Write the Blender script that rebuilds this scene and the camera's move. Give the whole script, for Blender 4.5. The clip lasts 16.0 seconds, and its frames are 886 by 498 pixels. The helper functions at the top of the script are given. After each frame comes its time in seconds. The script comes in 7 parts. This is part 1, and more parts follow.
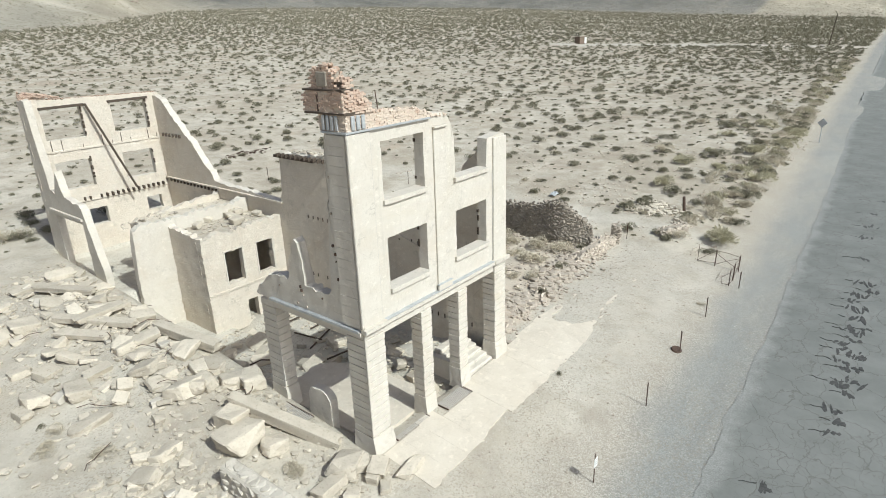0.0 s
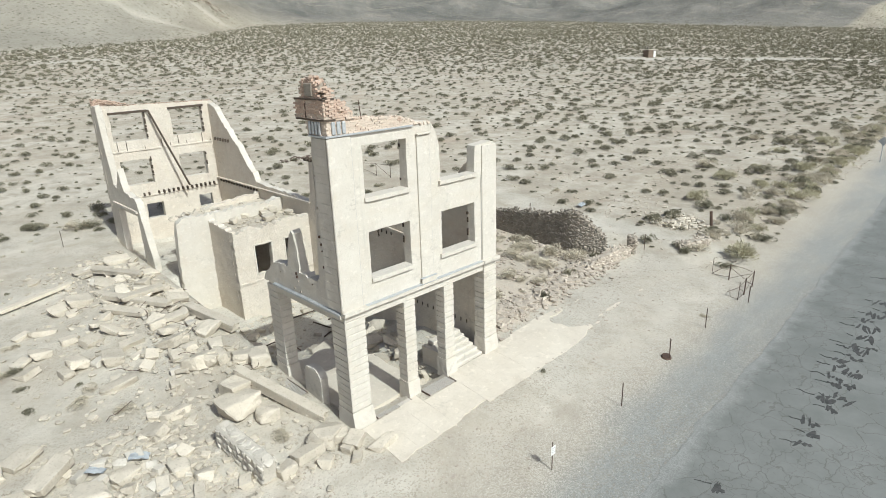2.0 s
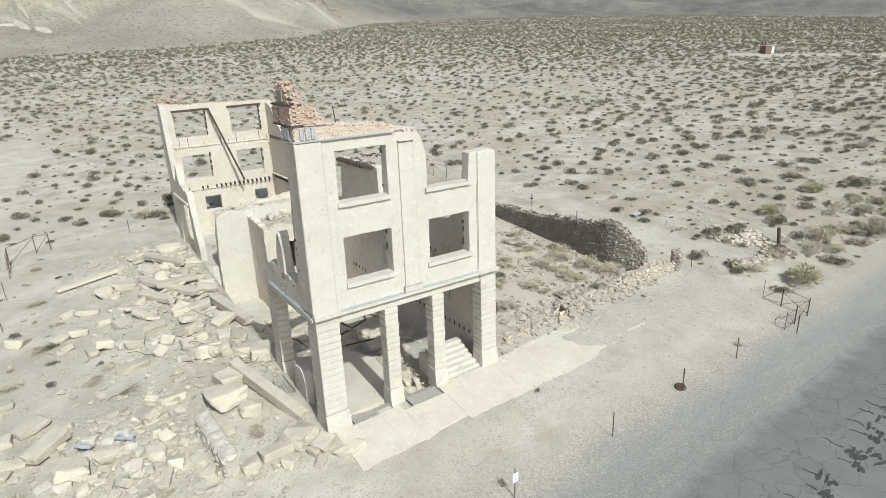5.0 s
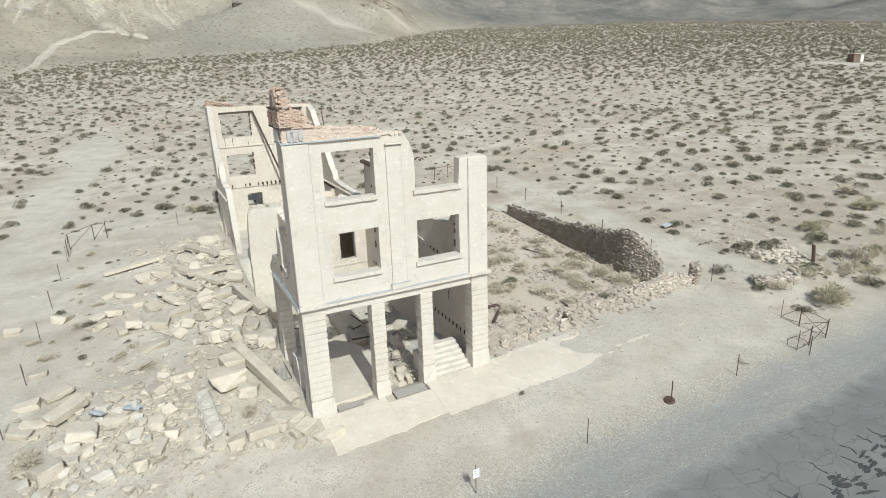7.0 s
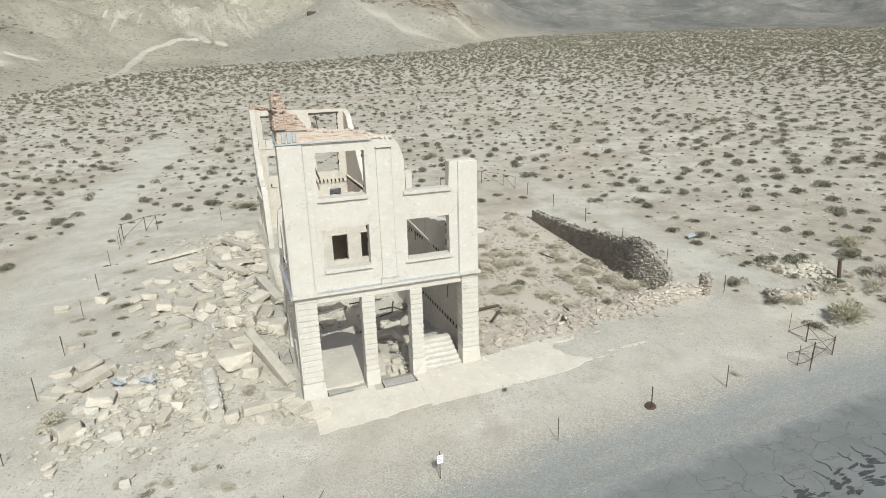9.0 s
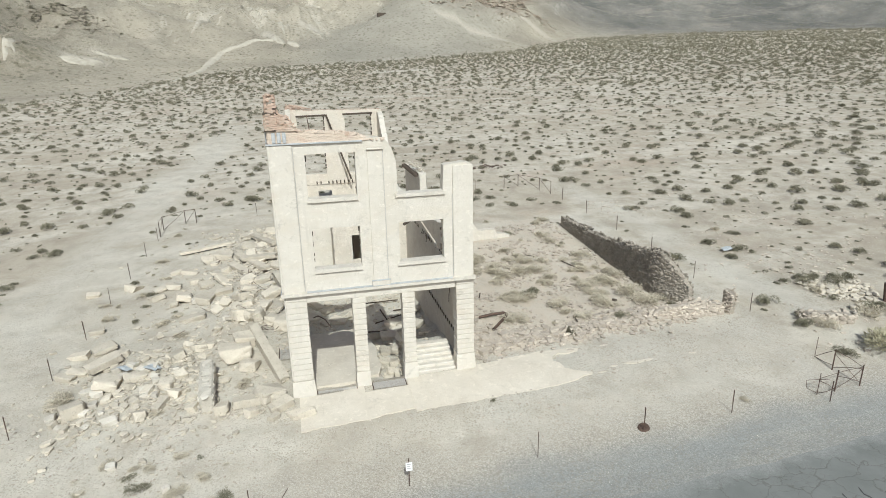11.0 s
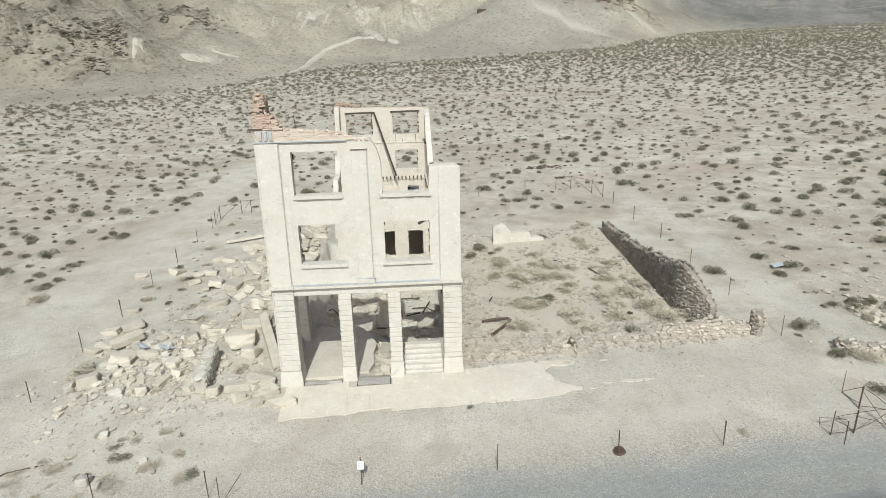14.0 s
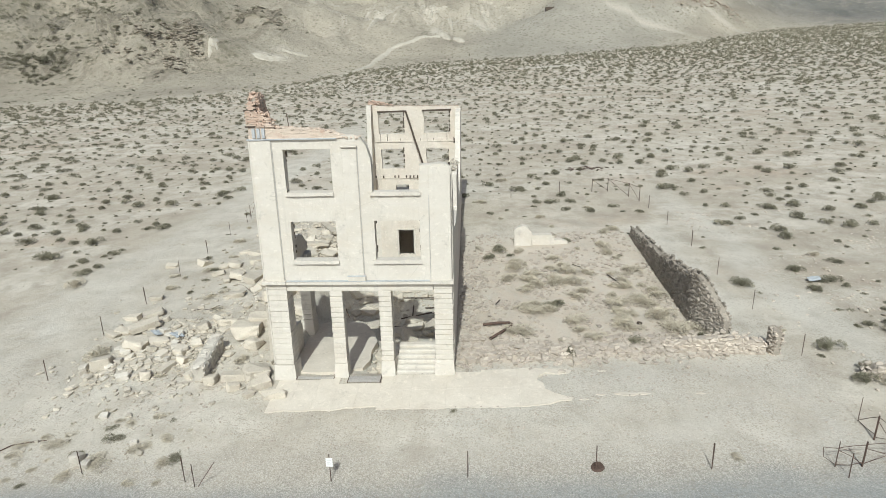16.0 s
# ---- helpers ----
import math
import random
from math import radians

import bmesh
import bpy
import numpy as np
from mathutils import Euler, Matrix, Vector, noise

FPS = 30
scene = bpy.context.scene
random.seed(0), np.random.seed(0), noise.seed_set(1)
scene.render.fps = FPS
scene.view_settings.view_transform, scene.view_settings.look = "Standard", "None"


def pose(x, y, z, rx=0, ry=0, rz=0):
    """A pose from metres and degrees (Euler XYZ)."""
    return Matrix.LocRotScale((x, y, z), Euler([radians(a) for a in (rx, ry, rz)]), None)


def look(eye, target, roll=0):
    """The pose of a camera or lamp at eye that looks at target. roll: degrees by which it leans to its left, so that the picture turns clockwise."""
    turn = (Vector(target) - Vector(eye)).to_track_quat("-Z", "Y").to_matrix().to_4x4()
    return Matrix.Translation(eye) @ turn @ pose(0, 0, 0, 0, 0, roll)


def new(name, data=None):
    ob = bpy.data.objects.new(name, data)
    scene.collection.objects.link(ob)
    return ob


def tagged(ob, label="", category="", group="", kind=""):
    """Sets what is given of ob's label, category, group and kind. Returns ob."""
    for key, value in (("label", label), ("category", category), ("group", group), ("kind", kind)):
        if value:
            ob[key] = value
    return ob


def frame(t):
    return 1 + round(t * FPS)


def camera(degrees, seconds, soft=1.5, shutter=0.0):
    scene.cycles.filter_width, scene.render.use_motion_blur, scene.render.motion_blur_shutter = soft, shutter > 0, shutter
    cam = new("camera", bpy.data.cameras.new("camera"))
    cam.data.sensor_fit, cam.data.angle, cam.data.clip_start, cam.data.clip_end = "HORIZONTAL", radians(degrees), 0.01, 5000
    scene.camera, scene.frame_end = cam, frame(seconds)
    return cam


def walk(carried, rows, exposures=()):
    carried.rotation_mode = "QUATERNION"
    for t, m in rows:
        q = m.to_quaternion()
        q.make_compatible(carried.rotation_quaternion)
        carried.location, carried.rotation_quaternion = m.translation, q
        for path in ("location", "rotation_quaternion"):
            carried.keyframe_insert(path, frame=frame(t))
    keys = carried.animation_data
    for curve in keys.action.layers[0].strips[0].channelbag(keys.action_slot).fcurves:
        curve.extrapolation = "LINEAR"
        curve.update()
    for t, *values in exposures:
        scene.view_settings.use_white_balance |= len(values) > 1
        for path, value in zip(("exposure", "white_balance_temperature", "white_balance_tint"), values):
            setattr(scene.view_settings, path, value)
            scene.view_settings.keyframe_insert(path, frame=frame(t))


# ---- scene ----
cam = camera(73.8, 16.0, 0.65)
PATH = [
    (0, (13.603, -12.33, 14.664), (12.422, -10.868, 13.982), -1.9),
    (0.5, (14.593, -12.168, 14.603), (13.363, -10.741, 13.932), -1.8),
    (1, (15.656, -12.07, 14.63), (14.38, -10.678, 13.973), -1.8),
    (1.5, (16.742, -11.954, 14.651), (15.421, -10.597, 14.009), -1.8),
    (2, (17.594, -11.614, 14.674), (16.233, -10.295, 14.036), -1.8),
    (2.5, (18.124, -10.95, 14.661), (16.724, -9.672, 14.023), -1.9),
    (3, (18.524, -10.146, 14.651), (17.084, -8.912, 14.014), -1.9),
    (3.5, (18.899, -9.377, 14.66), (17.423, -8.186, 14.025), -1.9),
    (4, (19.344, -8.699, 14.737), (17.831, -7.555, 14.102), -1.9),
    (4.2, (19.524, -8.457, 14.765), (17.998, -7.332, 14.129), -2.0),
    (6.3, (21.503, -5.607, 14.842), (19.847, -4.679, 14.214), -1.8),
    (6.5, (21.841, -5.38, 14.84), (20.171, -4.473, 14.215), -1.8),
    (7, (22.738, -4.829, 14.813), (21.038, -3.972, 14.2), -1.8),
    (7.5, (23.714, -4.287, 14.793), (21.986, -3.479, 14.193), -1.8),
    (8, (24.7, -3.739, 14.755), (22.945, -2.98, 14.168), -1.7),
    (8.5, (25.239, -3.038, 14.781), (23.464, -2.328, 14.195), -1.7),
    (9, (25.437, -2.204, 14.792), (23.642, -1.544, 14.205), -1.6),
    (9.2, (25.52, -1.844, 14.767), (23.716, -1.206, 14.186), -1.9),
    (11.3, (26.12, 1.662, 14.783), (24.253, 2.082, 14.2), -1.4),
    (11.5, (26.16, 2.018, 14.787), (24.29, 2.417, 14.203), -1.6),
    (12, (26.275, 2.907, 14.779), (24.394, 3.253, 14.195), -1.6),
    (12.5, (26.42, 3.761, 14.835), (24.529, 4.051, 14.25), -1.5),
    (13, (26.498, 4.651, 14.851), (24.6, 4.885, 14.267), -1.4),
    (13.5, (26.554, 5.484, 14.861), (24.65, 5.665, 14.276), -1.3),
    (14, (26.575, 6.357, 14.845), (24.666, 6.483, 14.261), -1.3),
    (14.5, (26.527, 7.249, 14.826), (24.615, 7.32, 14.242), -1.3),
    (15, (26.453, 8.125, 14.8), (24.54, 8.14, 14.217), -1.3),
    (15.5, (26.37, 8.991, 14.79), (24.457, 8.952, 14.207), -1.3),
    (16, (26.282, 9.845, 14.764), (24.371, 9.751, 14.181), -1.3),
]
walk(cam, [(t, look(eye, target, roll)) for t, eye, target, roll in PATH],
     exposures=[(0.0, -0.21, 5860, 2.2), (8.0, -0.31, 5860, 2.2), (16.0, -0.345, 5860, 2.2)])

# ---- light ----
SUN_EL, SUN_AZ = 44.5, -3.5          # degrees above the ground; direction to the sun from +x towards +y
world = bpy.data.worlds.new("desert_sky")
scene.world = world
world.use_nodes = True
wn = world.node_tree.nodes
sky = wn.new("ShaderNodeTexSky")
sky.sky_type, sky.sun_disc = "NISHITA", False
sky.sun_elevation, sky.sun_rotation = radians(SUN_EL), radians(90 - SUN_AZ)
sky.dust_density, sky.air_density, sky.ozone_density, sky.altitude = 8.0, 0.4, 0.2, 1100
wn["Background"].inputs["Strength"].default_value = 0.15
world.node_tree.links.new(sky.outputs["Color"], wn["Background"].inputs["Color"])
sun = new("sun", bpy.data.lights.new("sun", "SUN"))
sun.data.energy, sun.data.angle, sun.data.color = 4.7, radians(0.55), (1.0, 0.953, 0.88)
ca, sa, ce, se = math.cos(radians(SUN_AZ)), math.sin(radians(SUN_AZ)), math.cos(radians(SUN_EL)), math.sin(radians(SUN_EL))
sun.matrix_world = look((60 * ca * ce, 60 * sa * ce, 60 * se), (0, 0, 0))


# ---- materials ----
class Nodes:
    """A small builder for node materials."""

    def __init__(self, name, rough=0.9, metal=0.0, spec=0.3):
        self.mat = bpy.data.materials.new(name)
        self.mat.use_nodes = True
        self.tree = self.mat.node_tree
        self.bsdf = self.tree.nodes["Principled BSDF"]
        self.bsdf.inputs["Roughness"].default_value = rough
        self.bsdf.inputs["Metallic"].default_value = metal
        self.bsdf.inputs["Specular IOR Level"].default_value = spec
        self.coord = self.tree.nodes.new("ShaderNodeTexCoord").outputs["Object"]
        self.place = self.tree.nodes.new("ShaderNodeNewGeometry").outputs["Position"]

    def put(self, node, key, value):
        if isinstance(value, bpy.types.NodeSocket):
            self.tree.links.new(value, node.inputs[key])
        else:
            node.inputs[key].default_value = value

    def noise(self, scale, detail=4.0, rough=0.6, vec=None, distortion=0.0):
        n = self.tree.nodes.new("ShaderNodeTexNoise")
        self.put(n, "Vector", vec or self.place)
        n.inputs["Scale"].default_value, n.inputs["Detail"].default_value = scale, detail
        n.inputs["Roughness"].default_value, n.inputs["Distortion"].default_value = rough, distortion
        return n.outputs["Fac"]

    def cells(self, scale, feature="F1", vec=None, out="Distance", rand=1.0):
        n = self.tree.nodes.new("ShaderNodeTexVoronoi")
        n.feature = feature
        self.put(n, "Vector", vec or self.place)
        n.inputs["Scale"].default_value = scale
        n.inputs["Randomness"].default_value = rand
        return n.outputs[out]

    def scaled(self, sx, sy, sz, vec=None):
        n = self.tree.nodes.new("ShaderNodeMapping")
        self.put(n, "Vector", vec or self.place)
        n.inputs["Scale"].default_value = (sx, sy, sz)
        return n.outputs["Vector"]

    def math(self, op, a, b=0.0, clamp=False):
        n = self.tree.nodes.new("ShaderNodeMath")
        n.operation, n.use_clamp = op, clamp
        self.put(n, 0, a)
        self.put(n, 1, b)
        return n.outputs[0]

    def step(self, value, low, high, to0=0.0, to1=1.0):
        n = self.tree.nodes.new("ShaderNodeMapRange")
        self.put(n, "Value", value)
        n.inputs["From Min"].default_value, n.inputs["From Max"].default_value = low, high
        n.inputs["To Min"].default_value, n.inputs["To Max"].default_value = to0, to1
        return n.outputs["Result"]

    def mix(self, fac, a, b, mode="MIX"):
        n = self.tree.nodes.new("ShaderNodeMix")
        n.data_type, n.blend_type = "RGBA", mode
        self.put(n, 0, fac)
        self.put(n, 6, a if isinstance(a, bpy.types.NodeSocket) else (*a, 1))
        self.put(n, 7, b if isinstance(b, bpy.types.NodeSocket) else (*b, 1))
        return n.outputs[2]

    def attr(self, name):
        n = self.tree.nodes.new("ShaderNodeAttribute")
        n.attribute_name = name
        return n.outputs["Fac"]

    def random(self):
        return self.tree.nodes.new("ShaderNodeObjectInfo").outputs["Random"]

    def island(self):
        n = self.tree.nodes.new("ShaderNodeNewGeometry")
        return n.outputs["Random Per Island"]

    def tint(self, color, value, amount):
        """color, lighter or darker by up to amount as value goes from 0 to 1."""
        n = self.tree.nodes.new("ShaderNodeHueSaturation")
        self.put(n, "Color", color if isinstance(color, bpy.types.NodeSocket) else (*color, 1))
        self.put(n, "Value", self.step(value, 0, 1, 1 - amount, 1 + amount))
        return n.outputs["Color"]

    def done(self, color, height=None, strength=0.4, distance=0.02, rough=None):
        self.put(self.bsdf, "Base Color", color if isinstance(color, bpy.types.NodeSocket) else (*color, 1))
        if rough is not None:
            self.put(self.bsdf, "Roughness", rough)
        if height is not None:
            b = self.tree.nodes.new("ShaderNodeBump")
            self.put(b, "Height", height)
            b.inputs["Strength"].default_value, b.inputs["Distance"].default_value = strength, distance
            self.tree.links.new(b.outputs["Normal"], self.bsdf.inputs["Normal"])
        return self.mat


def make_ground():
    n = Nodes("desert_ground", 0.95, spec=0.15)
    big, mid, fine = n.noise(0.05, 5), n.noise(0.6, 5), n.noise(9.0, 4, 0.7)

    def grey(color):
        bw = n.tree.nodes.new("ShaderNodeRGBToBW")
        n.put(bw, 0, color)
        return bw.outputs[0]

    # sand: tan and pale drifts, reddish and stony patches
    c = n.mix(n.step(big, 0.38, 0.62), (0.40, 0.355, 0.28), (0.49, 0.45, 0.37))
    c = n.mix(n.step(n.noise(0.13, 7, 0.65, n.scaled(1.6, 0.8, 1)), 0.48, 0.60, 0, 0.8), c, (0.56, 0.525, 0.445))
    c = n.mix(n.step(n.noise(0.09, 6, 0.7, n.scaled(1.3, 1.0, 1)), 0.56, 0.68, 0, 0.6), c, (0.43, 0.345, 0.265))
    c = n.mix(n.step(mid, 0.45, 0.68, 0, 0.75), c, (0.31, 0.272, 0.215))
    c = n.mix(n.step(n.noise(0.33, 6, 0.7, distortion=0.5), 0.54, 0.66, 0, 0.6), c, (0.35, 0.315, 0.25))
    c = n.mix(n.math("MULTIPLY", n.attr("north"), n.step(n.noise(0.21, 7, 0.7), 0.38, 0.60, 0.10, 0.55), True), c, (0.315, 0.285, 0.23))
    # pale dust on tracks and bare lots, grey gravel on the verges
    c = n.mix(n.math("MULTIPLY", n.attr("dust"), n.step(n.noise(0.45, 8, 0.74), 0.36, 0.58, 0.3, 1.0)), c, (0.56, 0.537, 0.47))
    grit = grey(n.cells(26.0, out="Color"))
    grav = n.mix(n.step(grit, 0.25, 0.8), (0.285, 0.262, 0.222), (0.53, 0.495, 0.425))
    grav = n.mix(n.step(n.noise(0.8, 6, 0.7), 0.42, 0.62, 0, 0.5), grav, (0.40, 0.365, 0.30))
    worn = n.math("MULTIPLY", n.attr("shoulder"), n.step(n.noise(0.6, 5, 0.7, n.scaled(1.0, 0.25, 1)), 0.30, 0.60, 0.55, 1.0))
    cool = n.mix(n.step(grit, 0.2, 0.85), (0.225, 0.228, 0.214), (0.325, 0.33, 0.31))
    grav = n.mix(worn, grav, cool)
    c = n.mix(n.attr("gravel"), c, grav)
    # stony slopes: tan and beige ground, dark outcrops, pale gullies running downhill, a slate range behind
    rock = n.mix(n.step(n.noise(0.021, 9, 0.62), 0.40, 0.60), (0.36, 0.325, 0.255), (0.49, 0.445, 0.35))
    rock = n.mix(n.math("MULTIPLY", n.attr("spur"), 0.8), rock, n.mix(n.step(n.noise(0.05, 7, 0.7), 0.4, 0.6), (0.355, 0.335, 0.275), (0.425, 0.40, 0.335)))
    gully = n.math("MULTIPLY", n.step(n.noise(0.07, 8, 0.66, n.scaled(0.35, 1.0, 1.0), 0.6), 0.565, 0.61), n.attr("pale"))
    rock = n.mix(n.math("MULTIPLY", gully, 0.85), rock, (0.60, 0.555, 0.455))
    band = n.math("MULTIPLY", n.step(n.noise(0.016, 6, 0.6, n.scaled(1.0, 0.45, 3.0)), 0.47, 0.55), n.attr("brown"))
    rock = n.mix(n.math("MULTIPLY", band, 0.85), rock, (0.215, 0.165, 0.12))
    rock = n.mix(n.math("MULTIPLY", n.attr("crag"), 0.45), rock, n.mix(n.step(n.noise(0.12, 9, 0.7), 0.40, 0.60), (0.205, 0.185, 0.13), (0.36, 0.32, 0.245)))
    crag = n.math("MULTIPLY", n.attr("crag"), n.step(n.noise(0.034, 10, 0.68, n.scaled(0.7, 1.2, 0.8), 0.9), 0.52, 0.58))
    stone = n.mix(n.step(n.noise(0.22, 8, 0.75), 0.42, 0.58), (0.075, 0.067, 0.05), (0.22, 0.19, 0.145))
    grain = n.step(n.noise(0.42, 8, 0.78), 0.40, 0.56, 0.35, 1.0)
    rock = n.mix(n.math("MULTIPLY", n.math("MULTIPLY", crag, grain), 0.85), rock, stone)
    rock = n.mix(n.math("MULTIPLY", n.attr("crag"), n.step(n.noise(0.075, 9, 0.7, n.scaled(1, 1, 1)), 0.56, 0.62, 0, 0.6)), rock, (0.20, 0.185, 0.125))
    slate = n.mix(n.step(n.noise(0.012, 10, 0.72), 0.42, 0.58), (0.105, 0.11, 0.107), (0.235, 0.228, 0.208))
    slate = n.mix(n.step(n.noise(0.035, 9, 0.75, n.scaled(1.0, 1.0, 3.0), 0.8), 0.54, 0.62, 0, 0.7), slate, (0.31, 0.285, 0.245))
    rock = n.mix(n.math("MULTIPLY", n.attr("far"), 0.9), rock, slate)
    # low growth speckled over the slopes
    dots = n.math("MULTIPLY", n.step(n.cells(0.42), 0.22, 0.38, 1, 0), n.math("MAXIMUM", n.step(n.noise(0.05, 6, 0.7), 0.36, 0.58, 0.25, 0.8), n.math("MULTIPLY", n.attr("crag"), 0.9)))
    rock = n.mix(n.math("MULTIPLY", dots, 0.75), rock, (0.195, 0.18, 0.125))
    rock = n.mix(n.attr("dust"), rock, (0.58, 0.54, 0.45))
    c = n.mix(n.attr("slope"), c, rock)
    c = n.mix(n.step(fine, 0.62, 0.75, 0, 0.5), c, (0.28, 0.25, 0.205))
    white = n.step(n.noise(14.0, 2, 0.5), 0.70, 0.73)
    c = n.mix(n.math("MULTIPLY", white, 0.8), c, (0.66, 0.63, 0.57))
    spot = n.math("MULTIPLY", n.step(grey(n.cells(17.0, out="Color")), 0.66, 0.74), n.step(n.noise(0.4, 4, 0.7), 0.40, 0.62, 0.10, 0.5))
    c = n.mix(spot, c, (0.25, 0.22, 0.175))
    c = n.mix(n.math("MULTIPLY", n.attr("stony"), n.step(n.noise(1.3, 6, 0.75), 0.40, 0.6, 0.30, 0.8)), c, (0.50, 0.43, 0.345))
    h = n.math("ADD", n.math("MULTIPLY", n.noise(3.0, 6, 0.7), 0.7), n.math("MULTIPLY", fine, 0.5))
    h = n.math("ADD", h, n.math("MULTIPLY", n.math("MULTIPLY", n.noise(0.10, 10, 0.76), n.attr("slope")), 45.0))
    return n.done(c, h, 0.8, 0.09)


def make_concrete(name, light, dark, warm, pores=1.0, blocks=0.0, stain=(0.50, 0.42, 0.33), bump=0.6):
    n = Nodes(name, 0.9, spec=0.2)
    lift = n.noise(1.0, 5, 0.65, n.scaled(0.5, 0.5, 1.3), 0.6)
    c = n.mix(n.step(n.noise(0.7, 6, 0.65), 0.35, 0.7), light, dark)
    c = n.mix(n.step(lift, 0.48, 0.7, 0, 0.6), c, warm)
    blot = n.math("MULTIPLY", n.step(n.noise(0.9, 5, 0.7, distortion=0.6), 0.58, 0.70), n.step(n.noise(7.0, 3), 0.4, 0.6))
    c = n.mix(n.math("MULTIPLY", blot, 0.55), c, tuple(v * 0.62 for v in dark))
    c = n.mix(n.step(n.noise(0.42, 6, 0.7, distortion=0.8), 0.54, 0.70, 0, 0.45), c, stain)
    c = n.mix(n.step(n.noise(2.4, 6, 0.75), 0.52, 0.70, 0, 0.28), c, tuple(v * 0.82 for v in dark))
    c = n.mix(n.step(n.noise(3.1, 5, 0.7, n.scaled(1, 1, 1.6)), 0.56, 0.66, 0, 0.5), c, tuple(min(0.8, v * 1.18) for v in light))
    run = n.noise(1.0, 4, 0.6, n.scaled(2.6, 2.6, 0.18))
    c = n.mix(n.step(run, 0.6, 0.78, 0, 0.35), c, tuple(v * 0.7 for v in dark))
    c = n.mix(n.step(n.noise(22.0, 3), 0.64, 0.74, 0, 0.45 * pores), c, tuple(v * 0.55 for v in dark))
    sep = n.tree.nodes.new("ShaderNodeSeparateXYZ")
    n.put(sep, 0, n.place)
    com = n.tree.nodes.new("ShaderNodeCombineXYZ")
    n.put(com, 0, n.math("ADD", sep.outputs[0], sep.outputs[1]))
    n.put(com, 1, sep.outputs[2])
    bt = n.tree.nodes.new("ShaderNodeTexBrick")
    n.put(bt, "Vector", com.outputs[0])
    bt.inputs["Scale"].default_value, bt.inputs["Mortar Size"].default_value = 1.0, 0.012
    bt.inputs["Brick Width"].default_value, bt.inputs["Row Height"].default_value = 0.40, 0.17
    worn = n.math("MULTIPLY", n.step(n.noise(1.0, 4, 0.6), 0.60, 0.68), blocks)
    c = n.mix(n.math("MULTIPLY", n.math("MULTIPLY", worn, bt.outputs["Fac"]), 0.22, True), c, tuple(v * 0.5 for v in dark))
    c = n.mix(n.math("MULTIPLY", n.math("MULTIPLY", worn, n.step(n.noise(3.0, 3), 0.45, 0.6)), 0.5), c, tuple(v * 0.72 for v in dark))
    line = n.math("FRACT", n.math("MULTIPLY", sep.outputs[2], 1.35))
    pour = n.math("MULTIPLY", n.step(line, 0.0, 0.035, 1, 0), n.step(n.noise(0.8, 3), 0.4, 0.6))
    c = n.mix(n.math("MULTIPLY", pour, 0.14), c, tuple(v * 0.6 for v in dark))
    crk = n.step(n.cells(0.8, "DISTANCE_TO_EDGE", n.scaled(1, 1, 0.6)), 0.0, 0.006, 1, 0)
    crk = n.math("MULTIPLY", crk, n.step(n.noise(0.6, 2), 0.5, 0.56))
    c = n.mix(n.math("MULTIPLY", crk, 0.22), c, tuple(v * 0.4 for v in dark))
    h = n.math("ADD", n.noise(6.0, 7, 0.7), n.math("MULTIPLY", n.noise(1.0, 4, 0.6, n.scaled(0.35, 0.35, 6.5)), 0.3))
    h = n.math("SUBTRACT", h, n.math("MULTIPLY", pour, 0.04))
    return n.done(c, h, bump, 0.05)


def make_rock(name, a, b, c3):
    n = Nodes(name, 0.92, spec=0.2)
    c = n.mix(n.step(n.noise(1.6, 6, 0.65), 0.35, 0.65), a, b)
    c = n.mix(n.step(n.noise(11.0, 4), 0.55, 0.72, 0, 0.7), c, c3)
    c = n.tint(c, n.random(), 0.14)
    c = n.tint(c, n.island(), 0.12)
    return n.done(c, n.noise(9.0, 7, 0.7), 0.7, 0.03)


def make_brick():
    n = Nodes("old_brick", 0.92, spec=0.2)
    c = n.mix(n.random(), (0.42, 0.305, 0.235), (0.53, 0.43, 0.345))
    c = n.mix(n.island(), c, (0.51, 0.38, 0.295))
    sx = n.tree.nodes.new("ShaderNodeSeparateXYZ")
    n.put(sx, 0, n.place)
    # remains of limewash on the lower courses
    wash = n.math("ADD", n.noise(1.6, 5, 0.7), n.math("ADD", n.step(sx.outputs[2], 12.3, 12.75, 0.10, -0.16), n.step(sx.outputs[0], -9, -5, -0.25, 0.0)))
    c = n.mix(n.step(wash, 0.40, 0.56, 0, 0.85), c, (0.60, 0.52, 0.43))
    return n.done(c, n.noise(40.0, 5), 0.5, 0.01)


def make_wood(name, a, b):
    n = Nodes(name, 0.85, spec=0.2)
    g = n.noise(3.0, 6, 0.7, n.scaled(1.0, 14.0, 14.0, n.coord))
    return n.done(n.mix(n.step(g, 0.35, 0.65), a, b), g, 0.6, 0.01)


def make_bush(name, a, b, c3):
    n = Nodes(name, 0.85, spec=0.15)
    c = n.mix(n.random(), a, b)
    c = n.mix(n.island(), c, c3)
    c = n.tint(c, n.noise(0.35, 3), 0.25)
    return n.done(c)


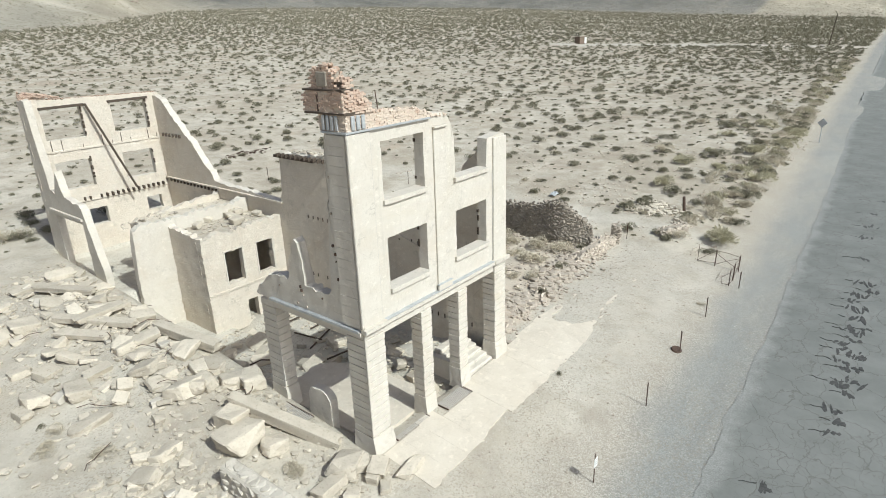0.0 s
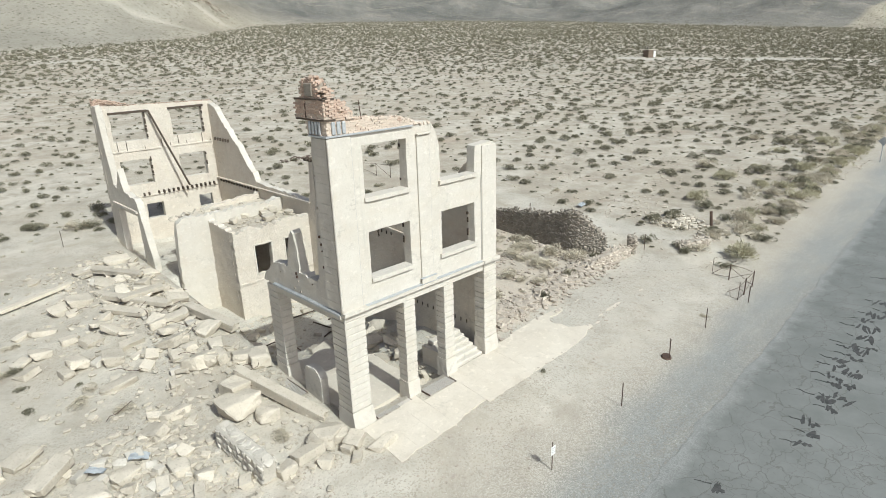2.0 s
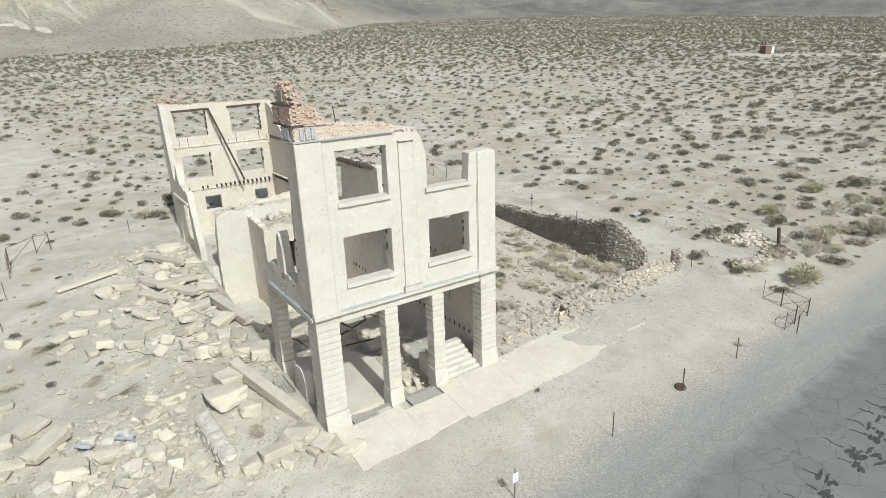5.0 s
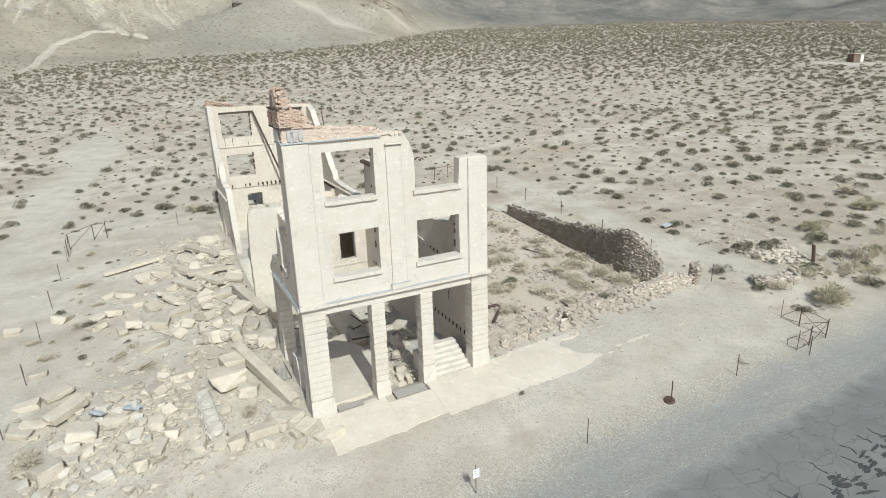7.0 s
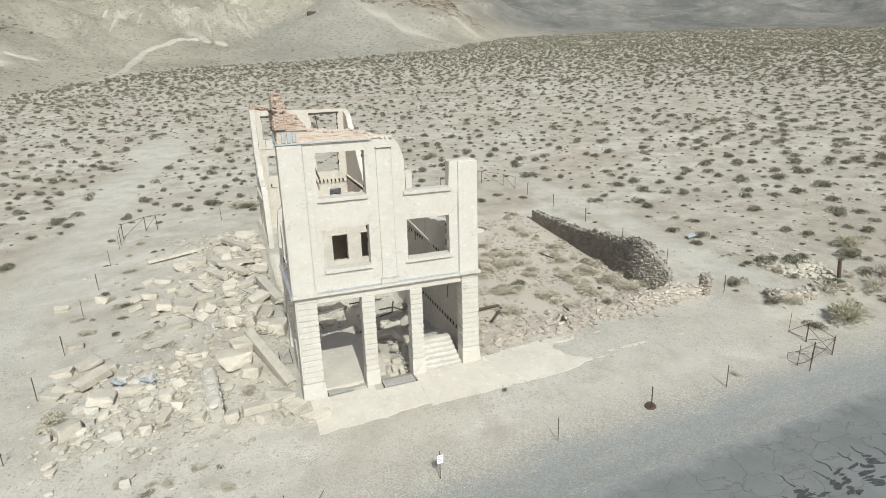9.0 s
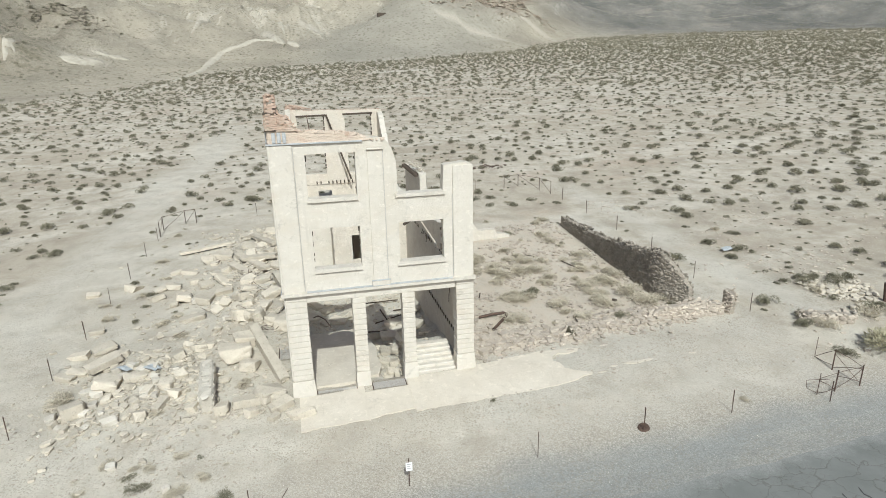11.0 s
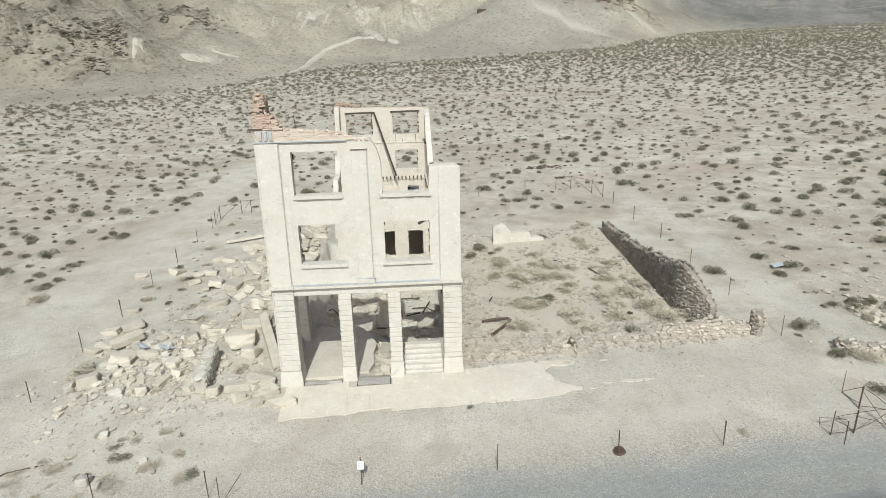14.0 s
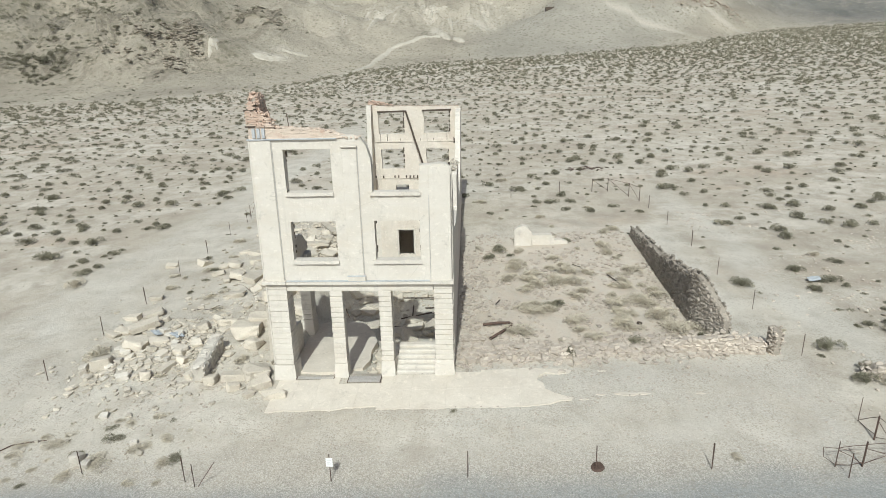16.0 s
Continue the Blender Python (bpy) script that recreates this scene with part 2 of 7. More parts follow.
def make_asphalt():
    n = Nodes("cracked_asphalt", 0.9, spec=0.25)
    warp = n.tree.nodes.new("ShaderNodeVectorMath")
    warp.operation = "ADD"
    wob = n.tree.nodes.new("ShaderNodeTexNoise")
    wob.inputs["Scale"].default_value, wob.inputs["Detail"].default_value = 1.1, 4
    n.put(wob, "Vector", n.place)
    n.put(warp, 0, n.scaled(1, 0.75, 1))
    n.put(warp, 1, wob.outputs["Color"])
    v = warp.outputs[0]
    c1 = n.cells(0.85, "DISTANCE_TO_EDGE", v)
    c2 = n.cells(1.9, "DISTANCE_TO_EDGE", v)
    some = n.step(n.noise(0.16, 3), 0.48, 0.56)
    crack = n.math("MAXIMUM", n.step(c1, 0.004, 0.02, 1, 0), n.math("MULTIPLY", n.step(c2, 0.003, 0.022, 1, 0), some))
    base = n.mix(n.step(n.noise(0.5, 6, 0.65), 0.35, 0.65), (0.165, 0.172, 0.16), (0.212, 0.219, 0.205))
    base = n.mix(n.step(n.noise(30.0, 3), 0.5, 0.7, 0, 0.5), base, (0.19, 0.197, 0.19))
    base = n.mix(n.math("MULTIPLY", crack, 0.6), base, (0.125, 0.118, 0.105))
    bw = n.tree.nodes.new("ShaderNodeRGBToBW")
    n.put(bw, 0, n.cells(26.0, out="Color"))
    loose = n.mix(n.step(bw.outputs[0], 0.2, 0.85), (0.225, 0.228, 0.214), (0.325, 0.33, 0.31))
    spill = n.math("ADD", n.attr("edge"), n.math("MULTIPLY", n.math("SUBTRACT", n.noise(0.7, 7, 0.75), 0.5), 0.55))
    base = n.mix(n.step(spill, 0.80, 0.98, 0, 0.9), base, loose)
    h = n.math("SUBTRACT", n.math("MULTIPLY", n.noise(40.0, 3), 0.25), n.math("MULTIPLY", crack, n.step(spill, 0.80, 0.98, 1, 0)))
    return n.done(base, h, 0.5, 0.02)


def make_plain(name, a, b, scale=6.0, rough=0.6, metal=0.0, bump=0.2):
    n = Nodes(name, rough, metal)
    v = n.noise(scale, 5, 0.65)
    return n.done(n.mix(n.step(v, 0.35, 0.65), a, b), v, bump, 0.01)


M_GROUND = make_ground()
M_WALL = make_concrete("pale_render", (0.605, 0.57, 0.50), (0.55, 0.513, 0.443), (0.565, 0.516, 0.43), 0.6, 1.0, (0.53, 0.465, 0.375))
M_PILASTER = make_concrete("pale_block_render", (0.61, 0.575, 0.505), (0.555, 0.518, 0.448), (0.565, 0.519, 0.435), 0.8, 1.7, (0.53, 0.47, 0.38))
M_INNER = make_concrete("tan_plaster", (0.64, 0.59, 0.505), (0.575, 0.525, 0.44), (0.585, 0.515, 0.415), 1.2, 1.2, (0.48, 0.39, 0.305), 1.1)
M_SLAB = make_concrete("sidewalk_concrete", (0.62, 0.57, 0.48), (0.55, 0.50, 0.415), (0.57, 0.513, 0.42), 0.9, 0.0, (0.43, 0.37, 0.29))
M_ROCK = make_rock("broken_concrete", (0.54, 0.492, 0.405), (0.46, 0.416, 0.338), (0.33, 0.293, 0.232))
M_STONE = make_rock("dark_field_stone", (0.38, 0.342, 0.282), (0.27, 0.24, 0.197), (0.19, 0.168, 0.138))
M_PINK = make_rock("pinkish_stone", (0.515, 0.458, 0.382), (0.43, 0.38, 0.315), (0.33, 0.29, 0.24))
M_WHITE = make_rock("whitish_limestone", (0.56, 0.525, 0.455), (0.47, 0.435, 0.37), (0.37, 0.34, 0.285))
M_BRICK = make_brick()
M_MORTAR = make_concrete("lime_mortar", (0.57, 0.49, 0.40), (0.52, 0.44, 0.35), (0.53, 0.44, 0.35))
M_TIMBER = make_wood("weathered_timber", (0.05, 0.04, 0.031), (0.125, 0.10, 0.078))
M_BUSH = make_bush("grey_green_scrub", (0.21, 0.199, 0.14), (0.295, 0.275, 0.2), (0.165, 0.157, 0.108))
M_DRY = make_bush("dry_straw_brush", (0.57, 0.52, 0.41), (0.51, 0.465, 0.365), (0.45, 0.405, 0.315))
M_GREEN = make_bush("yellow_green_brush", (0.46, 0.43, 0.30), (0.52, 0.48, 0.35), (0.39, 0.365, 0.25))
M_ROAD = make_asphalt()
M_WASTE = make_plain("pale_waste_rock", (0.36, 0.33, 0.265), (0.46, 0.425, 0.35), 0.5, 0.95)
M_CRAG = make_rock("dark_crag_rock", (0.29, 0.258, 0.203), (0.35, 0.31, 0.247), (0.22, 0.193, 0.15))
M_RIDGE = make_rock("brown_ridge_rock", (0.30, 0.25, 0.195), (0.355, 0.302, 0.24), (0.23, 0.19, 0.147))
M_DUST = make_plain("pale_track_dust", (0.42, 0.385, 0.31), (0.50, 0.465, 0.38), 0.4, 0.95)
M_TAR = make_plain("black_crack_tar", (0.05, 0.05, 0.048), (0.09, 0.09, 0.085), 8.0, 0.7)
M_STEEL = make_plain("rusty_dark_steel", (0.075, 0.055, 0.045), (0.15, 0.10, 0.075), 12.0, 0.75, 0.3)
M_GALV = make_plain("galvanised_sheet", (0.41, 0.43, 0.44), (0.52, 0.535, 0.54), 5.0, 0.5, 0.35)
M_BAR = make_plain("worn_steel_bars", (0.42, 0.40, 0.365), (0.50, 0.475, 0.44), 9.0, 0.7)
M_SIGN = make_plain("white_sign_paint", (0.78, 0.78, 0.75), (0.72, 0.72, 0.69), 5.0, 0.5)
M_INK = make_plain("grey_sign_print", (0.30, 0.30, 0.29), (0.36, 0.36, 0.35), 5.0, 0.6)
M_BLUE = make_plain("faded_blue_sheet", (0.33, 0.36, 0.38), (0.43, 0.45, 0.455), 5.0, 0.6)
M_HUT = make_plain("brown_painted_boards", (0.16, 0.12, 0.09), (0.22, 0.17, 0.13), 3.0, 0.8)
# near-black for the hut's vent pipes and for shade under the gratings
M_DARK = make_plain("shade_and_vent_black", (0.03, 0.028, 0.025), (0.05, 0.045, 0.04), 3.0, 0.9)


# ---- building helpers ----
def link(name, me, material, parent=None, label="", category="", group="", kind="", at=None):
    me.materials.append(material)
    ob = new(name, me)
    if at is not None:
        ob.matrix_world = at
    if parent is not None:
        ob.parent = parent
    return tagged(ob, label, category, group, kind)


def mesh_of(name, verts, faces, smooth=False):
    me = bpy.data.meshes.new(name)
    me.from_pydata([tuple(v) for v in verts], [], [tuple(f) for f in faces])
    if smooth:
        me.polygons.foreach_set("use_smooth", [True] * len(me.polygons))
    me.update()
    return me


def part(name, bm, material, parent=None, label="", **tags):
    me = bpy.data.meshes.new(name)
    bmesh.ops.recalc_face_normals(bm, faces=bm.faces[:])
    bm.to_mesh(me)
    bm.free()
    return link(name, me, material, parent, label, **tags)


def add_box(bm, lo, hi, m=None, bevel=0.0):
    out = bmesh.ops.create_cube(bm, size=1.0)["verts"]
    for v in out:
        v.co = Vector([lo[i] + (v.co[i] + 0.5) * (hi[i] - lo[i]) for i in range(3)])
    if bevel:
        edges = {e for v in out for e in v.link_edges}
        done = bmesh.ops.bevel(bm, geom=list(edges), offset=bevel, segments=1, affect="EDGES")
        out = list({v for f in done["faces"] for v in f.verts} | {v for v in out if v.is_valid})
    if m is not None:
        bmesh.ops.transform(bm, matrix=m, verts=[v for v in out if v.is_valid])
    return out


def box_part(name, lo, hi, material, parent=None, label="", bevel=0.02, m=None, **tags):
    bm = bmesh.new()
    add_box(bm, lo, hi, m, bevel)
    return part(name, bm, material, parent, label, **tags)


def rod(bm, a, b, r=0.03, sides=6):
    a, b = Vector(a), Vector(b)
    d = b - a
    m = Matrix.Translation((a + b) / 2) @ d.to_track_quat("Z", "Y").to_matrix().to_4x4()
    bmesh.ops.create_cone(bm, cap_ends=True, segments=sides, radius1=r, radius2=r * 0.95, depth=d.length, matrix=m)


def empty(name, label, category, group="", kind="", at=(0, 0, 0)):
    ob = new(name)
    ob.location = at
    ob.empty_display_size = 0.2
    return tagged(ob, label, category, group, kind)


def ease(v, a, b):
    k = min(1.0, max(0.0, (v - a) / (b - a)))
    return k * k * (3 - 2 * k)


def base_plane(x, y):
    """The fan slopes down to the road and up along it."""
    z = -0.073 * x + 0.028 * y if x < 8.5 else -0.073 * 8.5 + 0.028 * y - 0.012 * (x - 8.5)
    return z - 0.06 * max(0.0, min(x, 8.5) - 1)


def bend(y):
    """How far the road swings aside along its way."""
    return float(np.interp(y, (-120, 6, 20, 39, 58, 95, 151, 250, 420), (0.35, 0.12, -0.2, -0.85, -1.65, -3.6, -5.8, -9.5, -15)))


def inside(x, y):
    """1 inside the ruin's walls, 0 outside."""
    return ease(x, -29.6, -29.4) * (1 - ease(x, -0.45, -0.15)) * ease(y, 0.1, 0.4) * (1 - ease(y, 8.6, 8.9))


FOOT_ANG = [-1.6, -0.9, -0.72, -0.57, -0.387, -0.19, 0.01, 0.2, 0.387, 0.488, 0.577, 0.8, 1.01, 1.276, 1.49, 2.2]
FOOT_R = [300, 215, 193, 176, 175, 213, 255, 260, 300, 450, 513, 560, 566, 500, 530, 620]


def foot(x, y):
    """How far a place lies behind the foot line of the mountains."""
    r = math.hypot(x, y)
    if r < 130:
        return -100.0
    ang = math.atan2(y, -x)                                  # 0 to the west, positive to the north
    if abs(ang) > 2.2:
        return -100.0
    return r - float(np.interp(ang, FOOT_ANG, FOOT_R)) + 14 * noise.noise(Vector((x * 0.02, y * 0.02, 8.0)))


def hills(x, y):
    """Height of the mountains over the fan."""
    d = foot(x, y)
    if d <= 0:
        return 0.0
    ang = math.atan2(y, -x)
    ridge = 1 - abs(noise.noise(Vector((x * 0.011 + 9, y * 0.011, 0.4)))) * 2
    rough = noise.fractal(Vector((x * 0.016, y * 0.016, 3.1)), 0.8, 2.1, 6)
    grow = ease(d, 0, 160)
    fine = noise.fractal(Vector((x * 0.05, y * 0.05, 7.7)), 0.7, 2.2, 5)
    z = 0.115 * d * ease(d, -10, 90) + grow * (13 * ridge + 8 * rough + 4.0 * fine) + 0.20 * max(0.0, d - 170)
    z += 12 * math.exp(-((ang - 0.19 - 0.0004 * d) / 0.085) ** 2) * ease(d, 0, 100) * (1 - 0.5 * ease(d, 120, 220))      # the rounded spur
    z += 19 * ease(-ang, 0.30, 0.52) * ease(d, 15, 90) * (0.7 + 0.55 * rough + 0.45 * fine)            # dark crags
    return max(0.0, min(z, 190 + 20 * rough))


def pile(x, y):
    """Low heaps of debris along the ruin and in the empty lot beside it."""
    d = 0.60 * math.exp(-(((x + 17) / 6.0) ** 2 + ((y + 2.5) / 2.6) ** 2))
    d += 0.50 * math.exp(-(((x + 9) / 4.0) ** 2 + ((y + 2.2) / 2.0) ** 2))
    d += 0.15 * math.exp(-(((x + 4.8) / 2.2) ** 2 + ((y + 2.6) / 1.5) ** 2))
    d += 0.25 * math.exp(-(((x + 3.5) / 3.5) ** 2 + ((y + 7.5) / 2.2) ** 2))
    lot = 0.40 * math.exp(-(((x + 4) / 5.0) ** 2 + ((y - 11.5) / 2.0) ** 2)) + 0.25 * math.exp(-(((x + 3) / 4.0) ** 2 + ((y - 19) / 4.0) ** 2))
    d += lot * (1 - ease(x, -1.9, -0.6))
    return d


def ground(x, y):
    z = base_plane(x, y)
    near = 1 - ease(abs(x - 11.5), 3.4, 5.5)
    n = noise.noise(Vector((x * 0.35, y * 0.35, 0.0))) * 0.05 + noise.noise(Vector((x * 0.06, y * 0.06, 5.0))) * 0.35 * ease(math.hypot(x + 8, y - 6), 25, 70)
    z += n * (1 - near) + pile(x, y)
    z += hills(x, y)
    k = inside(x, y)
    if k > 0:
        deep = -0.12 - 0.45 * ease(y, 4.2, 4.7) * (1 - ease(y, 5.2, 5.6)) - 1.15 * ease(-x, 3.5, 11.0) * ease(y + 0.10 * -x, 1.2, 3.0) + 0.10 * noise.noise(Vector((x, y, 2.0)))
        if x < -20:
            deep = 1.2 + 0.15 * noise.noise(Vector((x, y, 2.0)))
        z = z * (1 - k) + deep * k
    # bed of the sidewalk, a hand below the slab
    z -= 0.05 * ease(x, -0.2, 0.1) * (1 - ease(x, 2.3, 2.7)) * ease(y, 0.1, 0.4) * (1 - ease(y, 13.8, 14.6))
    return z


def terrain():
    def ticks(lo, fine_lo, fine_hi, hi, step, grow):
        mid = list(np.arange(fine_lo, fine_hi + step / 2, step))
        down, up, s = [], [], step
        v = fine_lo
        while v > lo:
            s = min(s * grow, 7)
            v -= s
            down.append(v)
        v, s = fine_hi, step
        while v < hi:
            s = min(s * grow, 7)
            v += s
            up.append(v)
        return down[::-1] + mid + up
    xs = ticks(-1150, -32, 10, 330, 0.35, 1.055)
    ys = ticks(-700, -16, 28, 1250, 0.35, 1.055)
    nx, ny = len(xs), len(ys)
    verts = [(x, y, ground(x, y)) for x in xs for y in ys]
    faces = [(i * ny + j, (i + 1) * ny + j, (i + 1) * ny + j + 1, i * ny + j + 1) for i in range(nx - 1) for j in range(ny - 1)]
    me = mesh_of("ground", verts, faces, True)
    names = ("dust", "gravel", "shoulder", "slope", "crag", "stony", "far", "spur", "pale", "brown", "north")
    data = {q: np.zeros(len(verts), np.float32) for q in names}
    for k, (x, y, z) in enumerate(verts):
        w = noise.noise(Vector((x * 0.5, y * 0.5, 7.0)))
        side = x - bend(y)
        g = ease(side + 0.8 * w, 3.8, 7.2) * (1 - ease(x, 16, 19))
        if 9 < y < 26.5 and -1.2 < x < 4:
            g = max(g, 0.28 + 0.2 * w)
        data["gravel"][k] = g
        data["shoulder"][k] = ease(side + 0.5 * w, 6.3, 8.0)
        data["stony"][k] = ease(x, -22, -16) * (1 - ease(x + w, -1.4, -0.6)) * ease(y, 8.8, 9.6) * (1 - ease(y + w, 21.5, 24))
        d = max(track(x, y), 0.4 * (1 - ease(abs(y + 4), 9, 16)) * (1 - ease(abs(x + 12), 22, 34)))
        d = max(d, (0.6 + 0.25 * w) * ease(x, -24, -18) * (1 - ease(x, 5.5, 8)) * ease(y, 6, 9) * (1 - ease(y, 24.5, 27)))
        data["dust"][k] = max(d, 0.9 * inside(x, y))
        data["north"][k] = ease(y, 45, 170) * ease(x, -260, -60) + ease(x, -32, -18) * ease(y, 26.5, 30) * (0.55 + 0.5 * w)
        back = foot(x, y)
        data["slope"][k] = ease(back, -35, 25)
        if x < -100 and back > -60:
            ang, far = math.atan2(y, -x), math.hypot(x, y)
            data["far"][k] = ease(far, 430, 560) * ease(ang + 0.03 * w, 0.34, 0.46)
            data["crag"][k] = ease(-ang, 0.20, 0.40) * ease(back, 18, 50)
            data["spur"][k] = (1 - ease(abs(ang - 0.19 - 0.0004 * back), 0.10, 0.22)) * (1 - ease(back, 90, 150))
            data["pale"][k] = ease(ang, -0.28, -0.12) * (1 - ease(ang, 0.55, 0.7)) * ease(back, 60, 110)
            data["brown"][k] = ease(ang, 0.24, 0.32) * (1 - ease(ang, 0.55, 0.62)) * ease(back, 70, 140)
    for q in names:
        me.attributes.new(q, "FLOAT", "POINT").data.foreach_set("value", data[q])
    return link("ground", me, M_GROUND, None, "pale sandy desert fan with gravel and stony slopes", "ground", kind="structure")


def near_line(x, y, pts):
    """Distance from a broken line."""
    best = 1e9
    for (ax, ay), (bx, by) in zip(pts[:-1], pts[1:]):
        dx, dy = bx - ax, by - ay
        k = min(1.0, max(0.0, ((x - ax) * dx + (y - ay) * dy) / (dx * dx + dy * dy)))
        best = min(best, math.hypot(x - ax - k * dx, y - ay - k * dy))
    return best


LEFT_TRACK = [(12, -16), (-6, -17), (-25, -15), (-42, -13.5), (-59, -10.5), (-80, -9.8), (-105, -12)]
HUT_TRACK = [(-80, 168), (-57, 188), (-40, 205), (-12, 221), (8, 227)]
HILL_TRACK = [(-140, -41), (-170.5, -37.5), (-201, -35.9), (-242.5, -33.6), (-274.5, -31.1), (-287.5, -29.7), (-301, -20.8), (-311, -14), (-315, -4)]
# pale dumps and gullies on the slopes: x, y, half length, half width, turn
DUMPS = [(-321, -7, 8, 4, 0.3), (-248.6, -103.9, 7, 2.5, 0.1), (-228.5, -74.8, 3, 9, 0.2), (-247, -66.9, 2.5, 8, 0.2), (-346, -40, 16, 2.2, -0.6), (-352, 15, 10, 3, 0.5), (-370, -88, 12, 2, 0.4), (-330, 108, 3.5, 26, -0.3), (-371, 167, 3.5, 22, -0.4), (-404, 250, 4, 16, 0.2), (-186, 35, 3, 14, 0.1)]


def track(x, y):
    """Bare wheel tracks and swept strips, 0 to 1."""
    w = 1.2 * noise.noise(Vector((x * 0.08, y * 0.08, 1.0)))
    d = 0.0
    if y < 5 and x > -200:
        d = max(d, 0.6 * (1 - ease(near_line(x, y, LEFT_TRACK) + 2.4 * w, 0.8, 4.6)) * (1 - ease(-x, 60, 104)))
    d = max(d, (1 - ease(abs(y - 29.2 - 0.05 * x - w), 0.5, 2.2)) * (1 - ease(abs(x + 12), 14, 24)) * 0.6)
    if y > 150 and -110 < x < 12:
        d = max(d, 0.9 * (1 - ease(near_line(x, y, HUT_TRACK) + 0.6 * w, 2.0, 5.5)))
    if x < -170:
        for cx, cy, ra, rw, turn in DUMPS:
            u, v = x - cx, y - cy
            if abs(u) + abs(v) < 60:
                c, s = math.cos(turn), math.sin(turn)
                d = max(d, 0.85 * (1 - ease(math.hypot((u * c + v * s) / ra, (v * c - u * s) / rw) + 0.35 * w, 0.6, 1.5)))
    return d


terrain()


def hill_track():
    """The bulldozed dirt track up the slope: a narrow bank with sunk sides."""
    pts = [Vector((x, y, 0)) for x, y in HILL_TRACK]
    line = []
    for a, b in zip(pts[:-1], pts[1:]):
        n = max(2, int((b - a).length / 2.5))
        line += [a.lerp(b, k / n) for k in range(n)]
    verts, faces = [], []
    for i, p in enumerate(line):
        d = (line[min(i + 1, len(line) - 1)] - line[max(i - 1, 0)]).normalized()
        side = Vector((-d.y, d.x, 0))
        p = p + side * (1.6 * noise.noise(p * 0.05))
        half = (0.5 + 1.1 * ease(i, 10, 70)) * (1 + 0.35 * noise.noise(p * 0.12))
        z = ground(p.x, p.y) + 0.35
        for u, dz in ((-half - 1.2, -1.6), (-half, 0), (half, 0), (half + 1.2, -1.6)):
            verts.append((p.x + side.x * u, p.y + side.y * u, z + dz))
        if i:
            faces += [((i - 1) * 4 + k, (i - 1) * 4 + k + 1, i * 4 + k + 1, i * 4 + k) for k in range(3)]
    link("track", mesh_of("track", verts, faces, True), M_DUST, None, "pale dirt track climbing the stony hill", "track", kind="structure")


hill_track()


def mine_dump(x, y, a, b, turn, h):
    """A flat-topped tongue of pale waste rock on the slope."""
    verts, faces = [], []
    n, m = 26, 7
    for i in range(m + 1):
        r = i / m
        for j in range(n):
            t = 6.283 * j / n
            q = r * (1 + 0.4 * noise.noise(Vector((math.cos(t) * 1.4 + x, math.sin(t) * 1.4 + y, 0.3))) + 0.3 * noise.noise(Vector((math.cos(t) * 5 + x, math.sin(t) * 5 + y, 0.7))))
            u, v = a * q * math.cos(t), b * q * math.sin(t)
            px, py = x + u * math.cos(turn) - v * math.sin(turn), y + u * math.sin(turn) + v * math.cos(turn)
            verts.append((px, py, ground(px, py) + 0.35 + h * (1 - ease(r, 0.35, 0.95)) - 1.6 * ease(r, 0.82, 1.0) + 0.45 * noise.noise(Vector((px * 0.6, py * 0.6, 1)))))
    for i in range(m):
        faces += [(i * n + j, i * n + (j + 1) % n, (i + 1) * n + (j + 1) % n, (i + 1) * n + j) for j in range(n)]
    link("mine_dump", mesh_of("mine_dump", verts, faces, True), M_WASTE, None, "pale tongue of waste rock on the hillside", "mine dump", "mine dumps on the hill")


for x, y, a, b, turn, h in [(-214, -90, 5.5, 1.8, 0.1, 0.6), (-227, -73.5, 5, 8, 0.2, 0.5), (-244, -66, 2.2, 7, 0.3, 0.5), (-316, -3, 7, 3.2, 0.3, 0.9), (-312, 4.5, 6, 3.0, 0.5, 1.1), (-322, -41, 13, 1.5, -0.25, 0.3),
                            (-375, -18, 12, 1.6, -0.15, 0.3), (-365, 20, 11, 1.7, 0.2, 0.3), (-345, -1, 12, 1.5, 0.1, 0.3), (-356, -13, 10, 1.3, 0.0, 0.3), (-346, -50, 9, 1.4, -0.3, 0.3), (-336, 18, 9, 1.2, 0.3, 0.3)]:
    mine_dump(x, y, a, b, turn, h)


# ---- road and pavement ----
def strip(name, x0, x1, y0, y1, lift, material, label, category, wave=0.0, step=2.0):
    """A sheet with a skirt that follows the ground's fall."""
    ys = np.arange(y0, y1 + step / 2, step)
    verts, faces = [], []
    for i, y in enumerate(ys):
        w = wave * (noise.noise(Vector((3.0, y * 0.4, 0))) + 0.6 * noise.noise(Vector((3.0, y * 1.7, 0)))) + bend(y)
        w2 = wave * noise.noise(Vector((9.0, y * 0.4, 0))) + bend(y)
        row = [(x0 + w, -0.25), (x0 + w, 0.0), ((x0 + x1) / 2 + bend(y), 0.04), (x1 + w2, 0.0), (x1 + w2, -0.25)]
        for x, dz in row:
            verts.append((x, y, base_plane(x, y) + lift + dz))
        if i:
            for k in range(4):
                a = (i - 1) * 5 + k
                faces.append((a, a + 1, a + 6, a + 5))
    me = mesh_of(name, verts, faces)
    me.attributes.new("edge", "FLOAT", "POINT").data.foreach_set("value", np.tile(np.array([1, 1, 0, 1, 1], np.float32), len(ys)))
    return link(name, me, material, None, label, category, kind="structure")


